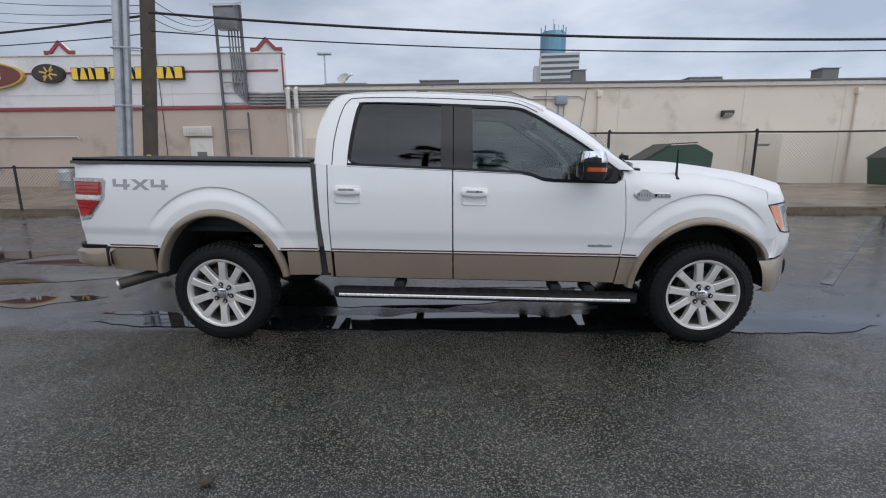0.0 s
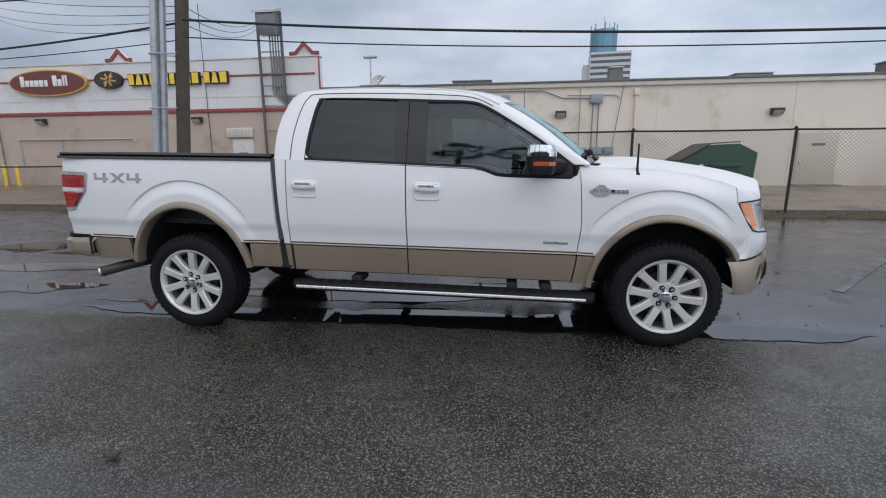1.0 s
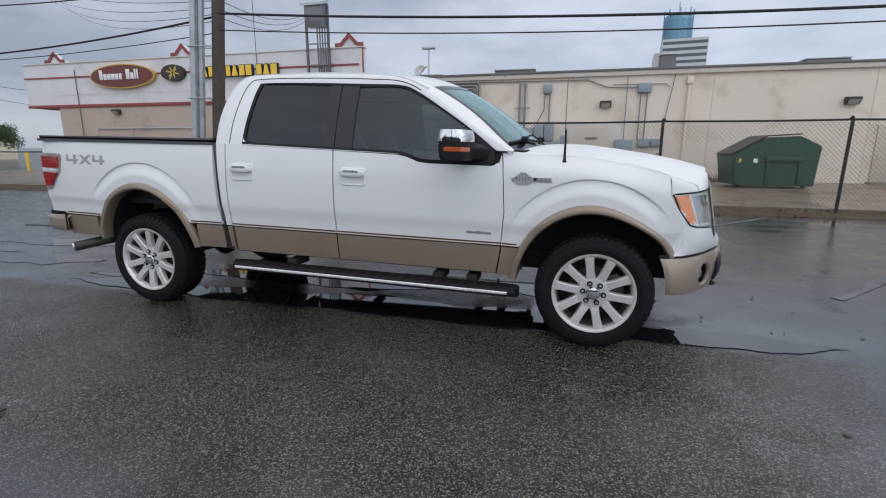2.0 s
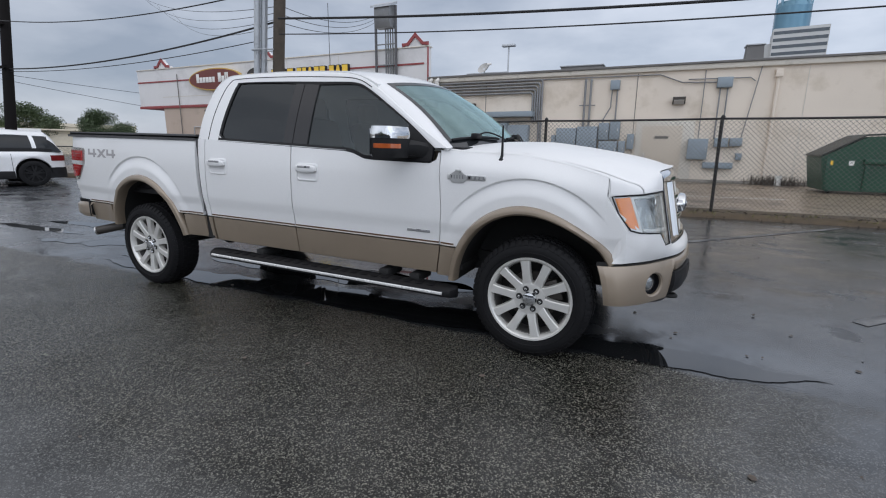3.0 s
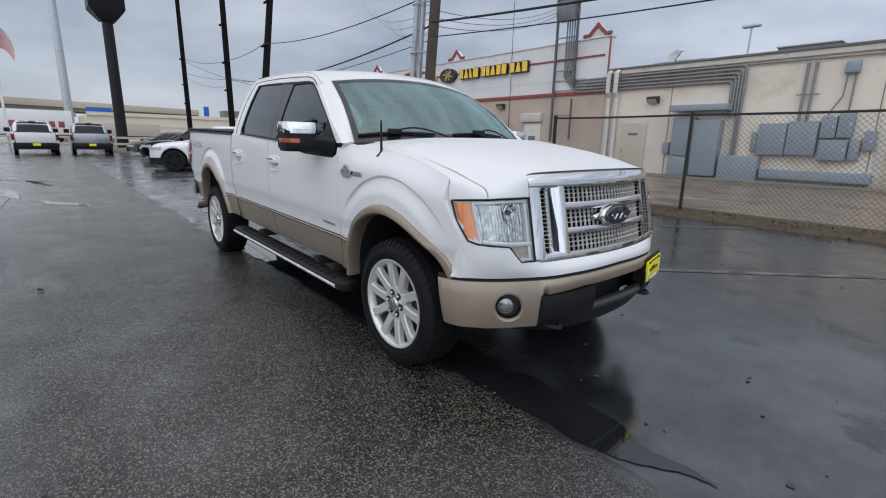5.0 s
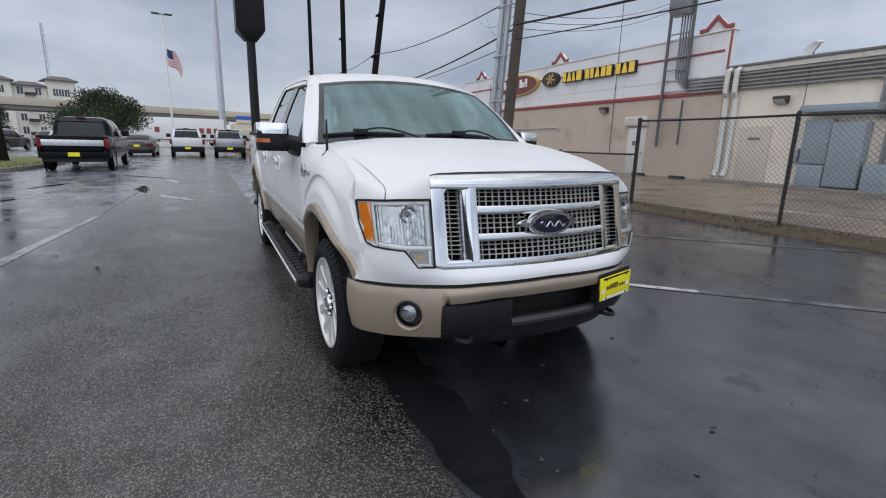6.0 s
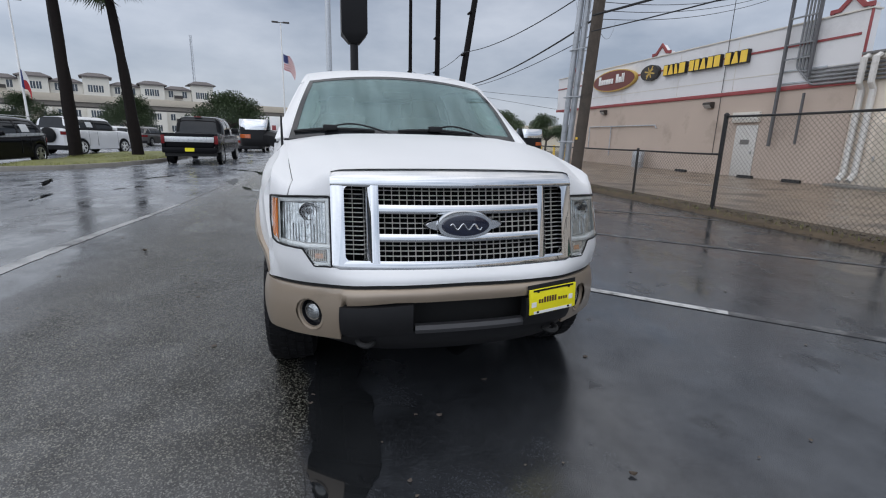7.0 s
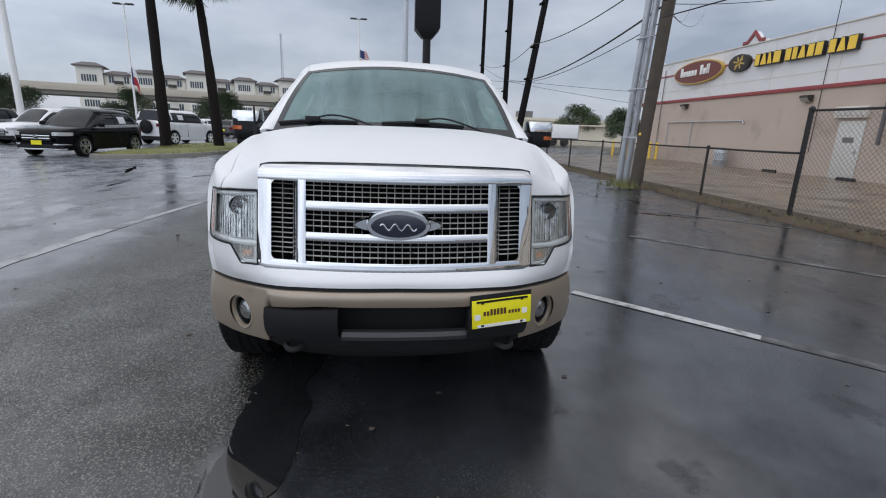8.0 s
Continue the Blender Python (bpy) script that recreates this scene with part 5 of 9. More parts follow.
    def lamp_piece(pts, off, dep):
        return prism(bmesh.new(), [(x, sgn * (side_y(x, z) + off), z) for x, z in pts], (0, -sgn * dep, 0))

    tail = tpart("tail_lamp", lamp_piece(tl, 0.006, 0.05), SATIN, bed, "red tail lamp with a clear centre bar")
    tpart("red_lens", lamp_piece([(-2.878, 1.200), (-2.678, 1.197), (-2.684, 1.098), (-2.878, 1.10)], 0.018, 0.03), RED, tail)
    tpart("clear_lens", lamp_piece([(-2.885, 1.098), (-2.672, 1.092), (-2.682, 1.065), (-2.885, 1.068)], 0.016, 0.03), CLEARR, tail)
    tpart("red_lens", lamp_piece([(-2.878, 1.060), (-2.698, 1.056), (-2.795, 0.945), (-2.858, 0.935)], 0.018, 0.03), RED, tail)
    for k in range(6):
        z = (1.195, 1.168, 1.141, 1.114, 1.035, 1.005)[k]
        x1 = -2.69 if z > 1.07 else -2.715 - (1.045 - z) * 0.9
        tpart("lens_rib", lamp_piece([(-2.882, z), (x1, z), (x1, z - 0.004), (-2.882, z - 0.004)], 0.0205, 0.01), CARRED2, tail)
    # 4X4 lettering, cut from wide plain strokes
    four = [(0, 1), (0.2, 1), (0.2, 0.52), (0.62, 0.52), (0.62, 1), (0.84, 1), (0.84, 0.52), (1, 0.52), (1, 0.27), (0.84, 0.27), (0.84, 0), (0.62, 0), (0.62, 0.27), (0, 0.27)]
    ex = [(0, 1), (0.27, 1), (0.5, 0.66), (0.73, 1), (1, 1), (0.64, 0.5), (1, 0), (0.73, 0), (0.5, 0.34), (0.27, 0), (0, 0), (0.36, 0.5)]
    bm = bmesh.new()
    for x0, w, glyph in ((-2.575, 0.130, four), (-2.435, 0.140, ex), (-2.285, 0.130, four)):
        pts = []
        for u, v in glyph:
            x = x0 + w * u if sgn < 0 else -4.72 - x0 - w * u
            z = 1.140 + 0.078 * v
            pts.append((x, sgn * (side_y(x, z) + 0.002), z))
        prism(bm, pts, (0, -sgn * 0.003, 0))
    tpart("lettering", bm, DECAL, bed, "grey 4X4 lettering")
    # wing badge: a crest with a bar and small bars for lettering
    bx, bz = 1.29, 1.158
    by = side_y(1.4, 1.15)
    bm = boxb(1.27, 1.53, min(sgn * by, sgn * (by + 0.008)), max(sgn * by, sgn * (by + 0.008)), bz - 0.017, bz + 0.017, 0.004)
    bd = tpart("wing_badge", bm, SATIN, wing, "silver metal crest badge")
    crest = [(1.345 + 0.058 * math.cos(t), bz + 0.038 * math.sin(t) + 0.006 * math.cos(4 * t)) for t in [2 * math.pi * k / 24 for k in range(24)]]
    tpart("badge_crest", prism(bmesh.new(), [(x, sgn * (by + 0.012), z) for x, z in crest], (0, -sgn * 0.012, 0)), SATIN, bd)
    tpart("badge_crown", boxb(1.325, 1.365, min(sgn * by, sgn * (by + 0.013)), max(sgn * by, sgn * (by + 0.013)), bz + 0.030, bz + 0.050, 0.006), SATIN, bd)
    tpart("badge_field", boxb(1.408, 1.524, min(sgn * (by + 0.007), sgn * (by + 0.0095)), max(sgn * (by + 0.007), sgn * (by + 0.0095)), bz - 0.011, bz + 0.011), BADGE, bd)
    for k in range(4):
        tpart("badge_bar", boxb(1.416 + k * 0.027, 1.430 + k * 0.027, min(sgn * (by + 0.009), sgn * (by + 0.012)), max(sgn * (by + 0.009), sgn * (by + 0.012)), bz - 0.008, bz + 0.008), BLACKG if k == 0 else SATIN, bd)
    for k in range(5):
        tpart("badge_bar", boxb(1.298 + k * 0.019, 1.307 + k * 0.019, min(sgn * (by + 0.0115), sgn * (by + 0.0135)), max(sgn * (by + 0.0115), sgn * (by + 0.0135)), bz - 0.010, bz + 0.012), BADGE, bd)
    by = side_y(1.05, 0.78)
    tpart("door_badge", boxb(0.965, 1.14, min(sgn * by, sgn * (by + 0.006)), max(sgn * by, sgn * (by + 0.006)), 0.772, 0.789, 0.002), BADGE, None, "small grey script badge")
    # step board and its brackets
    rows = []
    for x, wd in [(-0.945, 0.02), (-0.92, 0.075), (-0.86, 0.085)] + [(float(v), 0.085) for v in np.linspace(-0.7, 1.18, 12)] + [(1.26, 0.085), (1.32, 0.075), (1.345, 0.02)]:
        yc = 0.955
        rows.append([(x, sgn * (yc + wd * math.cos(a) * 1.0), 0.385 + 0.038 * math.copysign(abs(math.sin(a)) ** 0.6, math.sin(a))) for a in [2 * math.pi * k / 16 for k in range(16)]])
    bm = bmesh.new()
    loft(bm, rows, close_u=True, caps=True)
    bmesh.ops.recalc_face_normals(bm, faces=bm.faces)
    sb = tpart("step_board", bm, BLACKP, None, "black running board with a bright edge strip")
    tpart("edge_strip", slab([[(x, sgn * 1.038, 0.374), (x, sgn * 1.045, 0.380), (x, sgn * 1.045, 0.390), (x, sgn * 1.038, 0.396)] for x in np.linspace(-0.89, 1.27, 12)], (0, -sgn * 0.02, 0)), TRIMX, sb)
    for k in range(22):
        x = -0.75 + k * 0.09
        tpart("tread_rib", boxb(x, x + 0.05, min(sgn * 0.92, sgn * 1.01), max(sgn * 0.92, sgn * 1.01), 0.4195, 0.4235, 0.001), RUBBER, sb)
    for x in (-0.45, 0.75, 1.0):
        tpart("bracket", boxb(x - 0.04, x + 0.04, min(sgn * 0.72, sgn * 0.93), max(sgn * 0.72, sgn * 0.93), 0.40, 0.46, 0.01), DARK, sb)


# ---- cab ----
def cab_y(z):
    t = (z - 1.33) / 0.5
    return 0.942 - 0.150 * t - 0.055 * t * abs(t)


CAB_OUT = [(-1.055, 1.34), (-1.045, 1.55), (-1.0, 1.72), (-0.925, 1.835), (-0.78, 1.873), (-0.3, 1.885), (0.18, 1.872), (0.42, 1.842), (0.62, 1.752), (0.82, 1.625), (1.02, 1.485), (1.27, 1.335)]
CAB_IN = [(-0.812, 1.34), (-0.80, 1.5), (-0.768, 1.70), (-0.742, 1.785), (-0.70, 1.806), (-0.3, 1.805), (0.15, 1.792), (0.43, 1.780), (0.56, 1.735), (0.75, 1.622), (0.96, 1.485), (1.16, 1.335)]


def cab_sides(sgn):
    a, b = curve_pts(CAB_OUT, 60), curve_pts(CAB_IN, 60)
    rows = []
    for p, q in zip(a, b):
        row = []
        for k in range(6):
            u = k / 5
            x, z = p * (1 - u) + q * u
            row.append((x, sgn * (cab_y(z) - 0.012 * (u == 0) - 0.004 * (u == 1)), z))
        rows.append(row)
    fr = tpart("cab_frame", slab(rows, (0, -sgn * 0.035, 0)), WHITE, None)
    # door shut line in the frame
    mid = [p * 0.45 + q * 0.55 for p, q in zip(a, b)]
    tpart("door_seal", tubeb([(x, sgn * (cab_y(z) + 0.0005), z) for x, z in mid[:44]], 0.0035, 5), DARK, fr)
    # black window surround
    rows = []
    for q in b:
        x, z = q
        c = np.array((0.1, 1.52))
        d = (c - q) / np.linalg.norm(c - q)
        e = q + d * 0.022
        rows.append([(x, sgn * (cab_y(z) - 0.002), z), (e[0], sgn * (cab_y(e[1]) - 0.006), e[1])])
    tpart("window_seal", slab(rows, (0, -sgn * 0.02, 0)), BLACKP, fr)
    low = [x / 100 for x in range(-81, 117, 2)]
    tpart("belt_seal", slab([[(x, sgn * (side_y(x, lerp_at(x, DLO_LOW)) + 0.002), lerp_at(x, DLO_LOW) - 0.008), (x, sgn * (cab_y(lerp_at(x, DLO_LOW) + 0.02) - 0.002), lerp_at(x, DLO_LOW) + 0.018)] for x in low], (0, -sgn * 0.02, 0)), BLACKP, fr)

    r0 = 0.055
    cor = [(-0.845, 1.335)] + [(-0.806 + r0 * (1 - math.sin(t)), 1.352 + r0 * (1 - math.cos(t))) for t in [math.pi / 2 * k / 8 for k in range(9)]] + [(-0.845, 1.41)]
    tpart("window_corner", prism(bmesh.new(), [(x, sgn * (cab_y(z) - 0.003), z) for x, z in cor], (0, -sgn * 0.02, 0)), WHITE, fr)
    arc = [(-0.806 + r0 * (1 - math.sin(t)) + 0.004, 1.352 + r0 * (1 - math.cos(t)) + 0.004) for t in [math.pi / 2 * k / 8 for k in range(9)]]
    tpart("corner_seal", tubeb([(x, sgn * (cab_y(z) - 0.006), z) for x, z in arc], 0.009, 6), BLACKP, fr)

    def pane(name, xs, zb, zt, material, inset, parent=None, label="", thick=0.005):
        rows = [[(x, sgn * (cab_y(zb(x) + (zt(x) - zb(x)) * j / 8) - inset), zb(x) + (zt(x) - zb(x)) * j / 8) for j in range(9)] for x in xs]
        ob = tpart(name, slab(rows, (0, -sgn * thick, 0)), material, parent, label)
        return ob
    top = [(float(x), float(z)) for x, z in b if z > 1.3]
    rear_edge = [(-0.806, 1.36), (-0.79, 1.5), (-0.76, 1.70), (-0.735, 1.775), (-0.69, 1.797)]

    def topz(x):
        if x < -0.69:
            return lerp_at(x, rear_edge) if x > -0.806 else 1.361
        return lerp_at(x, sorted((float(p), float(q)) for p, q in b if p > -0.72 and q > 1.33)) - 0.004

    def lowz(x):
        return lerp_at(x, DLO_LOW) + 0.004
    xs = [-0.805, -0.79, -0.775, -0.76, -0.745, -0.73, -0.715, -0.70, -0.68] + [float(v) for v in np.linspace(-0.6, -0.12, 10)]
    g = pane("rear_door_window", xs, lowz, topz, TINT, 0.014, fr, "dark tinted window")
    g.visible_shadow = False
    xs = [float(v) for v in np.linspace(0.107, 0.44, 8)] + [0.47, 0.5, 0.53, 0.56, 0.6, 0.65] + [float(v) for v in np.linspace(0.7, 0.95, 8)]
    g = pane("front_door_window", xs, lowz, topz, TINTF, 0.014, fr, "tinted window")
    g.visible_shadow = False
    pane("pillar_cover", [float(v) for v in np.linspace(-0.122, -0.034, 4)], lowz, topz, BLACKG, 0.006, fr, thick=0.02)
    pane("pillar_cover", [float(v) for v in np.linspace(-0.028, 0.110, 4)], lowz, topz, BLACKG, 0.006, fr, thick=0.02)
    pane("mirror_sail", [float(v) for v in np.linspace(0.945, 1.15, 8)], lowz, lambda x: max(lowz(x) + 0.005, topz(x)), BLACKP, 0.004, fr, thick=0.03)
    # door mirror
    mi = tpart("door_mirror", mirror_shell(sgn, 1.268, 1.390, 0.0), BLACKP, None, "folding door mirror with a chrome cap")
    tpart("chrome_cap", mirror_shell(sgn, 1.387, 1.460, 0.003), CHROME, mi)
    tpart("indicator", mirror_lamp(sgn), lamp_lens("mirror_amber", (0.45, 0.10, 0.025)), mi)
    bm = bmesh.new()
    rows = []
    for k in range(8):
        u = k / 7
        y = 0.922 + 0.125 * u
        xa, xb = 0.965 - 0.095 * smooth(0, 0.8, u), 1.135 - 0.115 * u
        za, zb = 1.248 + 0.030 * smooth(0, 0.7, u), 1.372 + 0.014 * smooth(0, 0.6, u)
        rows.append([(xa, sgn * y, za + 0.012), (xa + 0.015, sgn * y, za), (xb - 0.02, sgn * y, za + 0.006), (xb, sgn * y, za + 0.030), (xb, sgn * y, zb - 0.035), (xb - 0.03, sgn * y, zb - 0.008), (xa + 0.02, sgn * y, zb), (xa, sgn * y, zb - 0.01)])
    loft(bm, rows, close_u=True, caps=True)
    bmesh.ops.recalc_face_normals(bm, faces=bm.faces)
    tpart("mirror_arm", bm, BLACKP, mi)
    tpart("mirror_glass", boxb(0.836, 0.840, min(sgn * 1.02, sgn * 1.205), max(sgn * 1.02, sgn * 1.205), 1.285, 1.445, 0.0), CHROME, mi)


FOGGL = mat("fog_glass", (0.30, 0.31, 0.31), 0.07, 0.8, var=0.5, scale=40, fine=150, rvar=0.05)
TRIMX = mat("bright_trim", (0.70, 0.70, 0.69), 0.25, 0.35, var=0.06, scale=8)


def mirror_point(sgn, a, z, grow):
    """A point on the mirror's rounded shell, at an angle round it and a height."""
    full = 1.0 - 0.22 * max(0, (z - 1.40) / 0.062) ** 2 - 0.20 * max(0, (1.318 - z) / 0.05) ** 2
    c, s = math.cos(a), math.sin(a)
    px = (0.095 + grow) * math.copysign(abs(c) ** 0.55, c)
    py = (0.106 + grow) * math.copysign(abs(s) ** 0.5, s)
    return (0.925 + px * full - 0.022 * py / 0.115, sgn * (1.102 + py * (0.85 + 0.15 * full)), z)


def mirror_shell(sgn, z0, z1, grow):
    bm = bmesh.new()
    loft(bm, [[mirror_point(sgn, 2 * math.pi * k / 28, z0 + (z1 - z0) * i / 6, grow) for k in range(28)] for i in range(7)], close_u=True, caps=True)
    bmesh.ops.recalc_face_normals(bm, faces=bm.faces)
    return bm


def mirror_lamp(sgn):
    """The repeater bends round the shell's outer front corner."""
    rows = []
    for i in range(19):
        a = radians(98 - 95 * i / 18)
        rows.append([mirror_point(sgn, a, z, g) for z, g in ((1.322, -0.004), (1.327, 0.003), (1.351, 0.003), (1.356, -0.004))])
    return slab(rows, (-0.012, -sgn * 0.008, 0))


def cab_top():
    rows = []
    for x, z in curve_pts([(-1.0, 1.70), (-0.965, 1.78), (-0.90, 1.845), (-0.78, 1.873), (-0.3, 1.885), (0.18, 1.872), (0.40, 1.847), (0.53, 1.809), (0.635, 1.760)], 34):
        ye = cab_y(z) + 0.0
        c = 0.050 * smooth(-1.0, -0.75, x) * (1 + 0.30 * smooth(0.2, 0.6, x))
        rows.append([(x + 0.12 * (1 - (u * u)) * smooth(0.15, 0.6, x), u * ye, z + c * (1 - abs(u) ** 2.6)) for u in [math.sin(math.pi / 2 * (-1 + 2 * j / 20)) for j in range(21)]])
    roof = tpart("roof", slab(rows, (0, 0, -0.03)), WHITE)
    tpart("roof_aerial", boxb(-0.35, -0.25, -0.33, -0.27, 1.925, 1.945, 0.008), BLACKP, roof)
    tpart("roof_lamp_pod", boxb(0.02, 0.10, -0.30, -0.20, 1.918, 1.935, 0.006), BLACKP, roof)
    # rear wall and rear window
    tpart("cab_rear_wall", boxb(-1.05, -1.02, -0.90, 0.90, 0.55, 1.36), WHITE)
    rows = []
    for j in range(9):
        v = j / 8
        z = 1.36 + 0.35 * v
        rows.append([(-1.035 + 0.045 * v ** 2, u * (cab_y(z) - 0.06), z) for u in np.linspace(-1, 1, 13)])
    g = tpart("rear_window", slab(rows, (0.006, 0, 0)), TINT)
    g.visible_shadow = False
    # windscreen and its pillars
    def screen(u, v, inset=0.0):
        top = Vector((0.662 + 0.100 * (1 - u * u), u * 0.713, 1.770 + 0.058 * (1 - u * u)))
        bot = Vector((1.245 + 0.19 * (1 - u * u), u * 0.862, 1.335 + 0.022 * (1 - u * u)))
        p = top.lerp(bot, v)
        bul = 0.035 * math.sin(math.pi * v)
        return p + Vector((bul * 0.55, 0, bul * 0.8)) - Vector((0.55, 0, 0.8)) * inset
    us = [-1 + 2 * j / 24 for j in range(25)]
    g = tpart("windscreen", slab([[screen(u * 0.985, v / 14) for u in us] for v in range(15)], (-0.003, 0, -0.004)), SCREEN, None, "greenish windscreen beaded with rain")
    g.visible_shadow = False
    # two small stickers in the corner
    for u0, u1, v0, v1, m in ((0.80, 0.875, 0.60, 0.66, SIGNW), (0.855, 0.92, 0.73, 0.78, mat("sticker_green", (0.10, 0.42, 0.30), 0.5))):
        tpart("inspection_sticker", slab([[screen(u0 + (u1 - u0) * i / 3, v0 + (v1 - v0) * j / 2, 0.006) for i in range(4)] for j in range(3)], (-0.001, 0, -0.001)), m, g)
    # dark band round the edge of the glass
    for nm, pts in (("screen_band", [[screen(u * 0.985, v, -0.0025) for u in us] for v in (0.0, 0.025, 0.055)]), ("screen_band", [[screen(u * 0.985, v, -0.0025) for u in us] for v in (0.90, 0.95, 1.0)])):
        tpart(nm, slab(pts, (-0.001, 0, -0.0014)), BANDG, g)
    for s in (-1, 1):
        tpart("screen_band", slab([[screen(s * 0.985, v / 10, -0.0035), screen(s * 0.94, v / 10, -0.0035)] for v in range(11)], (-0.001, 0, -0.0014)), BANDG, g)
        outer = curve_pts([c for c in CAB_OUT[7:]], 15)
        rows = []
        for i, (x, z) in enumerate(outer):
            e = screen(s * 0.985, i / 14)
            o = Vector((x, s * (cab_y(z) - 0.010), z))
            rows.append([o, o.lerp(e, 0.4) + Vector((0.010, 0, 0.010)), o.lerp(e, 0.8) + Vector((0.007, 0, 0.007)), e])
        tpart("windscreen_pillar", slab(rows, (-0.02, 0, -0.02)), WHITE)
        rows = [[screen(s * 0.965, v / 10, 0.045), screen(s * 0.90, v / 10, 0.060), screen(s * 0.865, v / 10, 0.10)] for v in range(1, 11)]
        trim = tpart("pillar_trim", slab(rows, (-0.02, 0, -0.02)), LINER)
        tpart("grab_handle", tubeb(curve_pts([tuple(screen(s * 0.87, 0.28, 0.10)), tuple(screen(s * 0.835, 0.36, 0.10)), tuple(screen(s * 0.835, 0.58, 0.10)), tuple(screen(s * 0.87, 0.66, 0.10))], 14), 0.016, 8), LINER, trim)
    # cabin: floor pan, dash, seats, wheel
    tpart("cabin_floor", boxb(-1.0, 1.3, -0.86, 0.86, 0.55, 0.62), CABIN)
    bm = bmesh.new()
    prism(bm, [(0.86, -0.82, 0.9), (0.80, -0.82, 1.16), (0.90, -0.82, 1.29), (1.30, -0.82, 1.33), (1.36, -0.82, 1.25), (1.25, -0.82, 0.8)], (0, 1.64, 0))
    tpart("dashboard", bm, CABIN)
    for x in (0.18, -0.48):
        for y in (-0.42, 0.42):
            seat = tpart("seat", boxb(x - 0.25, x + 0.28, y - 0.26, y + 0.26, 0.82, 0.98, 0.05), SEATM, None, "brown leather seat")
            bm = boxb(-0.08, 0.08, y - 0.25, y + 0.25, 0.0, 0.62, 0.05)
            bm.transform(Matrix.Translation((x - 0.27, 0, 0.93)) @ Matrix.Rotation(radians(-14), 4, "Y"))
            tpart("seat_back", bm, SEATM, seat)
            tpart("headrest", boxb(x - 0.48, x - 0.37, y - 0.13, y + 0.13, 1.54, 1.72, 0.04), SEATM, seat)
    rows = []
    for k in range(28):
        a = 2 * math.pi * k / 28
        c = Vector((0, 0.42 + 0.19 * math.cos(a), 0.19 * math.sin(a)))
        rows.append([c + Vector((0.014 * math.cos(b), 0.014 * math.sin(b) * math.cos(a), 0.014 * math.sin(b) * math.sin(a))) for b in [2 * math.pi * j / 8 for j in range(8)]])
    bm = bmesh.new()
    loft(bm, rows, close_u=True, close_v=True)
    bm.transform(Matrix.Translation((0.72, 0, 1.20)) @ Matrix.Rotation(radians(-24), 4, "Y"))
    tpart("steering_wheel", bm, BLACKP)
    tpart("inside_mirror", boxb(0.66, 0.69, -0.12, 0.12, 1.66, 1.72, 0.012), BLACKP)
    # cowl and wipers
    rows = []
    for j in range(4):
        rows.append([(1.25 + 0.19 * (1 - u * u) + 0.028 * j, u * (0.862 + 0.004 * j), 1.336 + 0.022 * (1 - u * u) + 0.006 * math.sin(j)) for u in us])
    tpart("cowl", slab(rows, (0, 0, -0.02)), BLACKP)
    for y0, y1, yp, ye in ((-0.81, -0.27, -0.57, -0.12), (-0.11, 0.45, 0.16, 0.60)):
        def on(y, v, lift):
            p = screen(y / 0.85, v)
            return p + Vector((0.55, 0, 0.8)) * lift
        wb = tpart("wiper", tubeb([on(y0 + (y1 - y0) * i / 10, 0.925 - 0.02 * math.sin(math.pi * i / 10), 0.016) for i in range(11)], 0.0095, 6), BLACKP, None, "black wiper blade")
        tpart("wiper_arm", tubeb(curve_pts([tuple(on(yp, 0.905, 0.035)), tuple(on(yp + 0.13, 0.885, 0.045)), tuple(on(yp + 0.26, 0.915, 0.04)), tuple(on(ye, 0.99, 0.02))], 14), 0.006, 6), BLACKP, wb)
        tpart("wiper_joint", boxb(-0.028, 0.022, -0.048, 0.048, -0.012, 0.026, 0.008, m=Matrix.Translation(on(yp, 0.915, 0.026))), BLACKP, wb)


# ---- bonnet and nose ----
HOOD_MID = [(1.28, 1.372), (1.5, 1.392), (1.75, 1.390), (2.0, 1.362), (2.2, 1.328), (2.4, 1.285), (2.5, 1.258), (2.56, 1.236)]


def hood_front(u):
    """The front edge of the bonnet, above grille and lamps."""
    y = 0.775 * u
    au = abs(u)
    z = 1.252 - 0.022 * au ** 2 - 0.058 * smooth(0.70, 1.0, au)
    return nose_x(y, z) - 0.008 - 0.075 * smooth(0.78, 1.0, au), y, z


def fold(e, low):
    """Points from a bonnet edge forward and down onto a lamp's top."""
    mid = Vector((low.x - 0.004, (e.y + low.y) / 2, e.z - 0.012))
    out = []
    for k in range(1, 7):
        v = k / 6
        out.append(e * (1 - v) ** 2 + mid * 2 * v * (1 - v) + low * v * v)
    return out


def lining(bm):
    """Gives a panel an inner skin a little below and behind it."""
    bmesh.ops.recalc_face_normals(bm, faces=bm.faces)
    if sum(f.normal.z for f in bm.faces) < 0:
        bmesh.ops.reverse_faces(bm, faces=bm.faces)
    two = bmesh.ops.duplicate(bm, geom=list(bm.verts) + list(bm.edges) + list(bm.faces))["geom"]
    for v in two:
        if isinstance(v, bmesh.types.BMVert):
            v.co += Vector((-0.010, 0, -0.012))
    bmesh.ops.reverse_faces(bm, faces=[f for f in two if isinstance(f, bmesh.types.BMFace)])


def lamp_edge(y):
    z = lerp_at(abs(y), LAMP_TOP) + 0.006
    return Vector((nose_x(y, z) + 0.001, y, z))


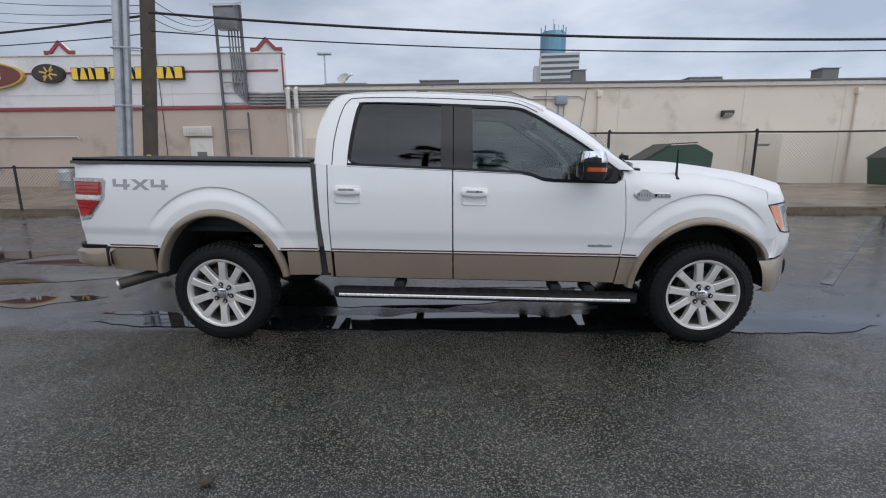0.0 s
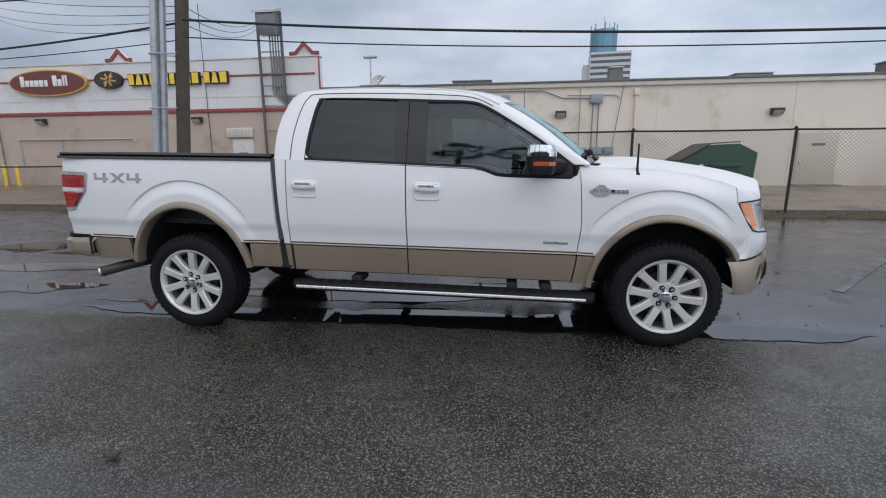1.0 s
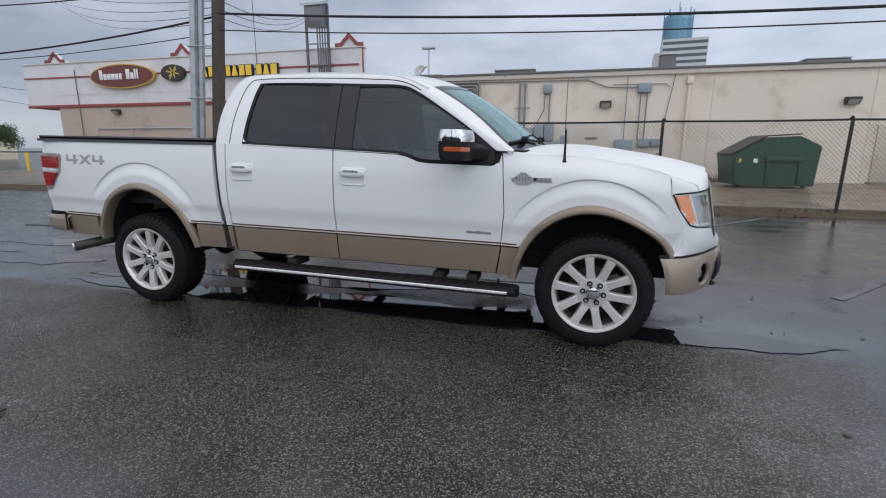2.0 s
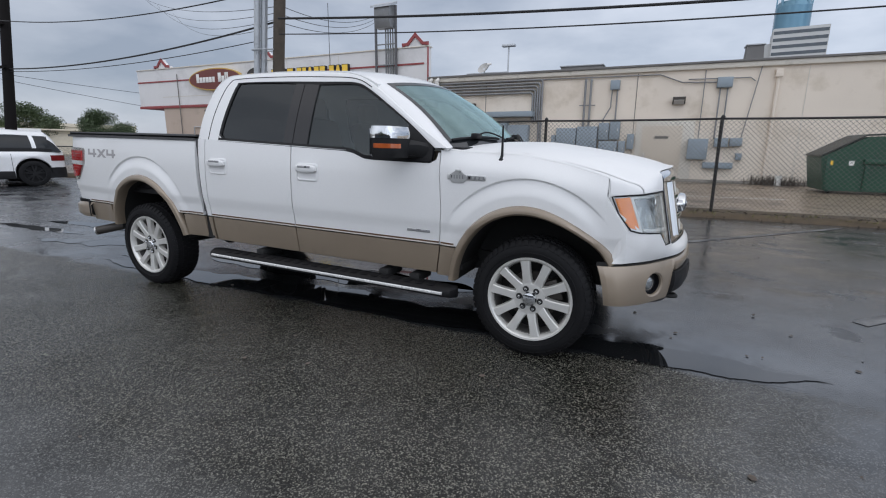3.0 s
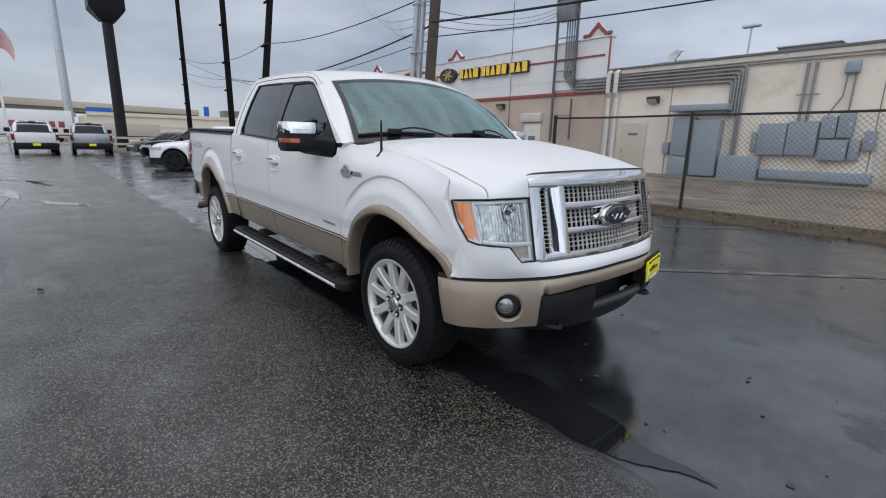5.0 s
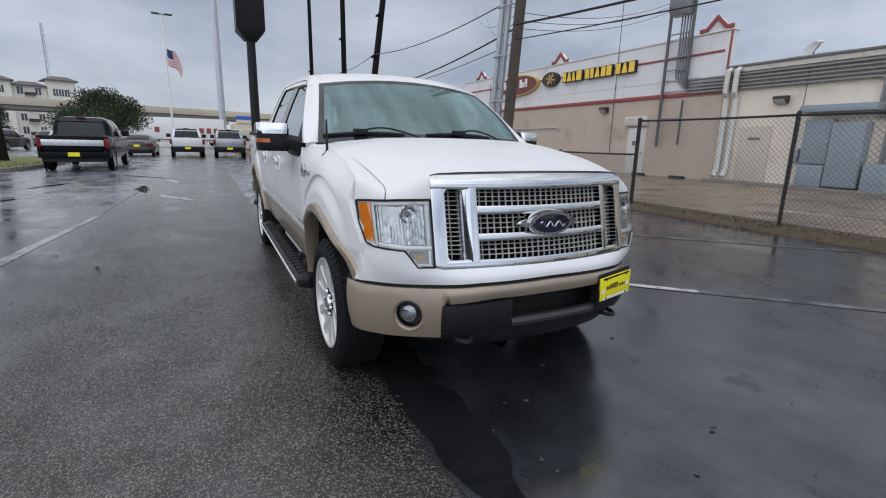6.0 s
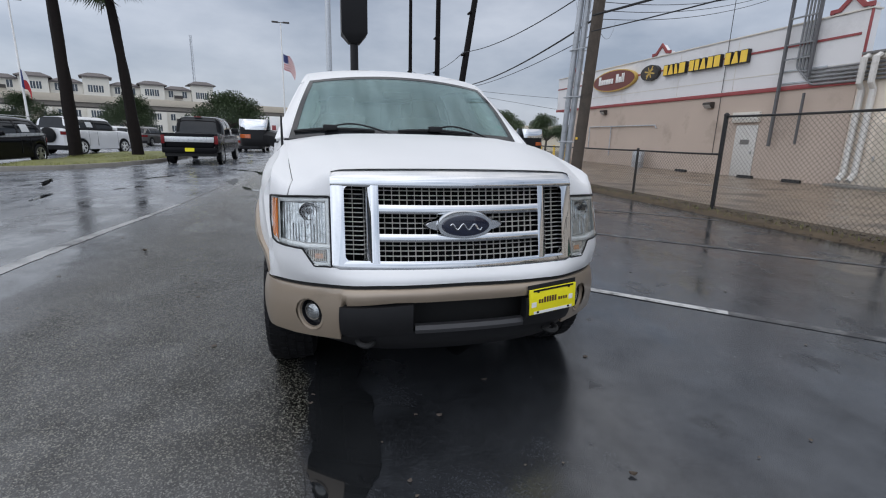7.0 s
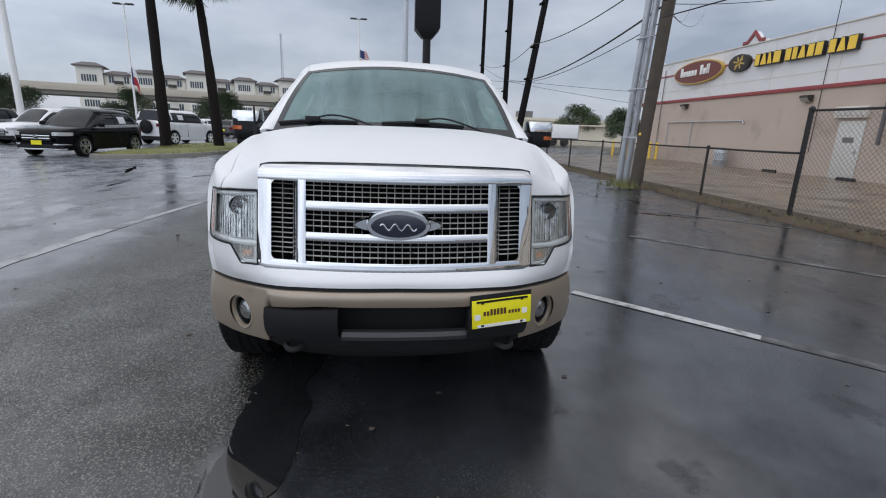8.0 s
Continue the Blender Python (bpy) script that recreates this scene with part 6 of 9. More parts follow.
def bonnet():
    bm = bmesh.new()
    grid = []
    for i in range(34):
        t = i / 33
        row = []
        for j in range(81):
            u = -1 + 2 * j / 80
            xf, yf, zf = hood_front(u)
            xb = 1.285 + 0.185 * (1 - u * u)
            x = xb + (xf - xb) * t
            h = 0.845 + (0.775 - 0.845) * t * t
            au = abs(u)
            k = 0.35 * au ** 2 + 0.65 * au ** 5
            z = lerp_at(x, HOOD_MID) * (1 - k) + lerp_at(x, HOOD_EDGE) * k
            end = lerp_at(xf, HOOD_MID) * (1 - k) + lerp_at(xf, HOOD_EDGE) * k
            z += 0.005 * smooth(0.68, 0.58, au) * smooth(0.0, 0.2, t) * (1 - 0.6 * smooth(0.8, 1, t))
            z += (zf - end) * smooth(0.45, 1.0, t)
            row.append(Vector((x, u * h, z)))
        grid.append(row)
    top = loft(bm, grid)
    # the edge folds down over the lamps
    for s in (-1, 1):
        cols = [j for j in range(81) if s * (-1 + 2 * j / 80) >= 0.774]
        prev = None
        for j in cols:
            w = (abs(-1 + 2 * j / 80) - 0.775) / 0.225
            line = [top[-1][j]] + [bm.verts.new(p) for p in fold(grid[-1][j], lamp_edge(s * (0.598 + 0.196 * w)))]
            if prev is not None:
                for p, q in zip(range(6), range(1, 7)):
                    bm.faces.new((prev[p], line[p], line[q], prev[q]))
            prev = line
    lining(bm)
    tpart("bonnet", bm, WETW, None, "white bonnet beaded with rain", sharp=50)
    # the wing's upper edge beside the bonnet, and its corner over the lamp
    for s in (-1, 1):
        rows = []
        for i in range(19):
            t = i / 18
            xi, xo = 1.22 + (hood_front(1.0)[0] - 1.22) * t, 1.22 + (2.249 - 1.22) * t
            tt = max(0.0, min(1.0, (xi - 1.285) / (hood_front(1.0)[0] - 1.285)))
            hy = 0.845 - 0.070 * tt * tt - 0.0005 + 0.0035 * smooth(0.68, 0.85, t)
            zi, zo = lerp_at(xi, HOOD_EDGE) - 0.0025 * smooth(0.6, 0.85, t), wing_top(xo) + 0.001
            oy = max(wing_y(xo, wing_top(xo)), hy + 0.008)
            a, c = Vector((xi, s * hy, zi)), Vector((xo, s * oy, zo))
            rows.append([a, a.lerp(c, 0.33) + Vector((0, 0, 0.003)), a.lerp(c, 0.67) + Vector((0, 0, 0.003)), c])
        front = rows[-1]
        bm = bmesh.new()
        vs = loft(bm, rows)
        lines = []
        for k, p in enumerate(front):
            lines.append([vs[-1][k]] + [bm.verts.new(q) for q in fold(p, lamp_edge(s * (0.799 + 0.092 * k / 3)))])
        for la, lb in zip(lines, lines[1:]):
            for p in range(6):
                bm.faces.new((la[p], lb[p], lb[p + 1], la[p + 1]))
        lining(bm)
        tpart("wing_top", bm, WETW, sharp=50)
        # dark channel under the shut line
        tpart("shut_line", tubeb([r[0] - Vector((0, s * 0.002, 0.012)) for r in rows[13:]], 0.004, 6), DARK)
    # aerial on the near wing
    a = tpart("radio_aerial", turned(bmesh.new(), [(1.250, 0.036), (1.262, 0.032), (1.276, 0.016), (1.290, 0.0085), (1.380, 0.0070), (1.468, 0.0055), (1.474, 0)], "z", (1.60, -0.868, 0.012), 14), BLACKP, None, "short black rubber aerial")


LAMP_TOP = [(0.600, 1.118), (0.75, 1.112), (0.85, 1.101), (0.893, 1.090)]


def nose_x(y, z):
    """The plane of grille and lamps: swept back at the sides and leaning back upwards."""
    ay = abs(y)
    x = 2.700 - 0.090 * (min(ay, 0.6) / 0.6) ** 2 - 0.085 * (z - 0.80) / 0.4
    if ay > 0.60:
        d = ay - 0.60
        x -= (0.35 * d + 0.105 * (d / 0.273) ** 5) * (1 + 1.0 * (z - 0.95))
    return x


def nose_sheet(name, y0, y1, zb, zt, off, depth, material, parent=None, label="", ny=14, nz=4, bow=0.0, bow_y=0.0):
    rows = []
    for i in range(ny + 1):
        y = y0 + (y1 - y0) * i / ny
        a = zb(y) if callable(zb) else zb
        b = zt(y) if callable(zt) else zt
        rows.append([(nose_x(y, a + (b - a) * j / nz) + off + bow * (1 - abs(2 * j / nz - 1) ** 2.6) + bow_y * (1 - abs(2 * i / ny - 1) ** 2.6), y, a + (b - a) * j / nz) for j in range(nz + 1)])
    return tpart(name, slab(rows, (-depth, 0, 0)), material, parent, label)


def grille():
    # the top strip rolls back into the bonnet's edge
    rows = []
    for i in range(61):
        y = -0.606 + 1.212 * i / 60
        zt = 1.251 - 0.014 * (abs(y) / 0.6) ** 2 - 0.008 * smooth(0.57, 0.606, abs(y)) ** 2.2
        row = []
        for j in range(13):
            u = j / 12
            z = 1.168 + (zt - 1.168) * u
            row.append((nose_x(y, z) + 0.010 + 0.005 * min(1.0, u * 8) - 0.034 * max(0.0, (u - 0.35) / 0.65) ** 2.0, y, z))
        rows.append(row)
    g = tpart("grille_surround", slab(rows, (-0.05, 0, -0.004)), CHROME, None, "large chrome grille with fine mesh inserts")
    nose_sheet("surround_bar", -0.603, 0.603, lambda y: 0.797 + 0.012 * smooth(0.57, 0.603, abs(y)), 0.838, 0.008, 0.05, CHROME, g, ny=40, nz=8, bow=0.003)
    for s in (-1, 1):
        nose_sheet("surround_bar", s * 0.546, s * 0.606, 0.815, 1.190, 0.010, 0.05, CHROME, g, ny=10, nz=16, bow_y=0.0015)
        nose_sheet("upright_bar", s * 0.394, s * 0.428, 0.830, 1.176, 0.014, 0.05, CHROME, g, ny=10, nz=16, bow_y=0.0015)
        # rounded corners of the side opening
        for zc, up in ((1.172, -1), (0.834, 1)):
            arc = [(0.547, zc)] + [(0.547 - 0.030 * (1 - math.cos(q)), zc + up * 0.030 * (1 - math.sin(q))) for q in [math.pi / 2 * k / 8 for k in range(9)]]
            tpart("corner_fillet", prism(bmesh.new(), [(nose_x(y, z) + 0.0095, s * y, z) for y, z in arc], (-0.03, 0, 0)), CHROME, g)
        # the upright turns back into the side opening
        rows = [[(nose_x(0.428, z) + 0.014, s * 0.428, z), (nose_x(0.44, z) + 0.006, s * 0.440, z), (nose_x(0.455, z) - 0.012, s * 0.455, z), (nose_x(0.468, z) - 0.040, s * 0.468, z), (nose_x(0.472, z) - 0.055, s * 0.472, z)] for z in np.linspace(0.832, 1.174, 14)]
        tpart("angled_panel", slab(rows, (-0.006, 0, 0)), CHROME, g)
    nose_sheet("cross_bar", -0.40, 0.40, 1.050, 1.090, 0.008, 0.05, CHROME, g, ny=24, nz=8, bow=0.005)
    nose_sheet("cross_bar", -0.40, 0.40, 0.924, 0.960, 0.008, 0.05, CHROME, g, ny=24, nz=8, bow=0.005)
    # near-black sheet whose colour stands in for the shade behind the mesh
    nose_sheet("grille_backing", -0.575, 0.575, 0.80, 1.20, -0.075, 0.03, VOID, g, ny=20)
    for y0, y1, z0, z1 in ((-0.40, 0.40, 1.088, 1.172), (-0.40, 0.40, 0.958, 1.052), (-0.40, 0.40, 0.832, 0.926), (-0.550, -0.464, 0.836, 1.170), (0.464, 0.550, 0.836, 1.170)):
        back = 0.022 if abs(y0 + y1) > 0.1 else 0.0
        bm = bmesh.new()
        nh = max(3, round((z1 - z0) / 0.021))
        for i in range(1, nh + 0):
            z = z0 + (z1 - z0) * i / nh
            slab([[(nose_x(y, z) - 0.014 - back, y, z - 0.0019), (nose_x(y, z) - 0.007 - back, y, z), (nose_x(y, z) - 0.014 - back, y, z + 0.0019)] for y in np.linspace(y0, y1, max(3, int(abs(y1 - y0) / 0.05)))], (-0.007, 0, 0), bm)
        nvv = max(2, round((y1 - y0) / 0.0345))
        for i in range(1, nvv):
            y = y0 + (y1 - y0) * i / nvv
            slab([[(nose_x(y, z) - 0.016 - back, y - 0.0017, z), (nose_x(y, z) - 0.009 - back, y, z), (nose_x(y, z) - 0.016 - back, y + 0.0017, z)] for z in np.linspace(z0, z1, 4)], (-0.006, 0, 0), bm)
        tpart("mesh_insert", bm, MESHM, g, "bronze-grey metal mesh")
    # oval badge
    cz = 1.003
    def oval(ry, rz, x0, x1, dome=0.0):
        prof = []
        for rr, x in ((1.0, x0), (1.0, x0 + (x1 - x0) * 0.7), (0.95, x1), (0.6, x1 + dome * 0.7), (0.0, x1 + dome)):
            prof.append([(x, ry * rr * math.cos(2 * math.pi * k / 48), cz + rz * rr * math.sin(2 * math.pi * k / 48)) for k in range(48)])
        bm = bmesh.new()
        loft(bm, prof, close_u=True)
        bmesh.ops.remove_doubles(bm, verts=bm.verts, dist=0.0003)
        bmesh.ops.recalc_face_normals(bm, faces=bm.faces)
        return bm
    bx = nose_x(0, cz)
    b = tpart("oval_badge", oval(0.140, 0.066, bx - 0.02, bx + 0.035), CHROME, g, "dark blue oval badge in a chrome ring")
    tpart("badge_wing", oval(0.190, 0.036, bx - 0.02, bx + 0.020), CHROME, b)
    tpart("badge_field", oval(0.116, 0.051, bx + 0.02, bx + 0.042, 0.004), BLUE, b)
    bm = bmesh.new()
    wave = [(bx + 0.0475, -0.076 + 0.152 * i / 60, cz + 0.013 * math.sin(i * 0.30 + 0.6) - 0.004) for i in range(61)]
    tube(bm, wave, 0.0036, 6)
    tpart("badge_flourish", bm, CHROME, b)


def headlamps():
    for s in (-1, 1):
        low = [(0.600, 0.803), (0.685, 0.806), (0.708, 0.838), (0.735, 0.880), (0.855, 0.890), (0.876, 0.902), (0.886, 0.965), (0.893, 1.040)]
        top = LAMP_TOP
        zb = lambda y: lerp_at(abs(y), low)
        zt = lambda y: lerp_at(abs(y), top)
        h = nose_sheet("headlamp", s * 0.606, s * 0.890, zb, zt, -0.060, 0.05, CLEARR, None, "clear headlamp with an amber corner", 24, 10)
        # rim
        ys = np.linspace(0.609, 0.889, 44)
        loop = [(nose_x(y, zb(y)) + 0.002, s * y, zb(y)) for y in ys] + [(nose_x(y, zt(y)) + 0.002, s * y, zt(y)) for y in ys[::-1]]
        bm = bmesh.new()
        tube(bm, loop + loop[:1], 0.0048, 6)
        tpart("lamp_seal", bm, BLACKP, h)
        ring_f = [(nose_x(y, zb(y)), s * y, zb(y)) for y in ys] + [(nose_x(y, zt(y)), s * y, zt(y)) for y in ys[::-1]]
        bm = bmesh.new()
        loft(bm, [ring_f, [(x - 0.06, y, z) for x, y, z in ring_f]], close_u=True)
        tpart("lamp_wall", bm, REFL, h)
        nose_sheet("reflector", s * 0.612, s * 0.842, lambda y: max(0.885, zb(y) + 0.012), lambda y: zt(y) - 0.012, -0.040, 0.01, LAMPM, h, ny=12, nz=8)
        # fluted mirror
        chance = random.Random(41)
        for k in range(15):
            ya, yb = 0.630 + k * 0.0136, 0.6436 + k * 0.0136
            lo, hi = max(0.905, zb(yb) + 0.024), zt(yb) - 0.024
            for za, zc in ((lo, lo + (hi - lo) * 0.45), (lo + (hi - lo) * 0.45, hi)):
                tz, deep = chance.uniform(-0.12, 0.12), chance.uniform(-0.030, -0.028)
                rows = []
                for y in np.linspace(ya, yb, 6):
                    rows.append([(nose_x(y, z) + deep + tz * (z - (za + zc) / 2) + 0.0022 * math.sin(math.pi * (y - ya) / (yb - ya)), s * y, z) for z in np.linspace(za, zc, 4)])
                tpart("reflector_flute", slab(rows, (-0.003, 0, 0)), LAMPM, h)
        # bulb shield in a small bowl
        yy, zz, rr = 0.705, 1.045, 0.040
        bx = nose_x(yy, zz)
        bm = turned(bmesh.new(), [(-0.018, rr * 1.06), (-0.014, rr), (-0.018, rr * 0.94), (-0.034, rr * 0.62), (-0.040, rr * 0.30)], "x", (bx + 0.004, s * yy, zz), 24)
        bowl = tpart("bowl", bm, LAMPM, h)
        tpart("bulb_shield", turned(bmesh.new(), [(-0.040, rr * 0.36), (-0.014, rr * 0.34), (-0.006, rr * 0.22), (-0.004, 0.0)], "x", (bx + 0.002, s * yy, zz), 20), BLACKG, bowl)
        # pale bezel round the openings
        nose_sheet("bezel", s * 0.612, s * 0.838, lambda v: zt(v) - 0.024, lambda v: zt(v) - 0.007, -0.008, 0.02, REFL, h, ny=14, nz=3, bow=0.003)
        nose_sheet("bezel", s * 0.612, s * 0.629, lambda v: 0.812, lambda v: zt(v) - 0.020, -0.009, 0.02, REFL, h, ny=4, nz=8, bow_y=0.003)
        nose_sheet("bezel", s * 0.836, s * 0.846, lambda v: zb(v) + 0.006, lambda v: zt(v) - 0.010, -0.008, 0.02, REFL, h, ny=4, nz=6, bow_y=0.002)
        nose_sheet("bezel", s * 0.612, s * 0.700, lambda v: zb(v) + 0.005, lambda v: zb(v) + 0.016, -0.008, 0.02, REFL, h, ny=8, nz=3)
        nose_sheet("bezel", s * 0.844, s * 0.888, lambda v: zb(v) + 0.005, lambda v: zt(v) - 0.005, -0.022, 0.02, REFL, h, ny=12, nz=6)
        nose_sheet("lamp_divider", s * 0.612, s * 0.834, lambda v: max(0.882, zb(v) + 0.004), lambda v: max(0.902, zb(v) + 0.024), -0.006, 0.03, REFL, h, ny=12, nz=3, bow=0.003)
        nose_sheet("lower_reflector", s * 0.612, s * 0.722, lambda y: zb(y) + 0.008, lambda y: max(0.876, zb(y) + 0.012), -0.024, 0.02, LAMPM, h, "small lower lamp", ny=6, nz=4)
        for k in range(9):
            y = 0.632 + k * 0.0088
            nose_sheet("lamp_rib", s * y, s * (y + 0.0070), lambda v: max(0.824, zb(v) + 0.016), lambda v: 0.874, -0.018, 0.006, RIBS, h, ny=4, nz=3, bow_y=0.002)
        nose_sheet("amber_bulb", s * 0.645, s * 0.682, 0.836, 0.858, -0.0145, 0.006, lamp_lens("pale_amber", (0.42, 0.22, 0.12)), h, ny=3, nz=2)
        nose_sheet("amber_corner", s * 0.848, s * 0.881, lambda y: zb(y) + 0.017, lambda y: zt(y) - 0.012, -0.004, 0.008, AMBER, h, "amber side reflector", ny=8, nz=8)
        g = nose_sheet("lens", s * 0.609, s * 0.889, lambda y: zb(y) + 0.003, lambda y: zt(y) - 0.003, 0.004, 0.003, LENS, h, ny=28, nz=8)
        g.visible_shadow = False


BUMP = [(2.748, 0.0), (2.743, 0.18), (2.722, 0.36), (2.674, 0.52), (2.585, 0.665), (2.492, 0.785), (2.404, 0.868), (2.330, 0.914), (2.265, 0.938)]


def bumper():
    half = curve_pts(BUMP, 25)
    fine = curve_pts(BUMP, 220)
    run = [(float(x), -float(y)) for x, y in half[::-1]] + [(float(x), float(y)) for x, y in half[1:]]

    dense = [(float(x), -float(y)) for x, y in fine[::-1]] + [(float(x), float(y)) for x, y in fine[1:]]
    fogs = [Vector((2.537, s * 0.709, 0.560)) for s in (-1, 1)]

    def band(name, zb, zt, prof, material, parent=None, label="", keep=lambda y: True, depth=0.03, holes=(), lean=0.0):
        rows = []
        for x, y in (dense if holes or depth > 0.05 else run):
            if not keep(y):
                continue
            a = zb(abs(y))
            b = zt(abs(y))
            row = []
            n = len(prof)
            L = math.hypot(x - 1.6, y)
            for j, off in enumerate(prof):
                u = j / (n - 1)
                o = off(u, abs(y)) if callable(off) else off
                row.append((x + o * (x - 1.6) / L + lean * (1 - u) * smooth(2.50, 2.265, x), y + o * y / L, a + (b - a) * u))
            rows.append(row)
        bm = slab(rows, (-depth, 0, 0))
        for c, r in holes:
            gone = [f for f in bm.faces if (f.calc_center_median() - c).length < r]
            bmesh.ops.delete(bm, geom=gone, context="FACES")
        return tpart(name, bm, material, parent, label)
    split = lambda y: lerp_at(y, [(0, 0.742), (0.4, 0.735), (0.75, 0.712), (0.96, 0.702)])
    low_edge = [(0, 0.810), (0.6, 0.806), (0.685, 0.809), (0.708, 0.841), (0.735, 0.882), (0.855, 0.892), (0.876, 0.905), (0.886, 0.968), (0.893, 1.045)]
    rows = []
    for side in (-1, 1):
        part_rows = []
        for i, (x, y) in enumerate(half):
            x, y = float(x), float(y)
            L = math.hypot(x - 1.6, y)
            lo = Vector((x - 0.010 * (x - 1.6) / L + 0.062 * smooth(2.42, 2.265, x), y - 0.010 * y / L - 0.018 * smooth(2.42, 2.265, x), split(y)))
            if i <= 18:
                yt = 0.890 * min(1.0, i / 18) if i <= 18 else 0.890
                zt = lerp_at(yt, low_edge) - 0.004
                hi = Vector((nose_x(yt, zt) + 0.006, yt, zt))
            else:
                xt = 2.372 - 0.040 * (i - 18) / 6
                zt = 0.90 - 0.14 * (i - 18) / 6
                hi = Vector((xt, side_y(xt, zt) + 0.003, zt))
            out = Vector((x - 1.6, y, 0)).normalized()
            row = []
            for k in range(9):
                u = k / 8
                p = lo.lerp(hi, u)
                p += out * 0.013 * math.sin(math.pi * u) * (1 if i <= 18 else max(0, (24 - i) / 6))
                row.append((p.x, side * p.y, p.z))
            part_rows.append(row)
        rows = part_rows[::-1] if side < 0 else rows + part_rows[1:]
    tpart("front_fascia", slab(rows, (-0.03, 0, 0)), WHITE, None, "white painted upper bumper fascia", sharp=50)
    b = band("front_bumper", lambda y: lerp_at(y, [(0, 0.658), (0.33, 0.656), (0.36, 0.653), (0.567, 0.628), (0.575, 0.54), (0.585, 0.452), (0.8, 0.437), (0.96, 0.447)]), lambda y: split(y) - 0.020,
             [lambda u, y: (-0.018 * (1 - u) ** 3 * (y > 0.55)) + 0.006 * math.sin(math.pi * u) - 0.012 * u ** 6] * 61, BEIGE, None, "beige painted steel front bumper", holes=[(c, 0.079) for c in fogs], lean=0.055)
    band("shadow_gap", lambda y: split(y) - 0.024, lambda y: split(y) + 0.003, [-0.022, -0.022], DARK, b)
    # black lower valance, opening and blocks
    band("bumper_opening", lambda y: 0.42, lambda y: 0.675, [-0.17, -0.15], DARK, b, keep=lambda y: abs(y) < 0.62)
    band("air_dam", lambda y: lerp_at(y, [(0, 0.385), (0.5, 0.392), (0.75, 0.415), (0.96, 0.43)]), lambda y: lerp_at(y, [(0, 0.502), (0.55, 0.49), (0.70, 0.455), (0.96, 0.452)]), [-0.085, -0.06, -0.045, -0.05], BLACKP, b, "black plastic air dam", keep=lambda y: abs(y) < 0.90)
    band("lower_lip", lambda y: 0.504, lambda y: 0.540, [0.0, 0.004, -0.008], mat("lip_grey", (0.03, 0.03, 0.032), 0.45, var=0.1), b, keep=lambda y: -0.28 < y < 0.40)
    for y0, y1, tall in ((-0.575, -0.245, True), (0.30, 0.60, True)):
        band("corner_block", lambda y: lerp_at(y, [(0.25, 0.506), (0.56, 0.488)]), lambda y: lerp_at(y, [(0.25, 0.650), (0.56, 0.624)]), [0.002, 0.016, 0.020, 0.020, 0.014], BLACKP, b, "black plastic bumper block", keep=lambda y, a=y0, c=y1: a <= y <= c, depth=0.06)
    # tow hooks
    for y in (-0.46, 0.50):
        hook = [(2.55, y - 0.035, 0.438), (2.65, y - 0.035, 0.438), (2.685, y, 0.436), (2.65, y + 0.035, 0.438), (2.55, y + 0.035, 0.438)]
        tpart("tow_hook", tubeb(curve_pts(hook, 20), 0.013, 8), DARK, b)
    # fog lamps, set into round openings
    for s in (-1, 1):
        f = Vector((2.537, s * 0.709, 0.560))
        yaw = s * 41
        m = Matrix.Translation(f) @ Matrix.Rotation(radians(yaw), 4, "Z")
        bm = turned(bmesh.new(), [(-0.03, 0.086), (0.002, 0.087), (0.008, 0.080), (0.004, 0.068), (-0.035, 0.062)], "x", (0, 0, 0), 36)
        bm.transform(m)
        bez = tpart("fog_lamp_bezel", bm, BEIGE, b)
        bm = turned(bmesh.new(), [(-0.006, 0.0665), (-0.034, 0.0615), (-0.036, 0.0)], "x", (0, 0, 0), 36)
        bm.transform(m)
        tpart("fog_recess", bm, BLACKG, bez)
        bm = turned(bmesh.new(), [(-0.034, 0.046), (-0.018, 0.045), (-0.011, 0.037), (-0.006, 0.02), (-0.004, 0.0)], "x", (0, s * 0.012, -0.003), 30)
        bm.transform(m)
        tpart("fog_lens", bm, FOGGL, bez, "round clear fog lamp")
    # number plate, held askew on the block
    p = tpart("number_plate", boxb(-0.006, 0.006, -0.150, 0.150, -0.075, 0.075, 0.003), YELLOW, None, "yellow dealer plate with dark lettering")
    pm = Matrix.Translation((2.722, 0.462, 0.577)) @ Matrix.Rotation(radians(11), 4, "Z") @ Matrix.Rotation(radians(3), 4, "X") @ Matrix.Diagonal((1, 0.94, 0.86, 1))
    pl = [p]
    pl.append(tpart("plate_frame", boxb(-0.010, -0.0065, -0.156, 0.156, -0.081, 0.10, 0.002), BLACKP, p))
    for k in range(7):
        pl.append(tpart("plate_bar", boxb(0.0062, 0.0075, -0.095 + k * 0.017, -0.083 + k * 0.017, -0.010, 0.024 if k not in (0, 1) else 0.014), BROWN, p))
    for k in range(4):
        pl.append(tpart("plate_bar", boxb(0.0062, 0.0075, 0.032 + k * 0.016, 0.043 + k * 0.016, -0.010, 0.008), BROWN, p))
    for y, z, w in ((-0.125, -0.015, 0.03), (0.115, -0.005, 0.026)):
        pl.append(tpart("plate_emblem", boxb(0.0062, 0.0075, y - w / 2, y + w / 2, z - 0.014, z + 0.016), SIGNW, p))
    pl.append(tpart("plate_strip", boxb(0.0062, 0.0075, -0.125, 0.125, -0.072, -0.056), SIGNW, p))
    pl.append(tpart("plate_strip", boxb(0.0062, 0.0075, -0.13, 0.13, 0.062, 0.074), BLACKP, p))
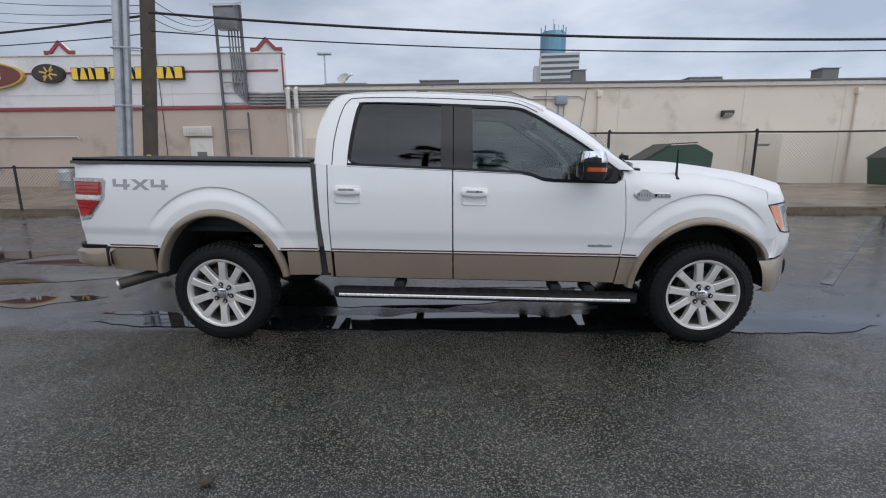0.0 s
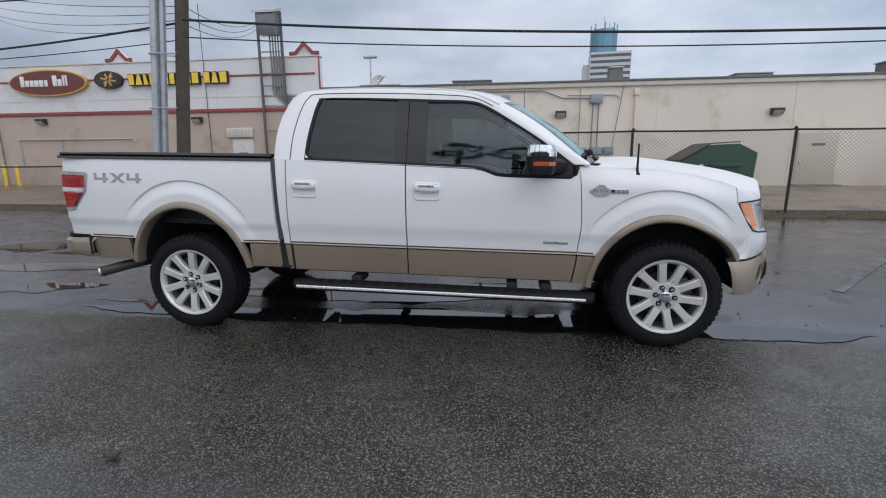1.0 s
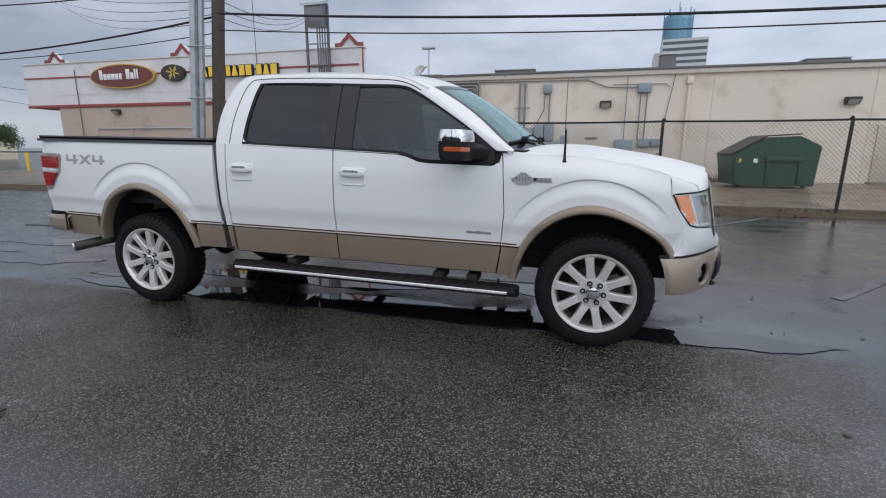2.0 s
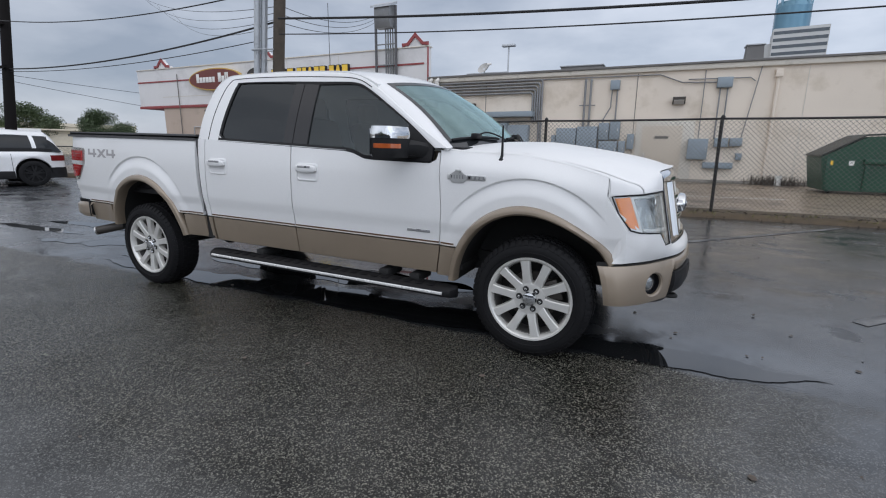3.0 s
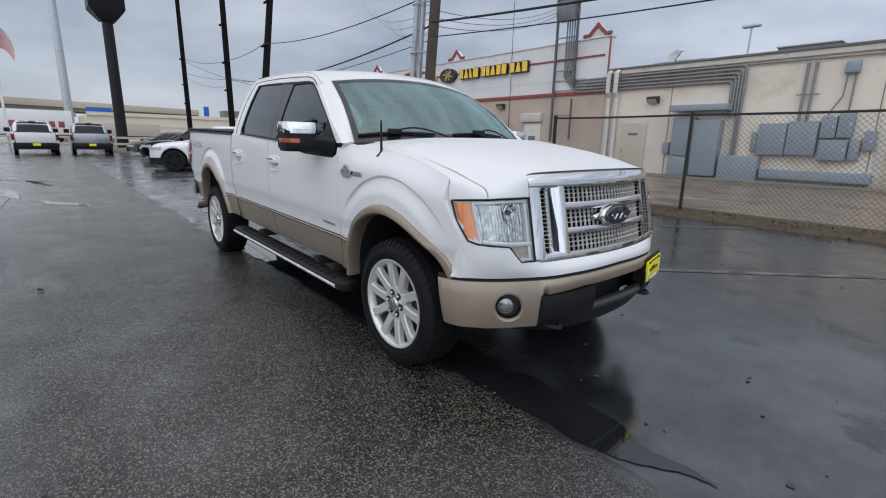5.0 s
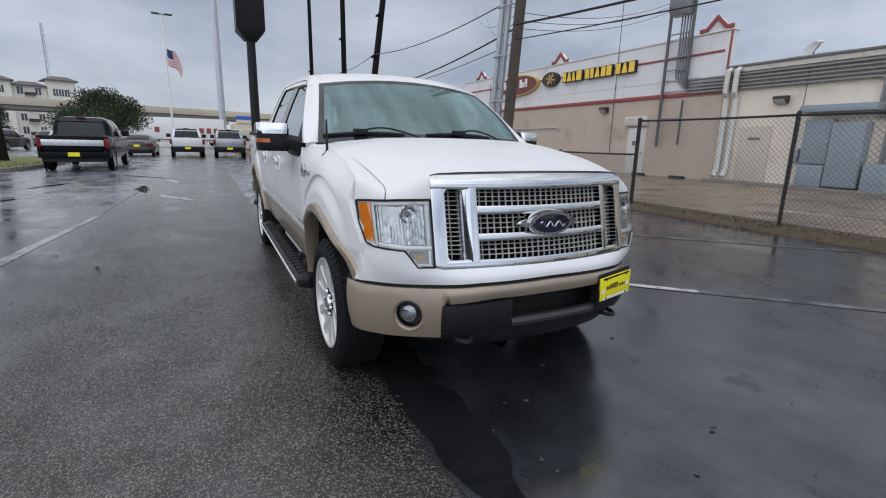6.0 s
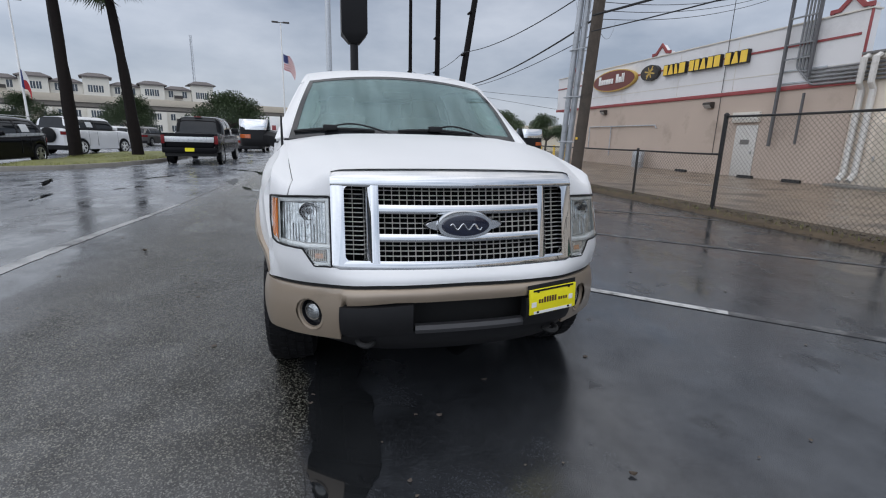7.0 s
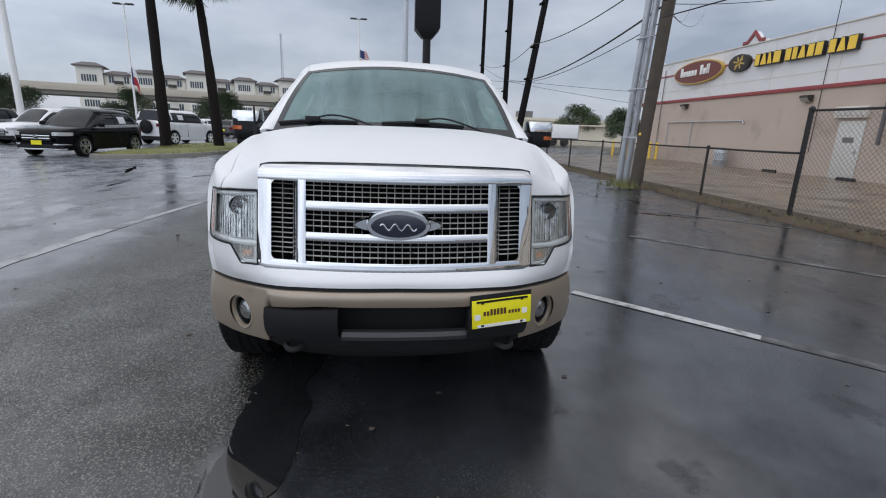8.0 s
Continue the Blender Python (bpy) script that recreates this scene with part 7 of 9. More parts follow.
    for y, z in ((-0.10, 0.062), (0.10, 0.062), (-0.10, -0.062), (0.10, -0.062)):
        pl.append(tpart("screw", boxb(0.0062, 0.010, y - 0.007, y + 0.007, z - 0.006, z + 0.006, 0.002), BLACKP, p))
    for o in pl:
        o.data.transform(pm)


# ---- tail, chassis, wheels ----
def tail():
    tg = tpart("tailgate", boxb(-2.93, -2.885, -0.80, 0.80, 0.76, 1.34, 0.012), WHITE)
    tpart("tailgate_handle", boxb(-2.942, -2.931, -0.12, 0.12, 1.17, 1.27, 0.004), BLACKP, tg)
    tpart("bed_floor", boxb(-2.88, -1.09, -0.86, 0.86, 0.82, 0.86), BLACKP)
    for s in (-1, 1):
        tpart("bed_inner_wall", boxb(-2.88, -1.09, min(s * 0.82, s * 0.84), max(s * 0.82, s * 0.84), 0.86, 1.36), BLACKP)
    tpart("bed_front_wall", boxb(-1.11, -1.085, -0.86, 0.86, 0.6, 1.365), WHITE)
    tpart("bed_front_cap", boxb(-1.12, -1.078, -0.90, 0.90, 1.362, 1.38, 0.006), BLACKP)
    # rolled tonneau cover
    rows = []
    for x in np.linspace(-2.86, -1.10, 12):
        rows.append([(x, u * 0.84, 1.374 + 0.010 * (1 - u * u)) for u in np.linspace(-1, 1, 9)])
    tpart("tonneau_cover", slab(rows, (0, 0, -0.02)), BLACKP, None, "black folding bed cover")
    half = [(-3.075, 0.0), (-3.07, 0.4), (-3.05, 0.72), (-2.985, 0.90), (-2.86, 0.955), (-2.715, 0.950)]
    pts = curve_pts(half, 16)
    run = [(float(x), -float(y)) for x, y in pts[::-1]] + [(float(x), float(y)) for x, y in pts[1:]]
    rows = [[(x, y, 0.535 + 0.15 * j / 5) if j not in (0, 5) else (x * 0.985, y * 0.985, 0.535 + 0.15 * j / 5) for j in range(6)] for x, y in run]
    rb = tpart("rear_bumper", slab(rows, (0.03, 0, 0)), BEIGE, None, "beige rear step bumper with a black top")
    rows = [[(x * 0.99, y * 0.985, 0.688), (x * 0.99, y * 0.985, 0.712), (x * 0.94, y * 0.93, 0.714), (x * 0.90, y * 0.86, 0.70)] for x, y in run]
    tpart("bumper_step", slab(rows, (0, 0, -0.012)), BLACKP, rb)
    for s in (-1, 1):
        tpart("bumper_end", boxb(-2.715, -2.69, min(s * 0.84, s * 0.955), max(s * 0.84, s * 0.955), 0.545, 0.70, 0.008), BLACKP, rb)
    bm = tubeb(curve_pts([(-1.5, -0.55, 0.50), (-2.1, -0.62, 0.50), (-2.4, -0.75, 0.46), (-2.66, -0.93, 0.395)], 16), 0.042, 14, caps=False)
    tpart("exhaust_pipe", bm, LAMPB, None, "dark steel exhaust tail pipe")
    bm = turned(bmesh.new(), [(0, 0.043), (0.012, 0.044), (0.012, 0.036), (-0.10, 0.034), (-0.10, 0.0)], "x", (0, 0, 0), 20)
    d = Vector((-0.26, -0.18, -0.065)).normalized()
    bm.transform(Matrix.Translation((-2.662, -0.932, 0.395)) @ d.to_track_quat("X", "Z").to_matrix().to_4x4())
    tpart("pipe_tip", bm, SATIN)
    # ladder frame, axles and underbody
    for s in (-1, 1):
        tpart("frame_rail", boxb(-2.85, 2.45, min(s * 0.38, s * 0.48), max(s * 0.38, s * 0.48), 0.47, 0.60, 0.01), DARK)
        tpart("inner_sill", boxb(-1.0, 1.2, min(s * 0.78, s * 0.86), max(s * 0.78, s * 0.86), 0.47, 0.66, 0.01), DARK)
    tpart("floor_pan", boxb(-1.04, 1.35, -0.88, 0.88, 0.52, 0.56), DARK)
    tpart("underbody_tray", boxb(1.3, 2.55, -0.55, 0.55, 0.46, 0.60), DARK)
    tpart("engine_mass", boxb(1.35, 2.50, -0.52, 0.52, 0.55, 1.12), DARK)
    for x in (XF, XR):
        part("axle", tubeb([(x, -0.72, HUB), (x, 0.72, HUB)], 0.055, 10), DARK, TRUCK)
    part("differential", turned(bmesh.new(), [(-0.16, 0.0), (-0.13, 0.10), (0, 0.155), (0.13, 0.10), (0.16, 0)], "x", (XR, 0, HUB), 16), DARK, TRUCK)
    tpart("spare_wheel", turned(bmesh.new(), [(0.42, 0.0), (0.42, 0.30), (0.46, 0.36), (0.58, 0.36), (0.62, 0.30), (0.62, 0.0)], "z", (-2.42, 0.0, 0.0), 28), RUBBER)


def wheel(name, x, s):
    """Tyre with tread blocks, ten-spoke alloy rim, cap, nuts, brake disc. Outside faces -y before turning."""
    R = 0.388
    w = thing(name, "", "")
    for k in ("label", "category"):
        if k in w:
            del w[k]
    w.parent = TRUCK
    prof = [(0.10, 0.262), (0.125, 0.275), (0.132, 0.315), (0.125, 0.352), (0.105, 0.375), (0.09, R - 0.006), (0.0, R - 0.002), (-0.09, R - 0.006), (-0.108, 0.375), (-0.130, 0.352), (-0.138, 0.315), (-0.130, 0.278), (-0.112, 0.264)]
    ty = part("tyre", turned(bmesh.new(), prof, "y", (0, 0, 0), 72), RUBBER, w)
    bm = bmesh.new()
    for k in range(54):
        a = 2 * math.pi * k / 54
        for yy, ww, sh in ((-0.092, 0.032, 0.0), (-0.045, 0.032, 0.5), (0.0, 0.03, 0.0), (0.045, 0.032, 0.5), (0.092, 0.032, 0.0)):
            m = Matrix.Rotation(a + sh * 2 * math.pi / 54, 4, "Y") @ Matrix.Translation((0, yy, R - 0.003 - (0.008 if abs(yy) > 0.08 else 0)))
            box(bm, -0.016, 0.016, -ww / 2, ww / 2, -0.006, 0.006, 0, m)
        m = Matrix.Rotation(a, 4, "Y") @ Matrix.Translation((0, -0.118, 0.364)) @ Matrix.Rotation(radians(52), 4, "X")
        box(bm, -0.013, 0.013, -0.02, 0.016, -0.004, 0.005, 0, m)
    tagged(part("tread", bm, RUBBER, ty), kind="stuff")
    part("sidewall_ring", turned(bmesh.new(), [(-0.1365, 0.300), (-0.1405, 0.303), (-0.1405, 0.306), (-0.1365, 0.309)], "y", (0, 0, 0), 72), RUBBER, ty)
    # rim barrel and lip
    rim = part("rim", turned(bmesh.new(), [(-0.095, 0.262), (-0.118, 0.266), (-0.126, 0.273), (-0.132, 0.271), (-0.130, 0.260), (-0.120, 0.251), (-0.104, 0.245), (-0.088, 0.2435)], "y", (0, 0, 0), 72), RIMM, w, "bright ten-spoke alloy rim")
    part("barrel", turned(bmesh.new(), [(0.11, 0.262), (0.09, 0.245), (-0.089, 0.243), (-0.089, 0.238), (0.08, 0.228)], "y", (0, 0, 0), 48), BARREL, rim)
    for k in range(10):
        a = 2 * math.pi * (k + 0.5) / 10
        rows = []
        for r, hw, y, th in ((0.060, 0.032, -0.100, 0.050), (0.088, 0.031, -0.104, 0.045), (0.112, 0.0280, -0.108, 0.042), (0.135, 0.0255, -0.112, 0.040), (0.17, 0.0250, -0.116, 0.038), (0.205, 0.0260, -0.119, 0.034), (0.232, 0.0280, -0.121, 0.032), (0.250, 0.0310, -0.122, 0.03)):
            rows.append([(-hw * 1.15, y + th, r), (-hw, y + 0.005, r), (-hw * 0.82, y, r), (hw * 0.82, y, r), (hw, y + 0.005, r), (hw * 1.15, y + th, r)])
        bm = bmesh.new()
        loft(bm, rows, close_u=True, caps=True)
        bmesh.ops.recalc_face_normals(bm, faces=bm.faces)
        # the spokes stand in pairs that run nearly parallel
        lean = radians(1.6) * (1 if k % 2 else -1)
        for v in bm.verts:
            v.co = Matrix.Translation((0, 0, 0.16)) @ Matrix.Rotation(lean * 2.0, 4, "Y") @ Matrix.Translation((0, 0, -0.16)) @ v.co
        bm.transform(Matrix.Rotation(a, 4, "Y"))
        part("spoke", bm, RIMM, rim)
    part("hub", turned(bmesh.new(), [(-0.04, 0.106), (-0.096, 0.106), (-0.106, 0.101), (-0.108, 0.092), (-0.102, 0.055), (-0.100, 0.0)], "y", (0, 0, 0), 40), RIMM, rim)
    part("centre_cap", turned(bmesh.new(), [(-0.095, 0.047), (-0.116, 0.046), (-0.126, 0.040), (-0.131, 0.024), (-0.132, 0.0)], "y", (0, 0, 0), 32), CHROME, rim)
    for k in range(6):
        a = 2 * math.pi * k / 6
        c = (0.068 * math.cos(a), 0, 0.068 * math.sin(a))
        part("nut_recess", turned(bmesh.new(), [(-0.095, 0.0195), (-0.1105, 0.0190), (-0.1095, 0.0155), (-0.1085, 0.0)], "y", c, 14), DARK, rim)
        part("lug_nut", turned(bmesh.new(), [(-0.09, 0.0105), (-0.120, 0.0105), (-0.126, 0.007), (-0.126, 0.0)], "y", c, 6), CHROME, rim)
    # the disc and plate colours also hold shade seen between the spokes
    part("brake_disc", turned(bmesh.new(), [(-0.03, 0.0), (-0.03, 0.165), (0.0, 0.165), (0.0, 0.0)], "y", (0, 0, 0), 40), LAMPB, w)
    part("brake_caliper", boxb(-0.07, 0.07, -0.06, 0.03, 0.09, 0.195, 0.012, m=Matrix.Rotation(radians(60 if x > 0 else -60), 4, "Y")), LAMPB, w)
    part("backing_plate", turned(bmesh.new(), [(0.02, 0.0), (0.02, 0.235), (0.03, 0.235), (0.03, 0.0)], "y", (0, 0, 0), 32), DARK, w)
    return w


def wheels():
    for x in (XF, XR):
        for s in (-1, 1):
            w = wheel("wheel", x, s)
            turn = {(-1, True): 8, (-1, False): 21, (1, True): 5, (1, False): 30}[(s, x > 0)]
            m = pose(x, s * 0.828, HUB)
            if s > 0:
                m = m @ Matrix.Rotation(math.pi, 4, "Z")
            w.matrix_basis = m @ Matrix.Rotation(radians(turn), 4, "Y")


for s in (-1, 1):
    body_sides(s)
    cab_sides(s)
cab_top()
bonnet()
grille()
headlamps()
bumper()
tail()
wheels()


# ---- poles and cables ----
POLE = Vector((-7.315, 6.4, 0))
LEAN = Vector((0.118, -0.014, 1.0))


def utility_pole():
    p = thing("utility_pole", "weathered wooden utility pole leaning beside the fence", "utility pole")
    part("shaft", tubeb([POLE + LEAN * (h * 0.55) for h in range(-1, 21)], 0.155, 18, r1=0.135), POLEW, p)
    for k, (dx, dy, r) in enumerate(((-0.46, -0.06, 0.085), (-0.55, -0.21, 0.080))):
        o = Vector((dx, dy, 0))
        part("conduit", tubeb([POLE + o + LEAN * (h * 0.6) for h in range(0, 19)], r, 12), GALV, p, "grey riser conduit")
    for h in (1.35, 2.55, 3.75, 5.0):
        c = POLE + LEAN * h
        bm = bmesh.new()
        tube(bm, [c + Vector((-0.02, -0.17, 0)), c + Vector((-0.44, -0.30, 0)), c + Vector((-0.62, -0.32, 0)), c + Vector((-0.66, -0.16, 0)), c + Vector((-0.12, 0.12, 0))], 0.018, 6)
        part("strap", bm, GALV, p)
    part("tag", boxb(-0.05, 0.05, -0.008, 0.0, -0.03, 0.03, m=Matrix.Translation(POLE + LEAN * 1.45 + Vector((0.06, -0.150, 0)))), SIGNY, p)
    bm = bmesh.new()
    rnd = random.Random(3)
    for i in range(240):
        a, r = rnd.uniform(0, 6.28), abs(rnd.gauss(0.3, 0.14))
        q = POLE + Vector((-0.2 + r * math.cos(a), -0.25 + r * math.sin(a), 0.05))
        h = rnd.uniform(0.05, 0.3)
        d = Vector((rnd.uniform(-0.1, 0.1), rnd.uniform(-0.1, 0.1), h))
        w = Vector((math.cos(a + 1), math.sin(a + 1), 0)) * 0.012
        bm.faces.new([bm.verts.new(q - w), bm.verts.new(q + w), bm.verts.new(q + d)])
    tagged(part("weeds", bm, GRASS), "tuft of dry weeds round the pole foot", "weeds", kind="stuff")
    for x, y, lean, r in ((-22.05, 6.72, (-0.215, 0.198), 0.20), (-31.5, 8.2, (-0.015, 0.0), 0.21), (-50.0, 9.6, (-0.02, 0.0), 0.24)):
        q = thing("utility_pole", "tall dark wooden utility pole", "utility pole", "dark poles")
        part("shaft", tubeb([(x + lean[0] * h, y + lean[1] * h, h) for h in (-0.3, 4, 8, 12, 16)], r, 14, r1=r * 0.75), POLED, q)
        for h in (4.4, 6.2, 8.6):
            part("bracket", boxb(x + lean[0] * h - 0.3, x + lean[0] * h + 0.3, y + lean[1] * h - 0.05 - r, y + lean[1] * h + 0.05 - r, h - 0.05, h + 0.05), POLED, q)


utility_pole()


def cable(a, b, drop, r, label="black overhead cable between poles"):
    tagged(part("overhead_cable", tubeb(sag(a, b, drop, 30), r, 5), CABLE), label, "cable", "overhead cables")


def cables():
    def run(z0, lift, r):
        pts = [(x, 6.1, z0 - 0.0758 * (x + 6.7) + 0.0028 * (x + 6.7) * (x + 0.5) + lift * (x + 6.7) / 15) for x in np.linspace(-6.6, 36, 40)]
        tagged(part("overhead_cable", tubeb(pts, r, 6), CABLE), "black overhead cable along the fence", "cable", "overhead cables")
    run(4.45, 0.0, 0.026)
    run(4.08, 0.15, 0.013)
    c, b, a = (-22.98, 7.58), (-31.4, 8.2), (-49.9, 9.6)
    cable((-6.85, 6.33, 4.45), (*c, 4.35), 0.30, 0.026)
    cable((-6.85, 6.33, 4.08), (*c, 4.25), 0.25, 0.012)
    cable((-6.75, 6.33, 5.25), (*c, 6.25), 0.35, 0.018)
    cable((*c, 6.2), (*b, 6.35), 0.12, 0.018)
    cable((*b, 6.35), (*a, 8.7), 0.35, 0.016)
    cable((*c, 4.3), (*b, 5.15), 0.08, 0.016)
    cable((*b, 5.15), (*a, 8.45), 0.12, 0.016)
    cable((*b, 5.2), (-28.87, 17.0, 4.55), 0.05, 0.013)
    cable((*b, 5.1), (-28.87, 17.0, 3.75), 0.05, 0.013)
    cable((*b, 5.1), (*a, 7.3), 0.15, 0.014)
    cable((*b, 4.7), (*a, 7.0), 0.45, 0.012)
    for k, (z, ex, ey, ez) in enumerate(((4.80, -40, 24, 14.6), (4.65, -40, 25.5, 14.0), (4.50, -40, 27, 13.5), (4.35, -40, 28.5, 13.2))):
        cable((-6.85, 6.33, z), (ex, ey, ez), 0.9, 0.009, "thin black service cable overhead")
    for k, z in enumerate((5.4, 5.6, 5.8)):
        cable((-6.7, 6.35, z - 1.0), (-10.45, WY - 0.25, 7.1 + 0.15 * k), 0.35, 0.009, "thin black service cable overhead")


cables()


def lamp_post(x, y, h, flag=None):
    p = thing("street_lamp", "tall pale lamp post with two flat heads", "street lamp", "lamp posts")
    part("post", tubeb([(x, y, 0), (x, y, h)], 0.11, 10, r1=0.07), SIGNW, p)
    for s in (-1, 1):
        part("head", boxb(x - 0.2, x + 0.2, min(y + s * 0.25, y + s * 0.95), max(y + s * 0.25, y + s * 0.95), h - 0.03, h + 0.10, 0.03), LAMPB, p)
    part("arm", tubeb([(x, y - 0.9, h), (x, y + 0.9, h)], 0.06, 6), LAMPB, p)
    if flag:
        f = thing("flag", {"us": "red and white striped flag with blue canton", "tx": "red, white and blue flag hanging limp from a lamp post"}[flag], "flag")
        z1 = 10.3 if flag == "us" else 6.6

        def cloth(name, u0, u1, v0, v1, material):
            rows = []
            for i in range(9):
                u = u0 + (u1 - u0) * i / 8
                row = []
                for j in range(5):
                    v = v0 + (v1 - v0) * j / 4
                    row.append((x + 0.25 + 0.12 * math.sin(u * 5 + v), y + 0.15 + (1.35 if flag == "us" else 0.6) * u * (0.85 + 0.1 * math.sin(v * 3)), z1 - 1.65 * v - 1.35 * u * u * 0.8 - 0.12 * math.sin(u * 7)))
                rows.append(row)
            return part(name, slab(rows, (0.01, 0, 0)), material, f)
        if flag == "us":
            for k in range(13):
                cloth("stripe", 0.42 if k < 7 else 0.0, 1.0, k / 13, (k + 1) / 13, FLAGR if k % 2 == 0 else SIGNW)
            cloth("canton", 0.0, 0.42, 0, 7 / 13, FLAGB)
        else:
            cloth("blue_field", 0, 0.33, 0, 1, FLAGB)
            cloth("stripe", 0.33, 1.0, 0, 0.5, SIGNW)
            cloth("stripe", 0.33, 1.0, 0.5, 1, FLAGR)


FLAGR = mat("flag_red", (0.42, 0.03, 0.035), 0.7, var=0.1)
FLAGB = mat("flag_blue", (0.02, 0.03, 0.12), 0.7, var=0.1)
lamp_post(-55.2, -4.4, 13.6, "us")
lamp_post(-49.0, -27.0, 12.4, "tx")


def masts():
    p = thing("sign_mast", "tall black sign cabinet on a steel pole", "sign post")
    part("pole", tubeb([(-42.0, 2.8, -0.2), (-42.0, 2.8, 10.3)], 0.40, 16, r1=0.36), BLACKP, p)
    bm = bmesh.new()
    loft(bm, [[(-42.5, 2.3, 9.6), (-41.5, 2.3, 9.6), (-41.5, 3.3, 9.6), (-42.5, 3.3, 9.6)], [(-43.0, 1.65, 10.4), (-41.0, 1.65, 10.4), (-41.0, 3.95, 10.4), (-43.0, 3.95, 10.4)], [(-43.0, 1.65, 16.0), (-41.0, 1.65, 16.0), (-41.0, 3.95, 16.0), (-43.0, 3.95, 16.0)]], close_u=True, caps=True)
    part("cabinet", bm, BLACKP, p)
    q = thing("tall_mast", "very tall pale grey steel mast", "mast")
    part("shaft", tubeb([(-86, 1.6, 0), (-86, 1.6, 30)], 0.55, 16, r1=0.45), GALV, q)
    q = thing("flag_mast", "thick white steel mast", "mast")
    part("shaft", tubeb([(-53, -41, 0), (-53, -41, 18)], 0.34, 14, r1=0.28), SIGNW, q)
    q = thing("radio_mast", "thin red and white lattice radio mast", "mast")
    bm = bmesh.new()
    cx, cy = -245.0, -55.5
    for dx, dy in ((-0.6, -0.5), (0.6, -0.5), (0, 0.6)):
        tube(bm, [(cx + dx, cy + dy, 0), (cx + dx * 0.4, cy + dy * 0.4, 44)], 0.11, 5)
    for k in range(22):
        z = 2 * k
        tube(bm, [(cx - 0.6, cy - 0.5, z), (cx + 0.6, cy - 0.5, z + 2)], 0.08, 4)
        tube(bm, [(cx + 0.6, cy - 0.5, z), (cx, cy + 0.6, z + 2)], 0.08, 4)
    part("lattice", bm, GALV, q)
    q = thing("stadium_lamp", "distant floodlight mast above the roofs", "floodlight")
    part("shaft", tubeb([(-24.0, 82, 0), (-24.0, 82, 19.0)], 0.22, 8, r1=0.14), GALV, q)
    part("lamp_ring", boxb(-25.2, -22.8, 81.5, 82.5, 18.9, 19.3, 0.1), GALV, q)


masts()


# ---- trees ----
def oak(m, h, spread, seed, leaves=8000):
    t = thing("tree", "leafy green oak tree", "tree", "oak trees", at=m)
    rnd = random.Random(seed)
    bm = bmesh.new()
    tube(bm, [(0, 0, -0.2), (0.05, 0, h * 0.2), (0.0, 0.1, h * 0.38)], h * 0.035, 10, r1=h * 0.022)
    tips = []
    for k in range(15):
        a = 2 * math.pi * k / 15 + rnd.uniform(-0.3, 0.3)
        r = spread * rnd.uniform(0.45, 0.95)
        z = h * (0.30 + 0.55 * rnd.random() * (1.15 - 0.55 * r / spread))
        e = Vector((r * math.cos(a), r * math.sin(a), z))
        tube(bm, [(0, 0.05, h * 0.3), Vector((e.x * 0.4, e.y * 0.4, h * 0.45)), e], h * 0.014, 6, r1=h * 0.004)
        tips.append(e)
    tips += [Vector((rnd.uniform(-0.3, 0.3) * spread, rnd.uniform(-0.3, 0.3) * spread, h * rnd.uniform(0.75, 0.93))) for _ in range(5)]
    part("trunk", bm, BARK, t)
    bm = bmesh.new()
    for k in range(leaves):
        c = rnd.choice(tips)
        s = spread * 0.23
        v = Vector((rnd.gauss(0, 1), rnd.gauss(0, 1), rnd.gauss(0, 1))).normalized() * rnd.random() ** 0.45
        p = c + Vector((v.x, v.y, v.z * 0.72)) * s * (1.55 + 0.25 * math.sin(9 * v.x) * math.cos(8 * v.y))
        if p.z < h * 0.20:
            continue
        w = spread * rnd.uniform(0.012, 0.032)
        d1 = Vector((rnd.uniform(-1, 1), rnd.uniform(-1, 1), rnd.uniform(-0.6, 0.6))).normalized() * w
        d2 = d1.orthogonal().normalized() * w * 0.6
        bm.faces.new([bm.verts.new(p - d1), bm.verts.new(p + d2), bm.verts.new(p + d1), bm.verts.new(p - d2)])
    part("crown", bm, LEAF, t)


for k, (x, y, h, sp) in enumerate(((-58, -11.2, 6.3, 3.9), (-58, -21.6, 5.3, 3.0), (-58, -31.5, 5.1, 2.8), (-65, 27.2, 6.1, 3.3), (-58, -46.5, 6.0, 3.4), (-51, 27.4, 5.0, 2.5))):
    oak(pose(x, y, 0), h * 0.93, sp * 1.12, 20 + k, 20000)


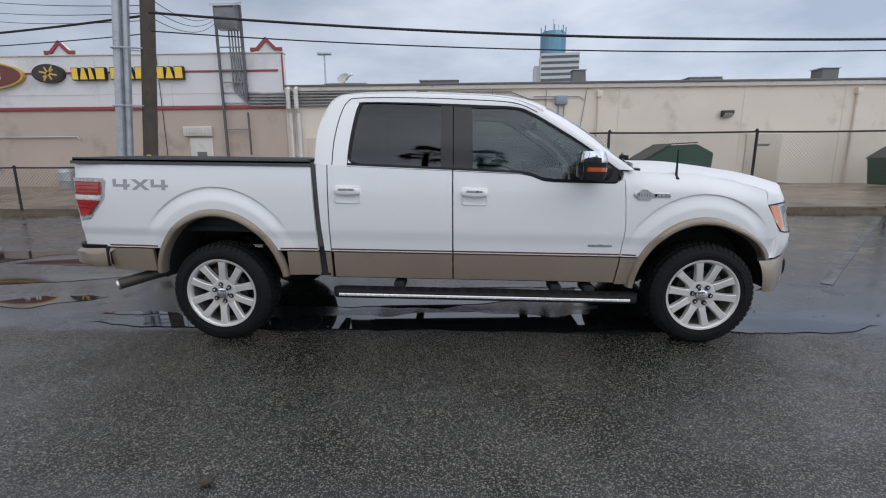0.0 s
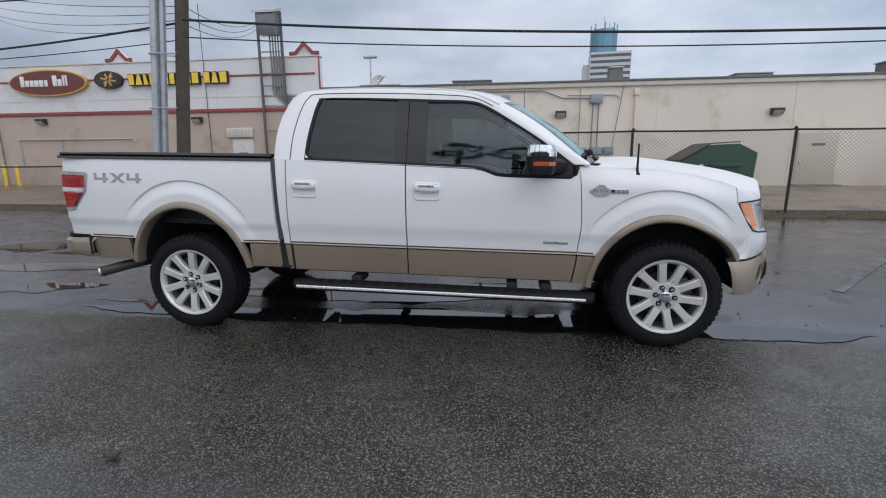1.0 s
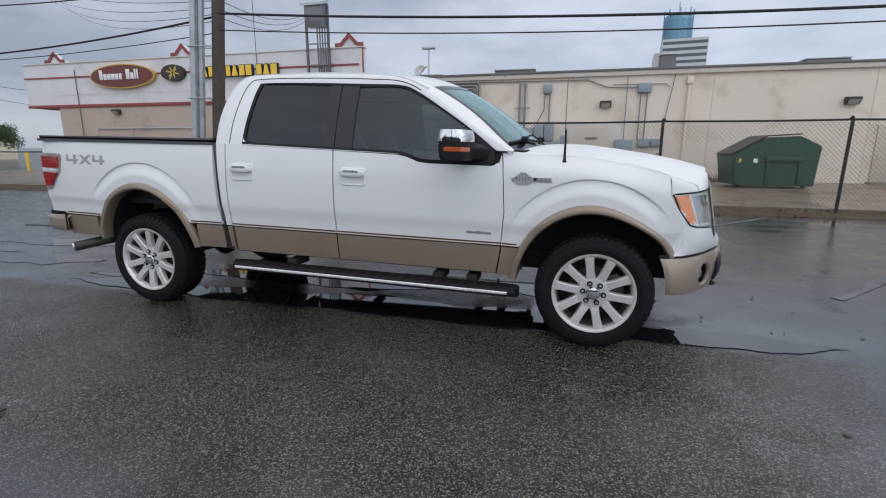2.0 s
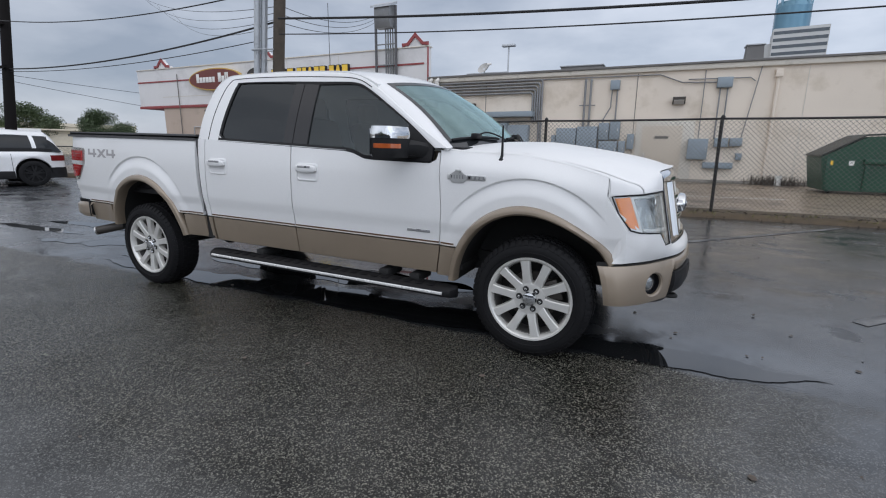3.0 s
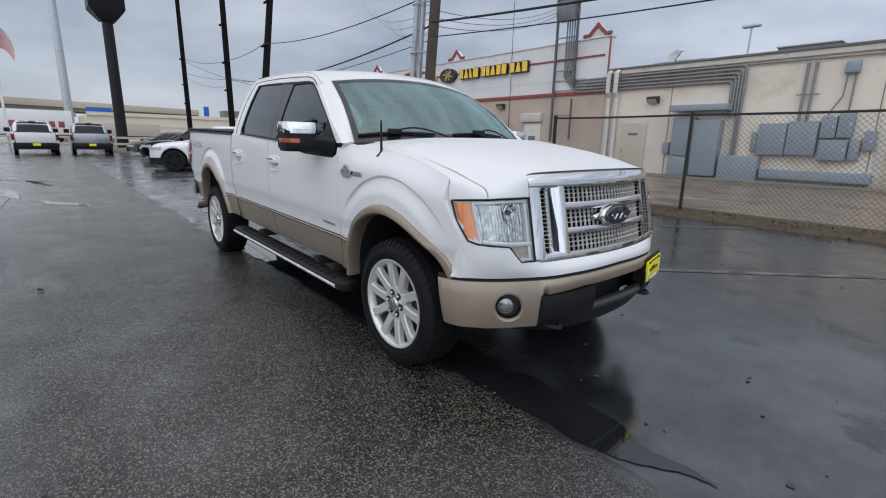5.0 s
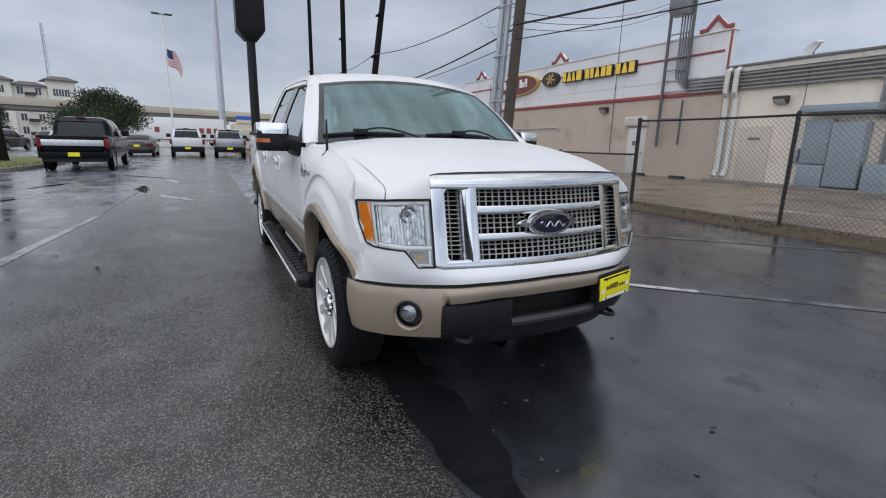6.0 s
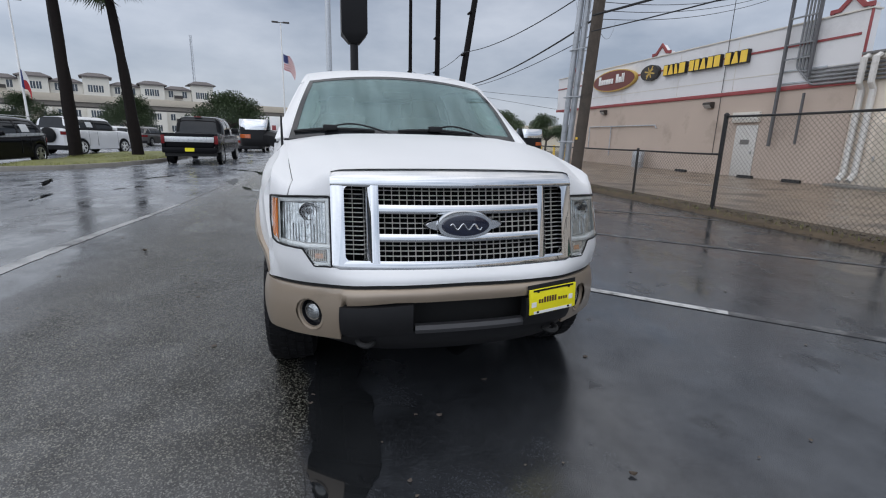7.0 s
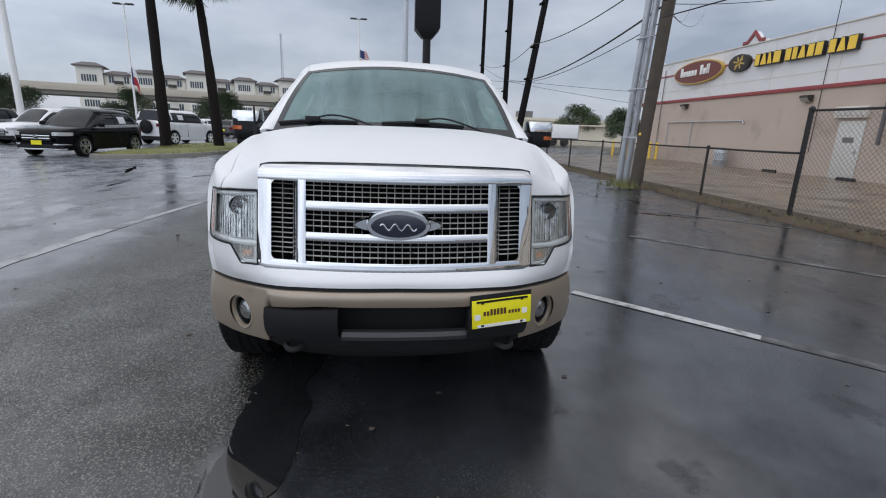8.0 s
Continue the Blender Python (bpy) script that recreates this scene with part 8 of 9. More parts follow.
def palm(m, h, bend, seed, fronds=34):
    p = thing("palm_tree", "tall fan palm with a dark rough trunk", "palm tree", "palm trees", at=m)
    rnd = random.Random(seed)
    pts = [(bend[0] * (k / 12) ** 1.3, bend[1] * (k / 12) ** 1.3, -0.2 + (h + 0.2) * k / 12) for k in range(13)]
    bm = bmesh.new()
    tube(bm, pts, 0.26, 12, r1=0.16)
    for v in bm.verts:
        v.co += Vector((rnd.uniform(-0.025, 0.025), rnd.uniform(-0.025, 0.025), 0))
    part("trunk", bm, PALMB, p)
    top = Vector(pts[-1])
    bm = bmesh.new()
    for k in range(26):
        a = rnd.uniform(0, 6.28)
        q = top + Vector((0.22 * math.cos(a), 0.22 * math.sin(a), -rnd.uniform(0.1, 1.4)))
        e = q + Vector((0.28 * math.cos(a), 0.28 * math.sin(a), rnd.uniform(-0.5, 0.15)))
        w = Vector((-math.sin(a), math.cos(a), 0)) * 0.06
        bm.faces.new([bm.verts.new(q - w), bm.verts.new(q + w), bm.verts.new(e)])
    tagged(part("dead_leaf_bases", bm, BARK, p), kind="stuff")
    bm = bmesh.new()
    for k in range(fronds):
        a = 2 * math.pi * k / fronds + rnd.uniform(-0.2, 0.2)
        el = rnd.uniform(-0.7, 1.2)
        out = Vector((math.cos(a) * math.cos(el), math.sin(a) * math.cos(el), math.sin(el)))
        stem = top + out * rnd.uniform(0.8, 1.2)
        tube(bm, [top, stem], 0.02, 4)
        side = Vector((-math.sin(a), math.cos(a), 0))
        up = out.cross(side)
        for j in range(17):
            f = -1.25 + 2.5 * j / 16
            d = (out * math.cos(f) + side * math.sin(f)).normalized()
            ln = rnd.uniform(0.65, 0.95)
            e = stem + d * ln - Vector((0, 0, 0.25 * ln))
            w = up.cross(d).normalized() * 0.035
            mid = stem + d * ln * 0.55
            bm.faces.new([bm.verts.new(stem), bm.verts.new(mid - w), bm.verts.new(e), bm.verts.new(mid + w)])
    part("crown", bm, LEAF, p)


palm(pose(-19.6, -11.0, 0.18), 9.6, (-0.55, -0.32), 1)
palm(pose(-20.6, -8.9, 0.18), 7.7, (-0.6, -0.68), 2)
palm(pose(-1.9, -19.0, 0.0), 15.5, (0.3, 0.1), 3, 22)
palm(pose(1.6, -20.5, 0.0), 15.8, (-0.2, 0.2), 4, 20)


def island(name, outline, label):
    """A kerbed island with a low mound of grass."""
    n = len(outline)
    cx, cy = sum(p[0] for p in outline) / n, sum(p[1] for p in outline) / n

    def ring(inset, z):
        out = []
        for x, y in outline:
            d = Vector((cx - x, cy - y))
            L = d.length
            d /= L
            out.append((x + d.x * inset, y + d.y * inset, z))
        return out
    t = thing(name, label, "kerb island", kind="structure")
    bm = bmesh.new()
    loft(bm, [ring(0.0, -0.05), ring(0.01, 0.12), ring(0.03, 0.145), ring(0.17, 0.15), ring(0.18, 0.05)], close_u=True)
    part("kerb", bm, KERB, t)
    bm = bmesh.new()
    rows = [ring(0.17, 0.13), ring(0.5, 0.16), ring(1.2, 0.22)]
    loft(bm, rows, close_u=True)
    bm.faces.new([bm.verts.new(p) for p in ring(1.2, 0.22)])
    part("turf", bm, GRASS, t)
    rnd = random.Random(8)
    bm = bmesh.new()
    for i in range(5200):
        k = rnd.randrange(n)
        u, w = rnd.random(), rnd.random() ** 0.7
        a, b = Vector(outline[k]), Vector(outline[(k + 1) % n])
        e = a.lerp(b, u)
        q = Vector((cx, cy)).lerp(e, 0.12 + 0.84 * w)
        z = 0.14 + 0.06 * (1 - w)
        h = rnd.uniform(0.03, 0.10)
        an = rnd.uniform(0, 6.28)
        ww = 0.012
        bm.faces.new([bm.verts.new((q.x - ww * math.cos(an), q.y - ww * math.sin(an), z)), bm.verts.new((q.x + ww * math.cos(an), q.y + ww * math.sin(an), z)), bm.verts.new((q.x + rnd.uniform(-0.04, 0.04), q.y + rnd.uniform(-0.04, 0.04), z + h))])
    part("grass", bm, GRASS, t)


island("kerb_island", [(-12.6, -10.1), (-13.3, -9.0), (-15.2, -8.0), (-17.6, -7.45), (-20, -7.25), (-24, -7.3), (-26.5, -8.0), (-27.0, -9.5), (-25, -11.0), (-21, -11.6), (-19, -11.2), (-16.5, -10.6), (-14.5, -10.65), (-13.0, -10.6)], "kerbed grass island with palm trees in a car park")
island("kerb_strip", [(-38, 1.0), (-38, 4.6), (-47, 4.9), (-47, 0.8)], "kerbed grass strip round a sign mast")


# ---- parked vehicles ----
def paint(name, c, rough=0.25, metal=0.1):
    return mat(name, c, rough, metal, var=0.05, scale=2, coat=0.0 if c[0] < 0.05 else 0.5, spec=0.12 if c[0] < 0.05 else 0.3, rvar=0.04)


P_BLACK = paint("car_black", (0.004, 0.004, 0.005), 0.16, 0.0)
P_WHITE = paint("car_white", (0.78, 0.78, 0.78))
P_GREY = paint("car_grey", (0.11, 0.105, 0.10), 0.3, 0.5)
P_SILVER = paint("car_silver", (0.42, 0.43, 0.44), 0.3, 0.6)
CARGL = mat("car_window", (0.012, 0.014, 0.016), 0.05, var=0.2, scale=3, rvar=0.02, coat=0.0, spec=0.35)
CARRED = mat("car_tail_red", (0.16, 0.008, 0.010), 0.2, var=0.2, scale=8, spec=0.3)
SHOPTAG = mat("window_sticker", (0.70, 0.71, 0.72), 0.6, var=0.05)


def car_wheel(parent, x, s, R, W, rimmat):
    y0 = s * (W / 2 - 0.11)
    w = part("wheel", turned(bmesh.new(), [(s * -0.10, R * 0.70), (s * -0.11, R * 0.84), (s * -0.09, R * 0.97), (0.0, R), (s * 0.09, R * 0.97), (s * 0.112, R * 0.86), (s * 0.104, R * 0.70), (s * 0.055, R * 0.67), (s * 0.045, 0.0)], "y", (x, y0, R), 32), RUBBER, parent)
    bm = bmesh.new()
    for k in range(10):
        a = 2 * math.pi * (k + 0.18 * (1 if k % 2 else -1)) / 10 + 0.3
        m = Matrix.Translation((x, y0 + s * 0.092, R)) @ Matrix.Rotation(a, 4, "Y")
        box(bm, -0.019, 0.019, -0.012, 0.012, 0.03, R * 0.66, 0, m)
    turned(bm, [(-0.014, 0.0), (-0.014, 0.065), (0.014, 0.06), (0.018, 0)] if s > 0 else [(-0.018, 0.0), (-0.014, 0.06), (0.014, 0.065), (0.014, 0)], "y", (x, y0 + s * 0.092, R), 14)
    turned(bm, [(s * 0.085, R * 0.64), (s * 0.106, R * 0.66), (s * 0.108, R * 0.70), (s * 0.098, R * 0.71)], "y", (x, y0, R), 32)
    part("rim", bm, rimmat, w)


def cabin_form(deck, roof, W, H, square=1.0):
    """The rounded cabin of a car: a point at length x and at angle a, from the belt (0) over the cant rail to the centre line (90 degrees)."""
    x0, x1, x2, x3 = roof
    line = [(x0, lerp_at(x0, deck) - 0.02), (x0 * 0.45 + x1 * 0.55, lerp_at(x0, deck) * 0.38 + (H - 0.03) * 0.62), (x1, H - 0.055), (x1 * 0.6 + x2 * 0.4, H), (x2 - 0.15, H - 0.015), (x2 + 0.05, H - 0.065), (x2 * 0.5 + x3 * 0.5, lerp_at(x3, deck) * 0.47 + H * 0.53), (x3, lerp_at(x3, deck) - 0.02)]

    def at(x, a, out=0.0):
        belt = lerp_at(x, deck) - 0.03
        top = max(belt + 0.002, lerp_at(x, line))
        ends = 1 - 0.07 * smooth(x3 - 0.5, x3, x) - 0.09 * smooth(x0 + 0.5, x0, x)
        bw = W / 2 * 0.935 * ends
        h = (top - belt) / (H - belt)
        y = bw * max(0.0, math.cos(a)) ** (0.42 * square) * (1 - 0.20 * h * math.sin(a))
        z = belt + (top - belt) * math.sin(a) ** (0.62 * square)
        return Vector((x, y + out * math.cos(a), z + out * math.sin(a)))
    return at


def cabin_patch(at, xa, xb, a0, a1, s, out, nx=10, na=6, lean=0.0):
    """A strip of the cabin's skin, on one side, set a little proud."""
    rows = []
    for i in range(nx + 1):
        row = []
        for j in range(na + 1):
            a = radians(a0 + (a1 - a0) * j / na)
            p = at(xa + (xb - xa) * i / nx + lean * j / na, a, out)
            row.append((p.x, s * p.y, p.z))
        rows.append(row)
    return slab(rows, (0, -s * 0.012, -0.006))


def car(name, label, category, m, L, W, H, R, color, deck, roof, wb, rimmat=SATIN, clear=0.26, group="parked vehicles", spare=False, plate_front=False, plate_rear=True, lower=None, sticker=False, rails=False):
    """deck: (x, z) of the body's shoulder line from tail to nose; roof: (x at belt rear, x roof rear, x roof front, x at belt front)."""
    c = thing(name, label, category, group, at=m)
    fine = [(float(p[0]), float(p[1])) for p in curve_pts(deck, 60)]
    arch = {round(wx + R * 1.14 * math.cos(math.pi * k / 16), 3) for wx in (-wb / 2, wb / 2) for k in range(17)}
    ends = {round(sg * (L / 2 - 0.5 * (1 - math.cos(k * math.pi / 16))), 3) for sg in (-1, 1) for k in range(9)}
    xs = sorted({round(float(v), 3) for v in np.linspace(-L / 2, L / 2, 26)} | arch | ends)
    rows = []
    for x in xs:
        z = lerp_at(x, fine)
        e = min(1.0, (L / 2 - abs(x)) / 0.75)
        hw = W / 2 * (0.66 + 0.34 * math.sin(math.pi / 2 * max(0, e)) ** 0.62)
        zb = clear + 0.12 * (1 - e) ** 3
        over = 0.0
        for wx in (-wb / 2, wb / 2):
            d = (R * 1.14) ** 2 - (x - wx) ** 2
            if d > 0:
                zb = max(zb, R + math.sqrt(d))
            over = max(over, 0.014 * smooth(R * 1.45, R * 1.15, abs(x - wx)))
        mid = clear + 0.30
        half = [(0.0, zb), (hw * 0.90, zb), (hw * 0.965 + over, zb + 0.02), (hw * 0.985 + over, max(zb + 0.05, mid)), (hw * 0.998, max(zb + 0.08, mid * 0.45 + z * 0.55)), (hw, max(zb + 0.10, z - 0.20)), (hw * 0.990, max(zb + 0.11, z - 0.13)), (hw * 0.972, max(zb + 0.12, z - 0.07)), (hw * 0.935, z - 0.02), (hw * 0.87, z + 0.003), (hw * 0.55, z + 0.035), (0.0, z + 0.05)]
        rows.append([(x, -y, zz) for y, zz in half] + [(x, y, zz) for y, zz in half[-2:0:-1]])
    bm = bmesh.new()
    loft(bm, rows, close_u=True, caps=True)
    bmesh.ops.recalc_face_normals(bm, faces=bm.faces)
    body = part("body", bm, color, c, sharp=40)

    def face_x(y, sg):
        """Length at which the nose or tail lies for a distance from the centre line."""
        u = min(1.0, max(0.0, (abs(y) / (W / 2) - 0.66) / 0.34))
        return sg * (L / 2 - 0.75 * (2 / math.pi) * math.asin(u ** (1 / 0.62)))

    def wrap(name2, y0, y1, z0, z1, sg, material, out=0.012, parent=None, deep=0.03, n=8):
        rr = [[(face_x(y, sg) + sg * out, y, z0), (face_x(y, sg) + sg * (out + 0.006), y, (z0 + z1) / 2), (face_x(y, sg) + sg * out, y, z1)] for y in np.linspace(y0, y1, n + 1)]
        return part(name2, slab(rr, (-sg * deep, 0, 0)), material, parent or body)
    if lower is not None:
        part("lower_cladding", boxb(-wb / 2 + R * 1.14, wb / 2 - R * 1.14, -W / 2 - 0.004, W / 2 + 0.004, clear - 0.02, clear + 0.22, 0.03), lower, body)
        wrap("lower_cladding", -W * 0.48, W * 0.48, clear - 0.02, clear + 0.30, -1, lower, 0.02, n=20)
        wrap("lower_cladding", -W * 0.48, W * 0.48, clear - 0.02, clear + 0.24, 1, lower, 0.02, n=20)
    part("underbody", boxb(-L / 2 + 0.35, L / 2 - 0.35, -W / 2 + 0.26, W / 2 - 0.26, clear - 0.03, min(R * 2.2, 0.85)), DARK, body)
    # cabin
    x0, x1, x2, x3 = roof
    at = cabin_form(fine, roof, W, H)
    rows = []
    angles = [radians(v) for v in (0, 8, 18, 28, 36, 42, 47, 52, 58, 66, 76, 90)]
    for x in sorted({float(v) for v in np.linspace(x0, x3, 36)}):
        row = [at(x, a) for a in angles]
        rows.append([Vector((p.x, -p.y, p.z)) for p in row] + row[-2::-1])
    bm = bmesh.new()
    loft(bm, rows)
    bmesh.ops.recalc_face_normals(bm, faces=bm.faces)
    part("glasshouse", bm, CARGL, body)
    top = []
    for x in np.linspace(x1 - 0.10, x2 + 0.02, 16):
        side = [at(float(x), radians(v), 0.010) for v in (41, 46, 52, 60, 72, 90)]
        top.append([(p.x, -p.y, p.z) for p in side] + [(p.x, p.y, p.z) for p in side[-2::-1]])
    part("roof", slab(top, (0, 0, -0.02)), color, body)
    for s in (-1, 1):
        part("pillar", cabin_patch(at, x2 - 0.05, x3 - 0.02, 36, 52, s, 0.010), color, body)
        part("pillar", cabin_patch(at, x0 + 0.03, x1 + 0.02, 26, 52, s, 0.010), color, body)
        xm = (x0 + x3) / 2 + 0.12
        part("pillar", cabin_patch(at, xm - 0.05, xm + 0.05, 0, 44, s, 0.007, 2, 8, -0.06), BLACKP, body)
        xq = x0 + (xm - x0) * 0.38
        part("pillar", cabin_patch(at, xq - 0.05, xq + 0.05, 0, 44, s, 0.007, 2, 8, 0.05), color, body)
        part("window_trim", cabin_patch(at, x0 + 0.25, x3 - 0.10, 0.0, 3.0, s, 0.012, 14, 2), SATIN if color is P_BLACK else BLACKP, body)
        for dx in (-wb / 2 + R * 1.22, xm - 0.02, wb / 2 - R * 1.25):
            part("door_gap", boxb(dx, dx + 0.010, min(s * (W / 2 - 0.04), s * (W / 2 + 0.001)), max(s * (W / 2 - 0.04), s * (W / 2 + 0.001)), clear + 0.2, lerp_at(dx, fine) - 0.10), DARK, body)
        if sticker:
            xs0 = xm - 0.62 + 0.05 * (sticker if sticker is not True else 0)
            part("window_sticker", cabin_patch(at, xs0, xs0 + 0.40, 5, 26, s, 0.012, 3, 3), SHOPTAG, body)
        if rails:
            rw = W / 2 * 0.70
            part("roof_rail", tubeb([(x1 + 0.05, s * rw, H - 0.05), (x1 + 0.22, s * rw, H + 0.02), (x2 - 0.30, s * rw, H + 0.02), (x2 - 0.12, s * rw, H - 0.04)], 0.017, 6), SATIN, body)
        zt = lerp_at(-L / 2 + 0.12, fine)
        lo_y, hi_y = sorted((s * W * 0.30, s * W * 0.465))
        wrap("tail_lamp", lo_y, hi_y, zt - 0.30, zt - 0.13, -1, CARRED, 0.014)
        zn = lerp_at(L / 2 - 0.14, fine)
        lo_y, hi_y = sorted((s * W * 0.275, s * W * 0.475))
        wrap("headlamp", lo_y, hi_y, zn - 0.15, zn - 0.035, 1, REFL, 0.010)
        bz = lerp_at(x3 - 0.35, fine)
        mi = part("door_mirror", boxb(x3 - 0.46, x3 - 0.30, min(s * (W / 2 - 0.02), s * (W / 2 + 0.18)), max(s * (W / 2 - 0.02), s * (W / 2 + 0.18)), bz + 0.02, bz + 0.17, 0.045), color, body)
        for hx in (xm - 0.28, xm - 1.12):
            part("door_handle", boxb(hx, hx + 0.19, min(s * W * 0.496, s * W * 0.508), max(s * W * 0.496, s * W * 0.508), lerp_at(hx, fine) - 0.19, lerp_at(hx, fine) - 0.155, 0.008), color, body)
        for x in (-wb / 2, wb / 2):
            car_wheel(c, x, s, R, W, rimmat)
            bm = bmesh.new()
            loft(bm, [[(x + R * 1.12 * math.cos(math.pi * k / 12), s * (W / 2 - 0.03), R + R * 1.12 * math.sin(math.pi * k / 12)), (x + R * 1.12 * math.cos(math.pi * k / 12), s * (W / 2 - 0.40), R + R * 1.12 * math.sin(math.pi * k / 12))] for k in range(13)])
            part("wheel_arch", bm, DARK, body)
    zn = lerp_at(L / 2 - 0.10, fine)
    g = wrap("grille", -W * 0.245, W * 0.245, zn - 0.30, zn - 0.07, 1, BLACKG, 0.012, n=4)
    for k in range(2):
        wrap("grille_bar", -W * 0.235, W * 0.235, zn - 0.235 + k * 0.085, zn - 0.205 + k * 0.085, 1, CHROME, 0.024, g, n=4)
    badge = turned(bmesh.new(), [(0.0, 0.0), (0.012, 0.075), (0.02, 0.07), (0.02, 0.055), (0.008, 0.05)], "x", (L / 2 + 0.026, 0, zn - 0.18), 20)
    part("grille_ring", badge, CHROME, g)
    intake = wrap("lower_intake", -W * 0.40, W * 0.40, clear + 0.02, clear + 0.18, 1, BLACKP, 0.010, n=12)
    wrap("bumper_trim", -W * 0.43, W * 0.43, clear + 0.0, clear + 0.04, 1, CHROME if plate_front else BLACKP, 0.022, intake, n=12)
    if plate_front:
        for s in (-1, 1):
            lo_y, hi_y = sorted((s * W * 0.28, s * W * 0.46))
            wrap("bumper_trim", lo_y, hi_y, clear + 0.16, clear + 0.20, 1, CHROME, 0.018, intake)
        part("number_plate", boxb(L / 2 + 0.025, L / 2 + 0.037, -0.17, 0.17, zn - 0.43, zn - 0.29), YELLOW, body)
    if plate_rear:
        part("number_plate", boxb(-L / 2 - 0.022, -L / 2 - 0.012, -0.17, 0.17, clear + 0.38, clear + 0.52), YELLOW, body)
    wrap("rear_bumper", -W * 0.45, W * 0.45, clear + 0.03, clear + 0.22, -1, BLACKP, 0.012, n=14)
    if spare:
        part("spare_wheel", turned(bmesh.new(), [(-0.10, 0.0), (-0.10, R * 0.8), (-0.06, R * 0.97), (0.06, R * 0.97), (0.10, R * 0.8), (0.10, 0)], "x", (-L / 2 - 0.10, 0.0, 0.98), 28), RUBBER, body)
    return c


def pickup(name, label, m, color, L=5.9, W=2.03, H=1.95, R=0.41, wb=3.9, bed=1.75, band=None):
    c = thing(name, label, "pickup truck", "parked vehicles", at=m)
    shoulder = 1.28
    xs = [float(v) for v in np.linspace(-L / 2 + bed, L / 2, 18)]
    rows = []
    for x in xs:
        e = min(1.0, (L / 2 - x) / 0.5)
        hw = W / 2 * (0.88 + 0.12 * math.sin(math.pi / 2 * max(0, e)) ** 0.7)
        z = shoulder - 0.02 - 0.05 * smooth(L / 2 - 0.9, L / 2, x)
        half = [(0, 0.45), (hw * 0.95, 0.45), (hw, 0.6), (hw, 1.0), (hw * 0.97, z - 0.05), (hw * 0.9, z), (0, z + 0.05)]
        rows.append([(x, -y, zz) for y, zz in half] + [(x, y, zz) for y, zz in half[-2:0:-1]])
    bm = bmesh.new()
    loft(bm, rows, close_u=True, caps=True)
    bmesh.ops.recalc_face_normals(bm, faces=bm.faces)
    body = part("body", bm, color, c, sharp=40)
    xr = -L / 2 + bed
    for s in (-1, 1):
        part("bed_side", boxb(-L / 2, xr - 0.02, min(s * (W / 2 - 0.12), s * W / 2), max(s * (W / 2 - 0.12), s * W / 2), 0.52, shoulder, 0.03), color, body)
        part("tail_lamp", boxb(-L / 2 - 0.012, -L / 2 + 0.12, min(s * (W / 2 - 0.13), s * (W / 2 + 0.004)), max(s * (W / 2 - 0.13), s * (W / 2 + 0.004)), 0.86, 1.20, 0.015), CARRED, body)
        part("exhaust", tubeb([(-L / 2 + 0.3, s * 0.3, 0.42), (-L / 2 + 0.05, s * 0.3, 0.40)], 0.04, 8), DARK, body)
        for x in (-wb / 2, wb / 2):
            car_wheel(c, x, s, R, W, SATIN)
        mi = part("door_mirror", boxb(0.95, 1.10, min(s * (W / 2 - 0.02), s * (W / 2 + 0.26)), max(s * (W / 2 - 0.02), s * (W / 2 + 0.26)), 1.30, 1.55, 0.04), BLACKP, body)
        part("flare", turned(bmesh.new(), [(-0.02, R * 1.1), (-0.02, R * 1.25), (0.02, R * 1.25), (0.02, R * 1.1)], "y", (-wb / 2, s * (W / 2 - 0.01), R * 1.02), 28), color, body)
    part("bed_floor", boxb(-L / 2 + 0.02, xr, -W / 2 + 0.12, W / 2 - 0.12, 0.60, 0.72), DARK, body)
    tg = part("tailgate", boxb(-L / 2 - 0.02, -L / 2 + 0.05, -W / 2 + 0.16, W / 2 - 0.16, 0.72, shoulder, 0.02), color, body)
    if band is not None:
        part("tailgate_band", boxb(-L / 2 - 0.032, -L / 2 - 0.021, -W / 2 + 0.14, W / 2 - 0.14, 0.93, 1.14, 0.004), band, tg)
    rb = part("rear_bumper", boxb(-L / 2 - 0.14, -L / 2 + 0.02, -W / 2 + 0.03, W / 2 - 0.03, 0.50, 0.72, 0.03), P_BLACK if color is P_BLACK else BLACKP, body)
    part("valance", boxb(-L / 2 - 0.06, -L / 2 + 0.5, -W / 2 + 0.10, W / 2 - 0.10, 0.36, 0.52, 0.03), DARK, body)
    part("number_plate", boxb(-L / 2 - 0.155, -L / 2 - 0.142, -0.17, 0.17, 0.56, 0.70), YELLOW, rb)
    # cab
    x0, x1, x2, x3 = roof = (xr - 0.01, xr + 0.16, 0.90, 1.62)
    at = cabin_form([(-L / 2, shoulder - 0.01), (L / 2, shoulder - 0.01)], roof, W, H, 0.6)
    angles = [radians(v) for v in (0, 8, 18, 28, 36, 42, 47, 52, 58, 66, 76, 90)]
    rows = []
    for x in np.linspace(x0, x3, 30):
        row = [at(float(x), a) for a in angles]
        rows.append([Vector((p.x, -p.y, p.z)) for p in row] + row[-2::-1])
    bm = bmesh.new()
    loft(bm, rows)
    bmesh.ops.recalc_face_normals(bm, faces=bm.faces)
    part("glasshouse", bm, CARGL, body)
    top = []
    for x in np.linspace(x1 - 0.05, x2 + 0.02, 14):
        side = [at(float(x), radians(v), 0.010) for v in (40, 46, 52, 60, 72, 90)]
        top.append([(p.x, -p.y, p.z) for p in side] + [(p.x, p.y, p.z) for p in side[-2::-1]])
    part("roof", slab(top, (0, 0, -0.02)), color, body)
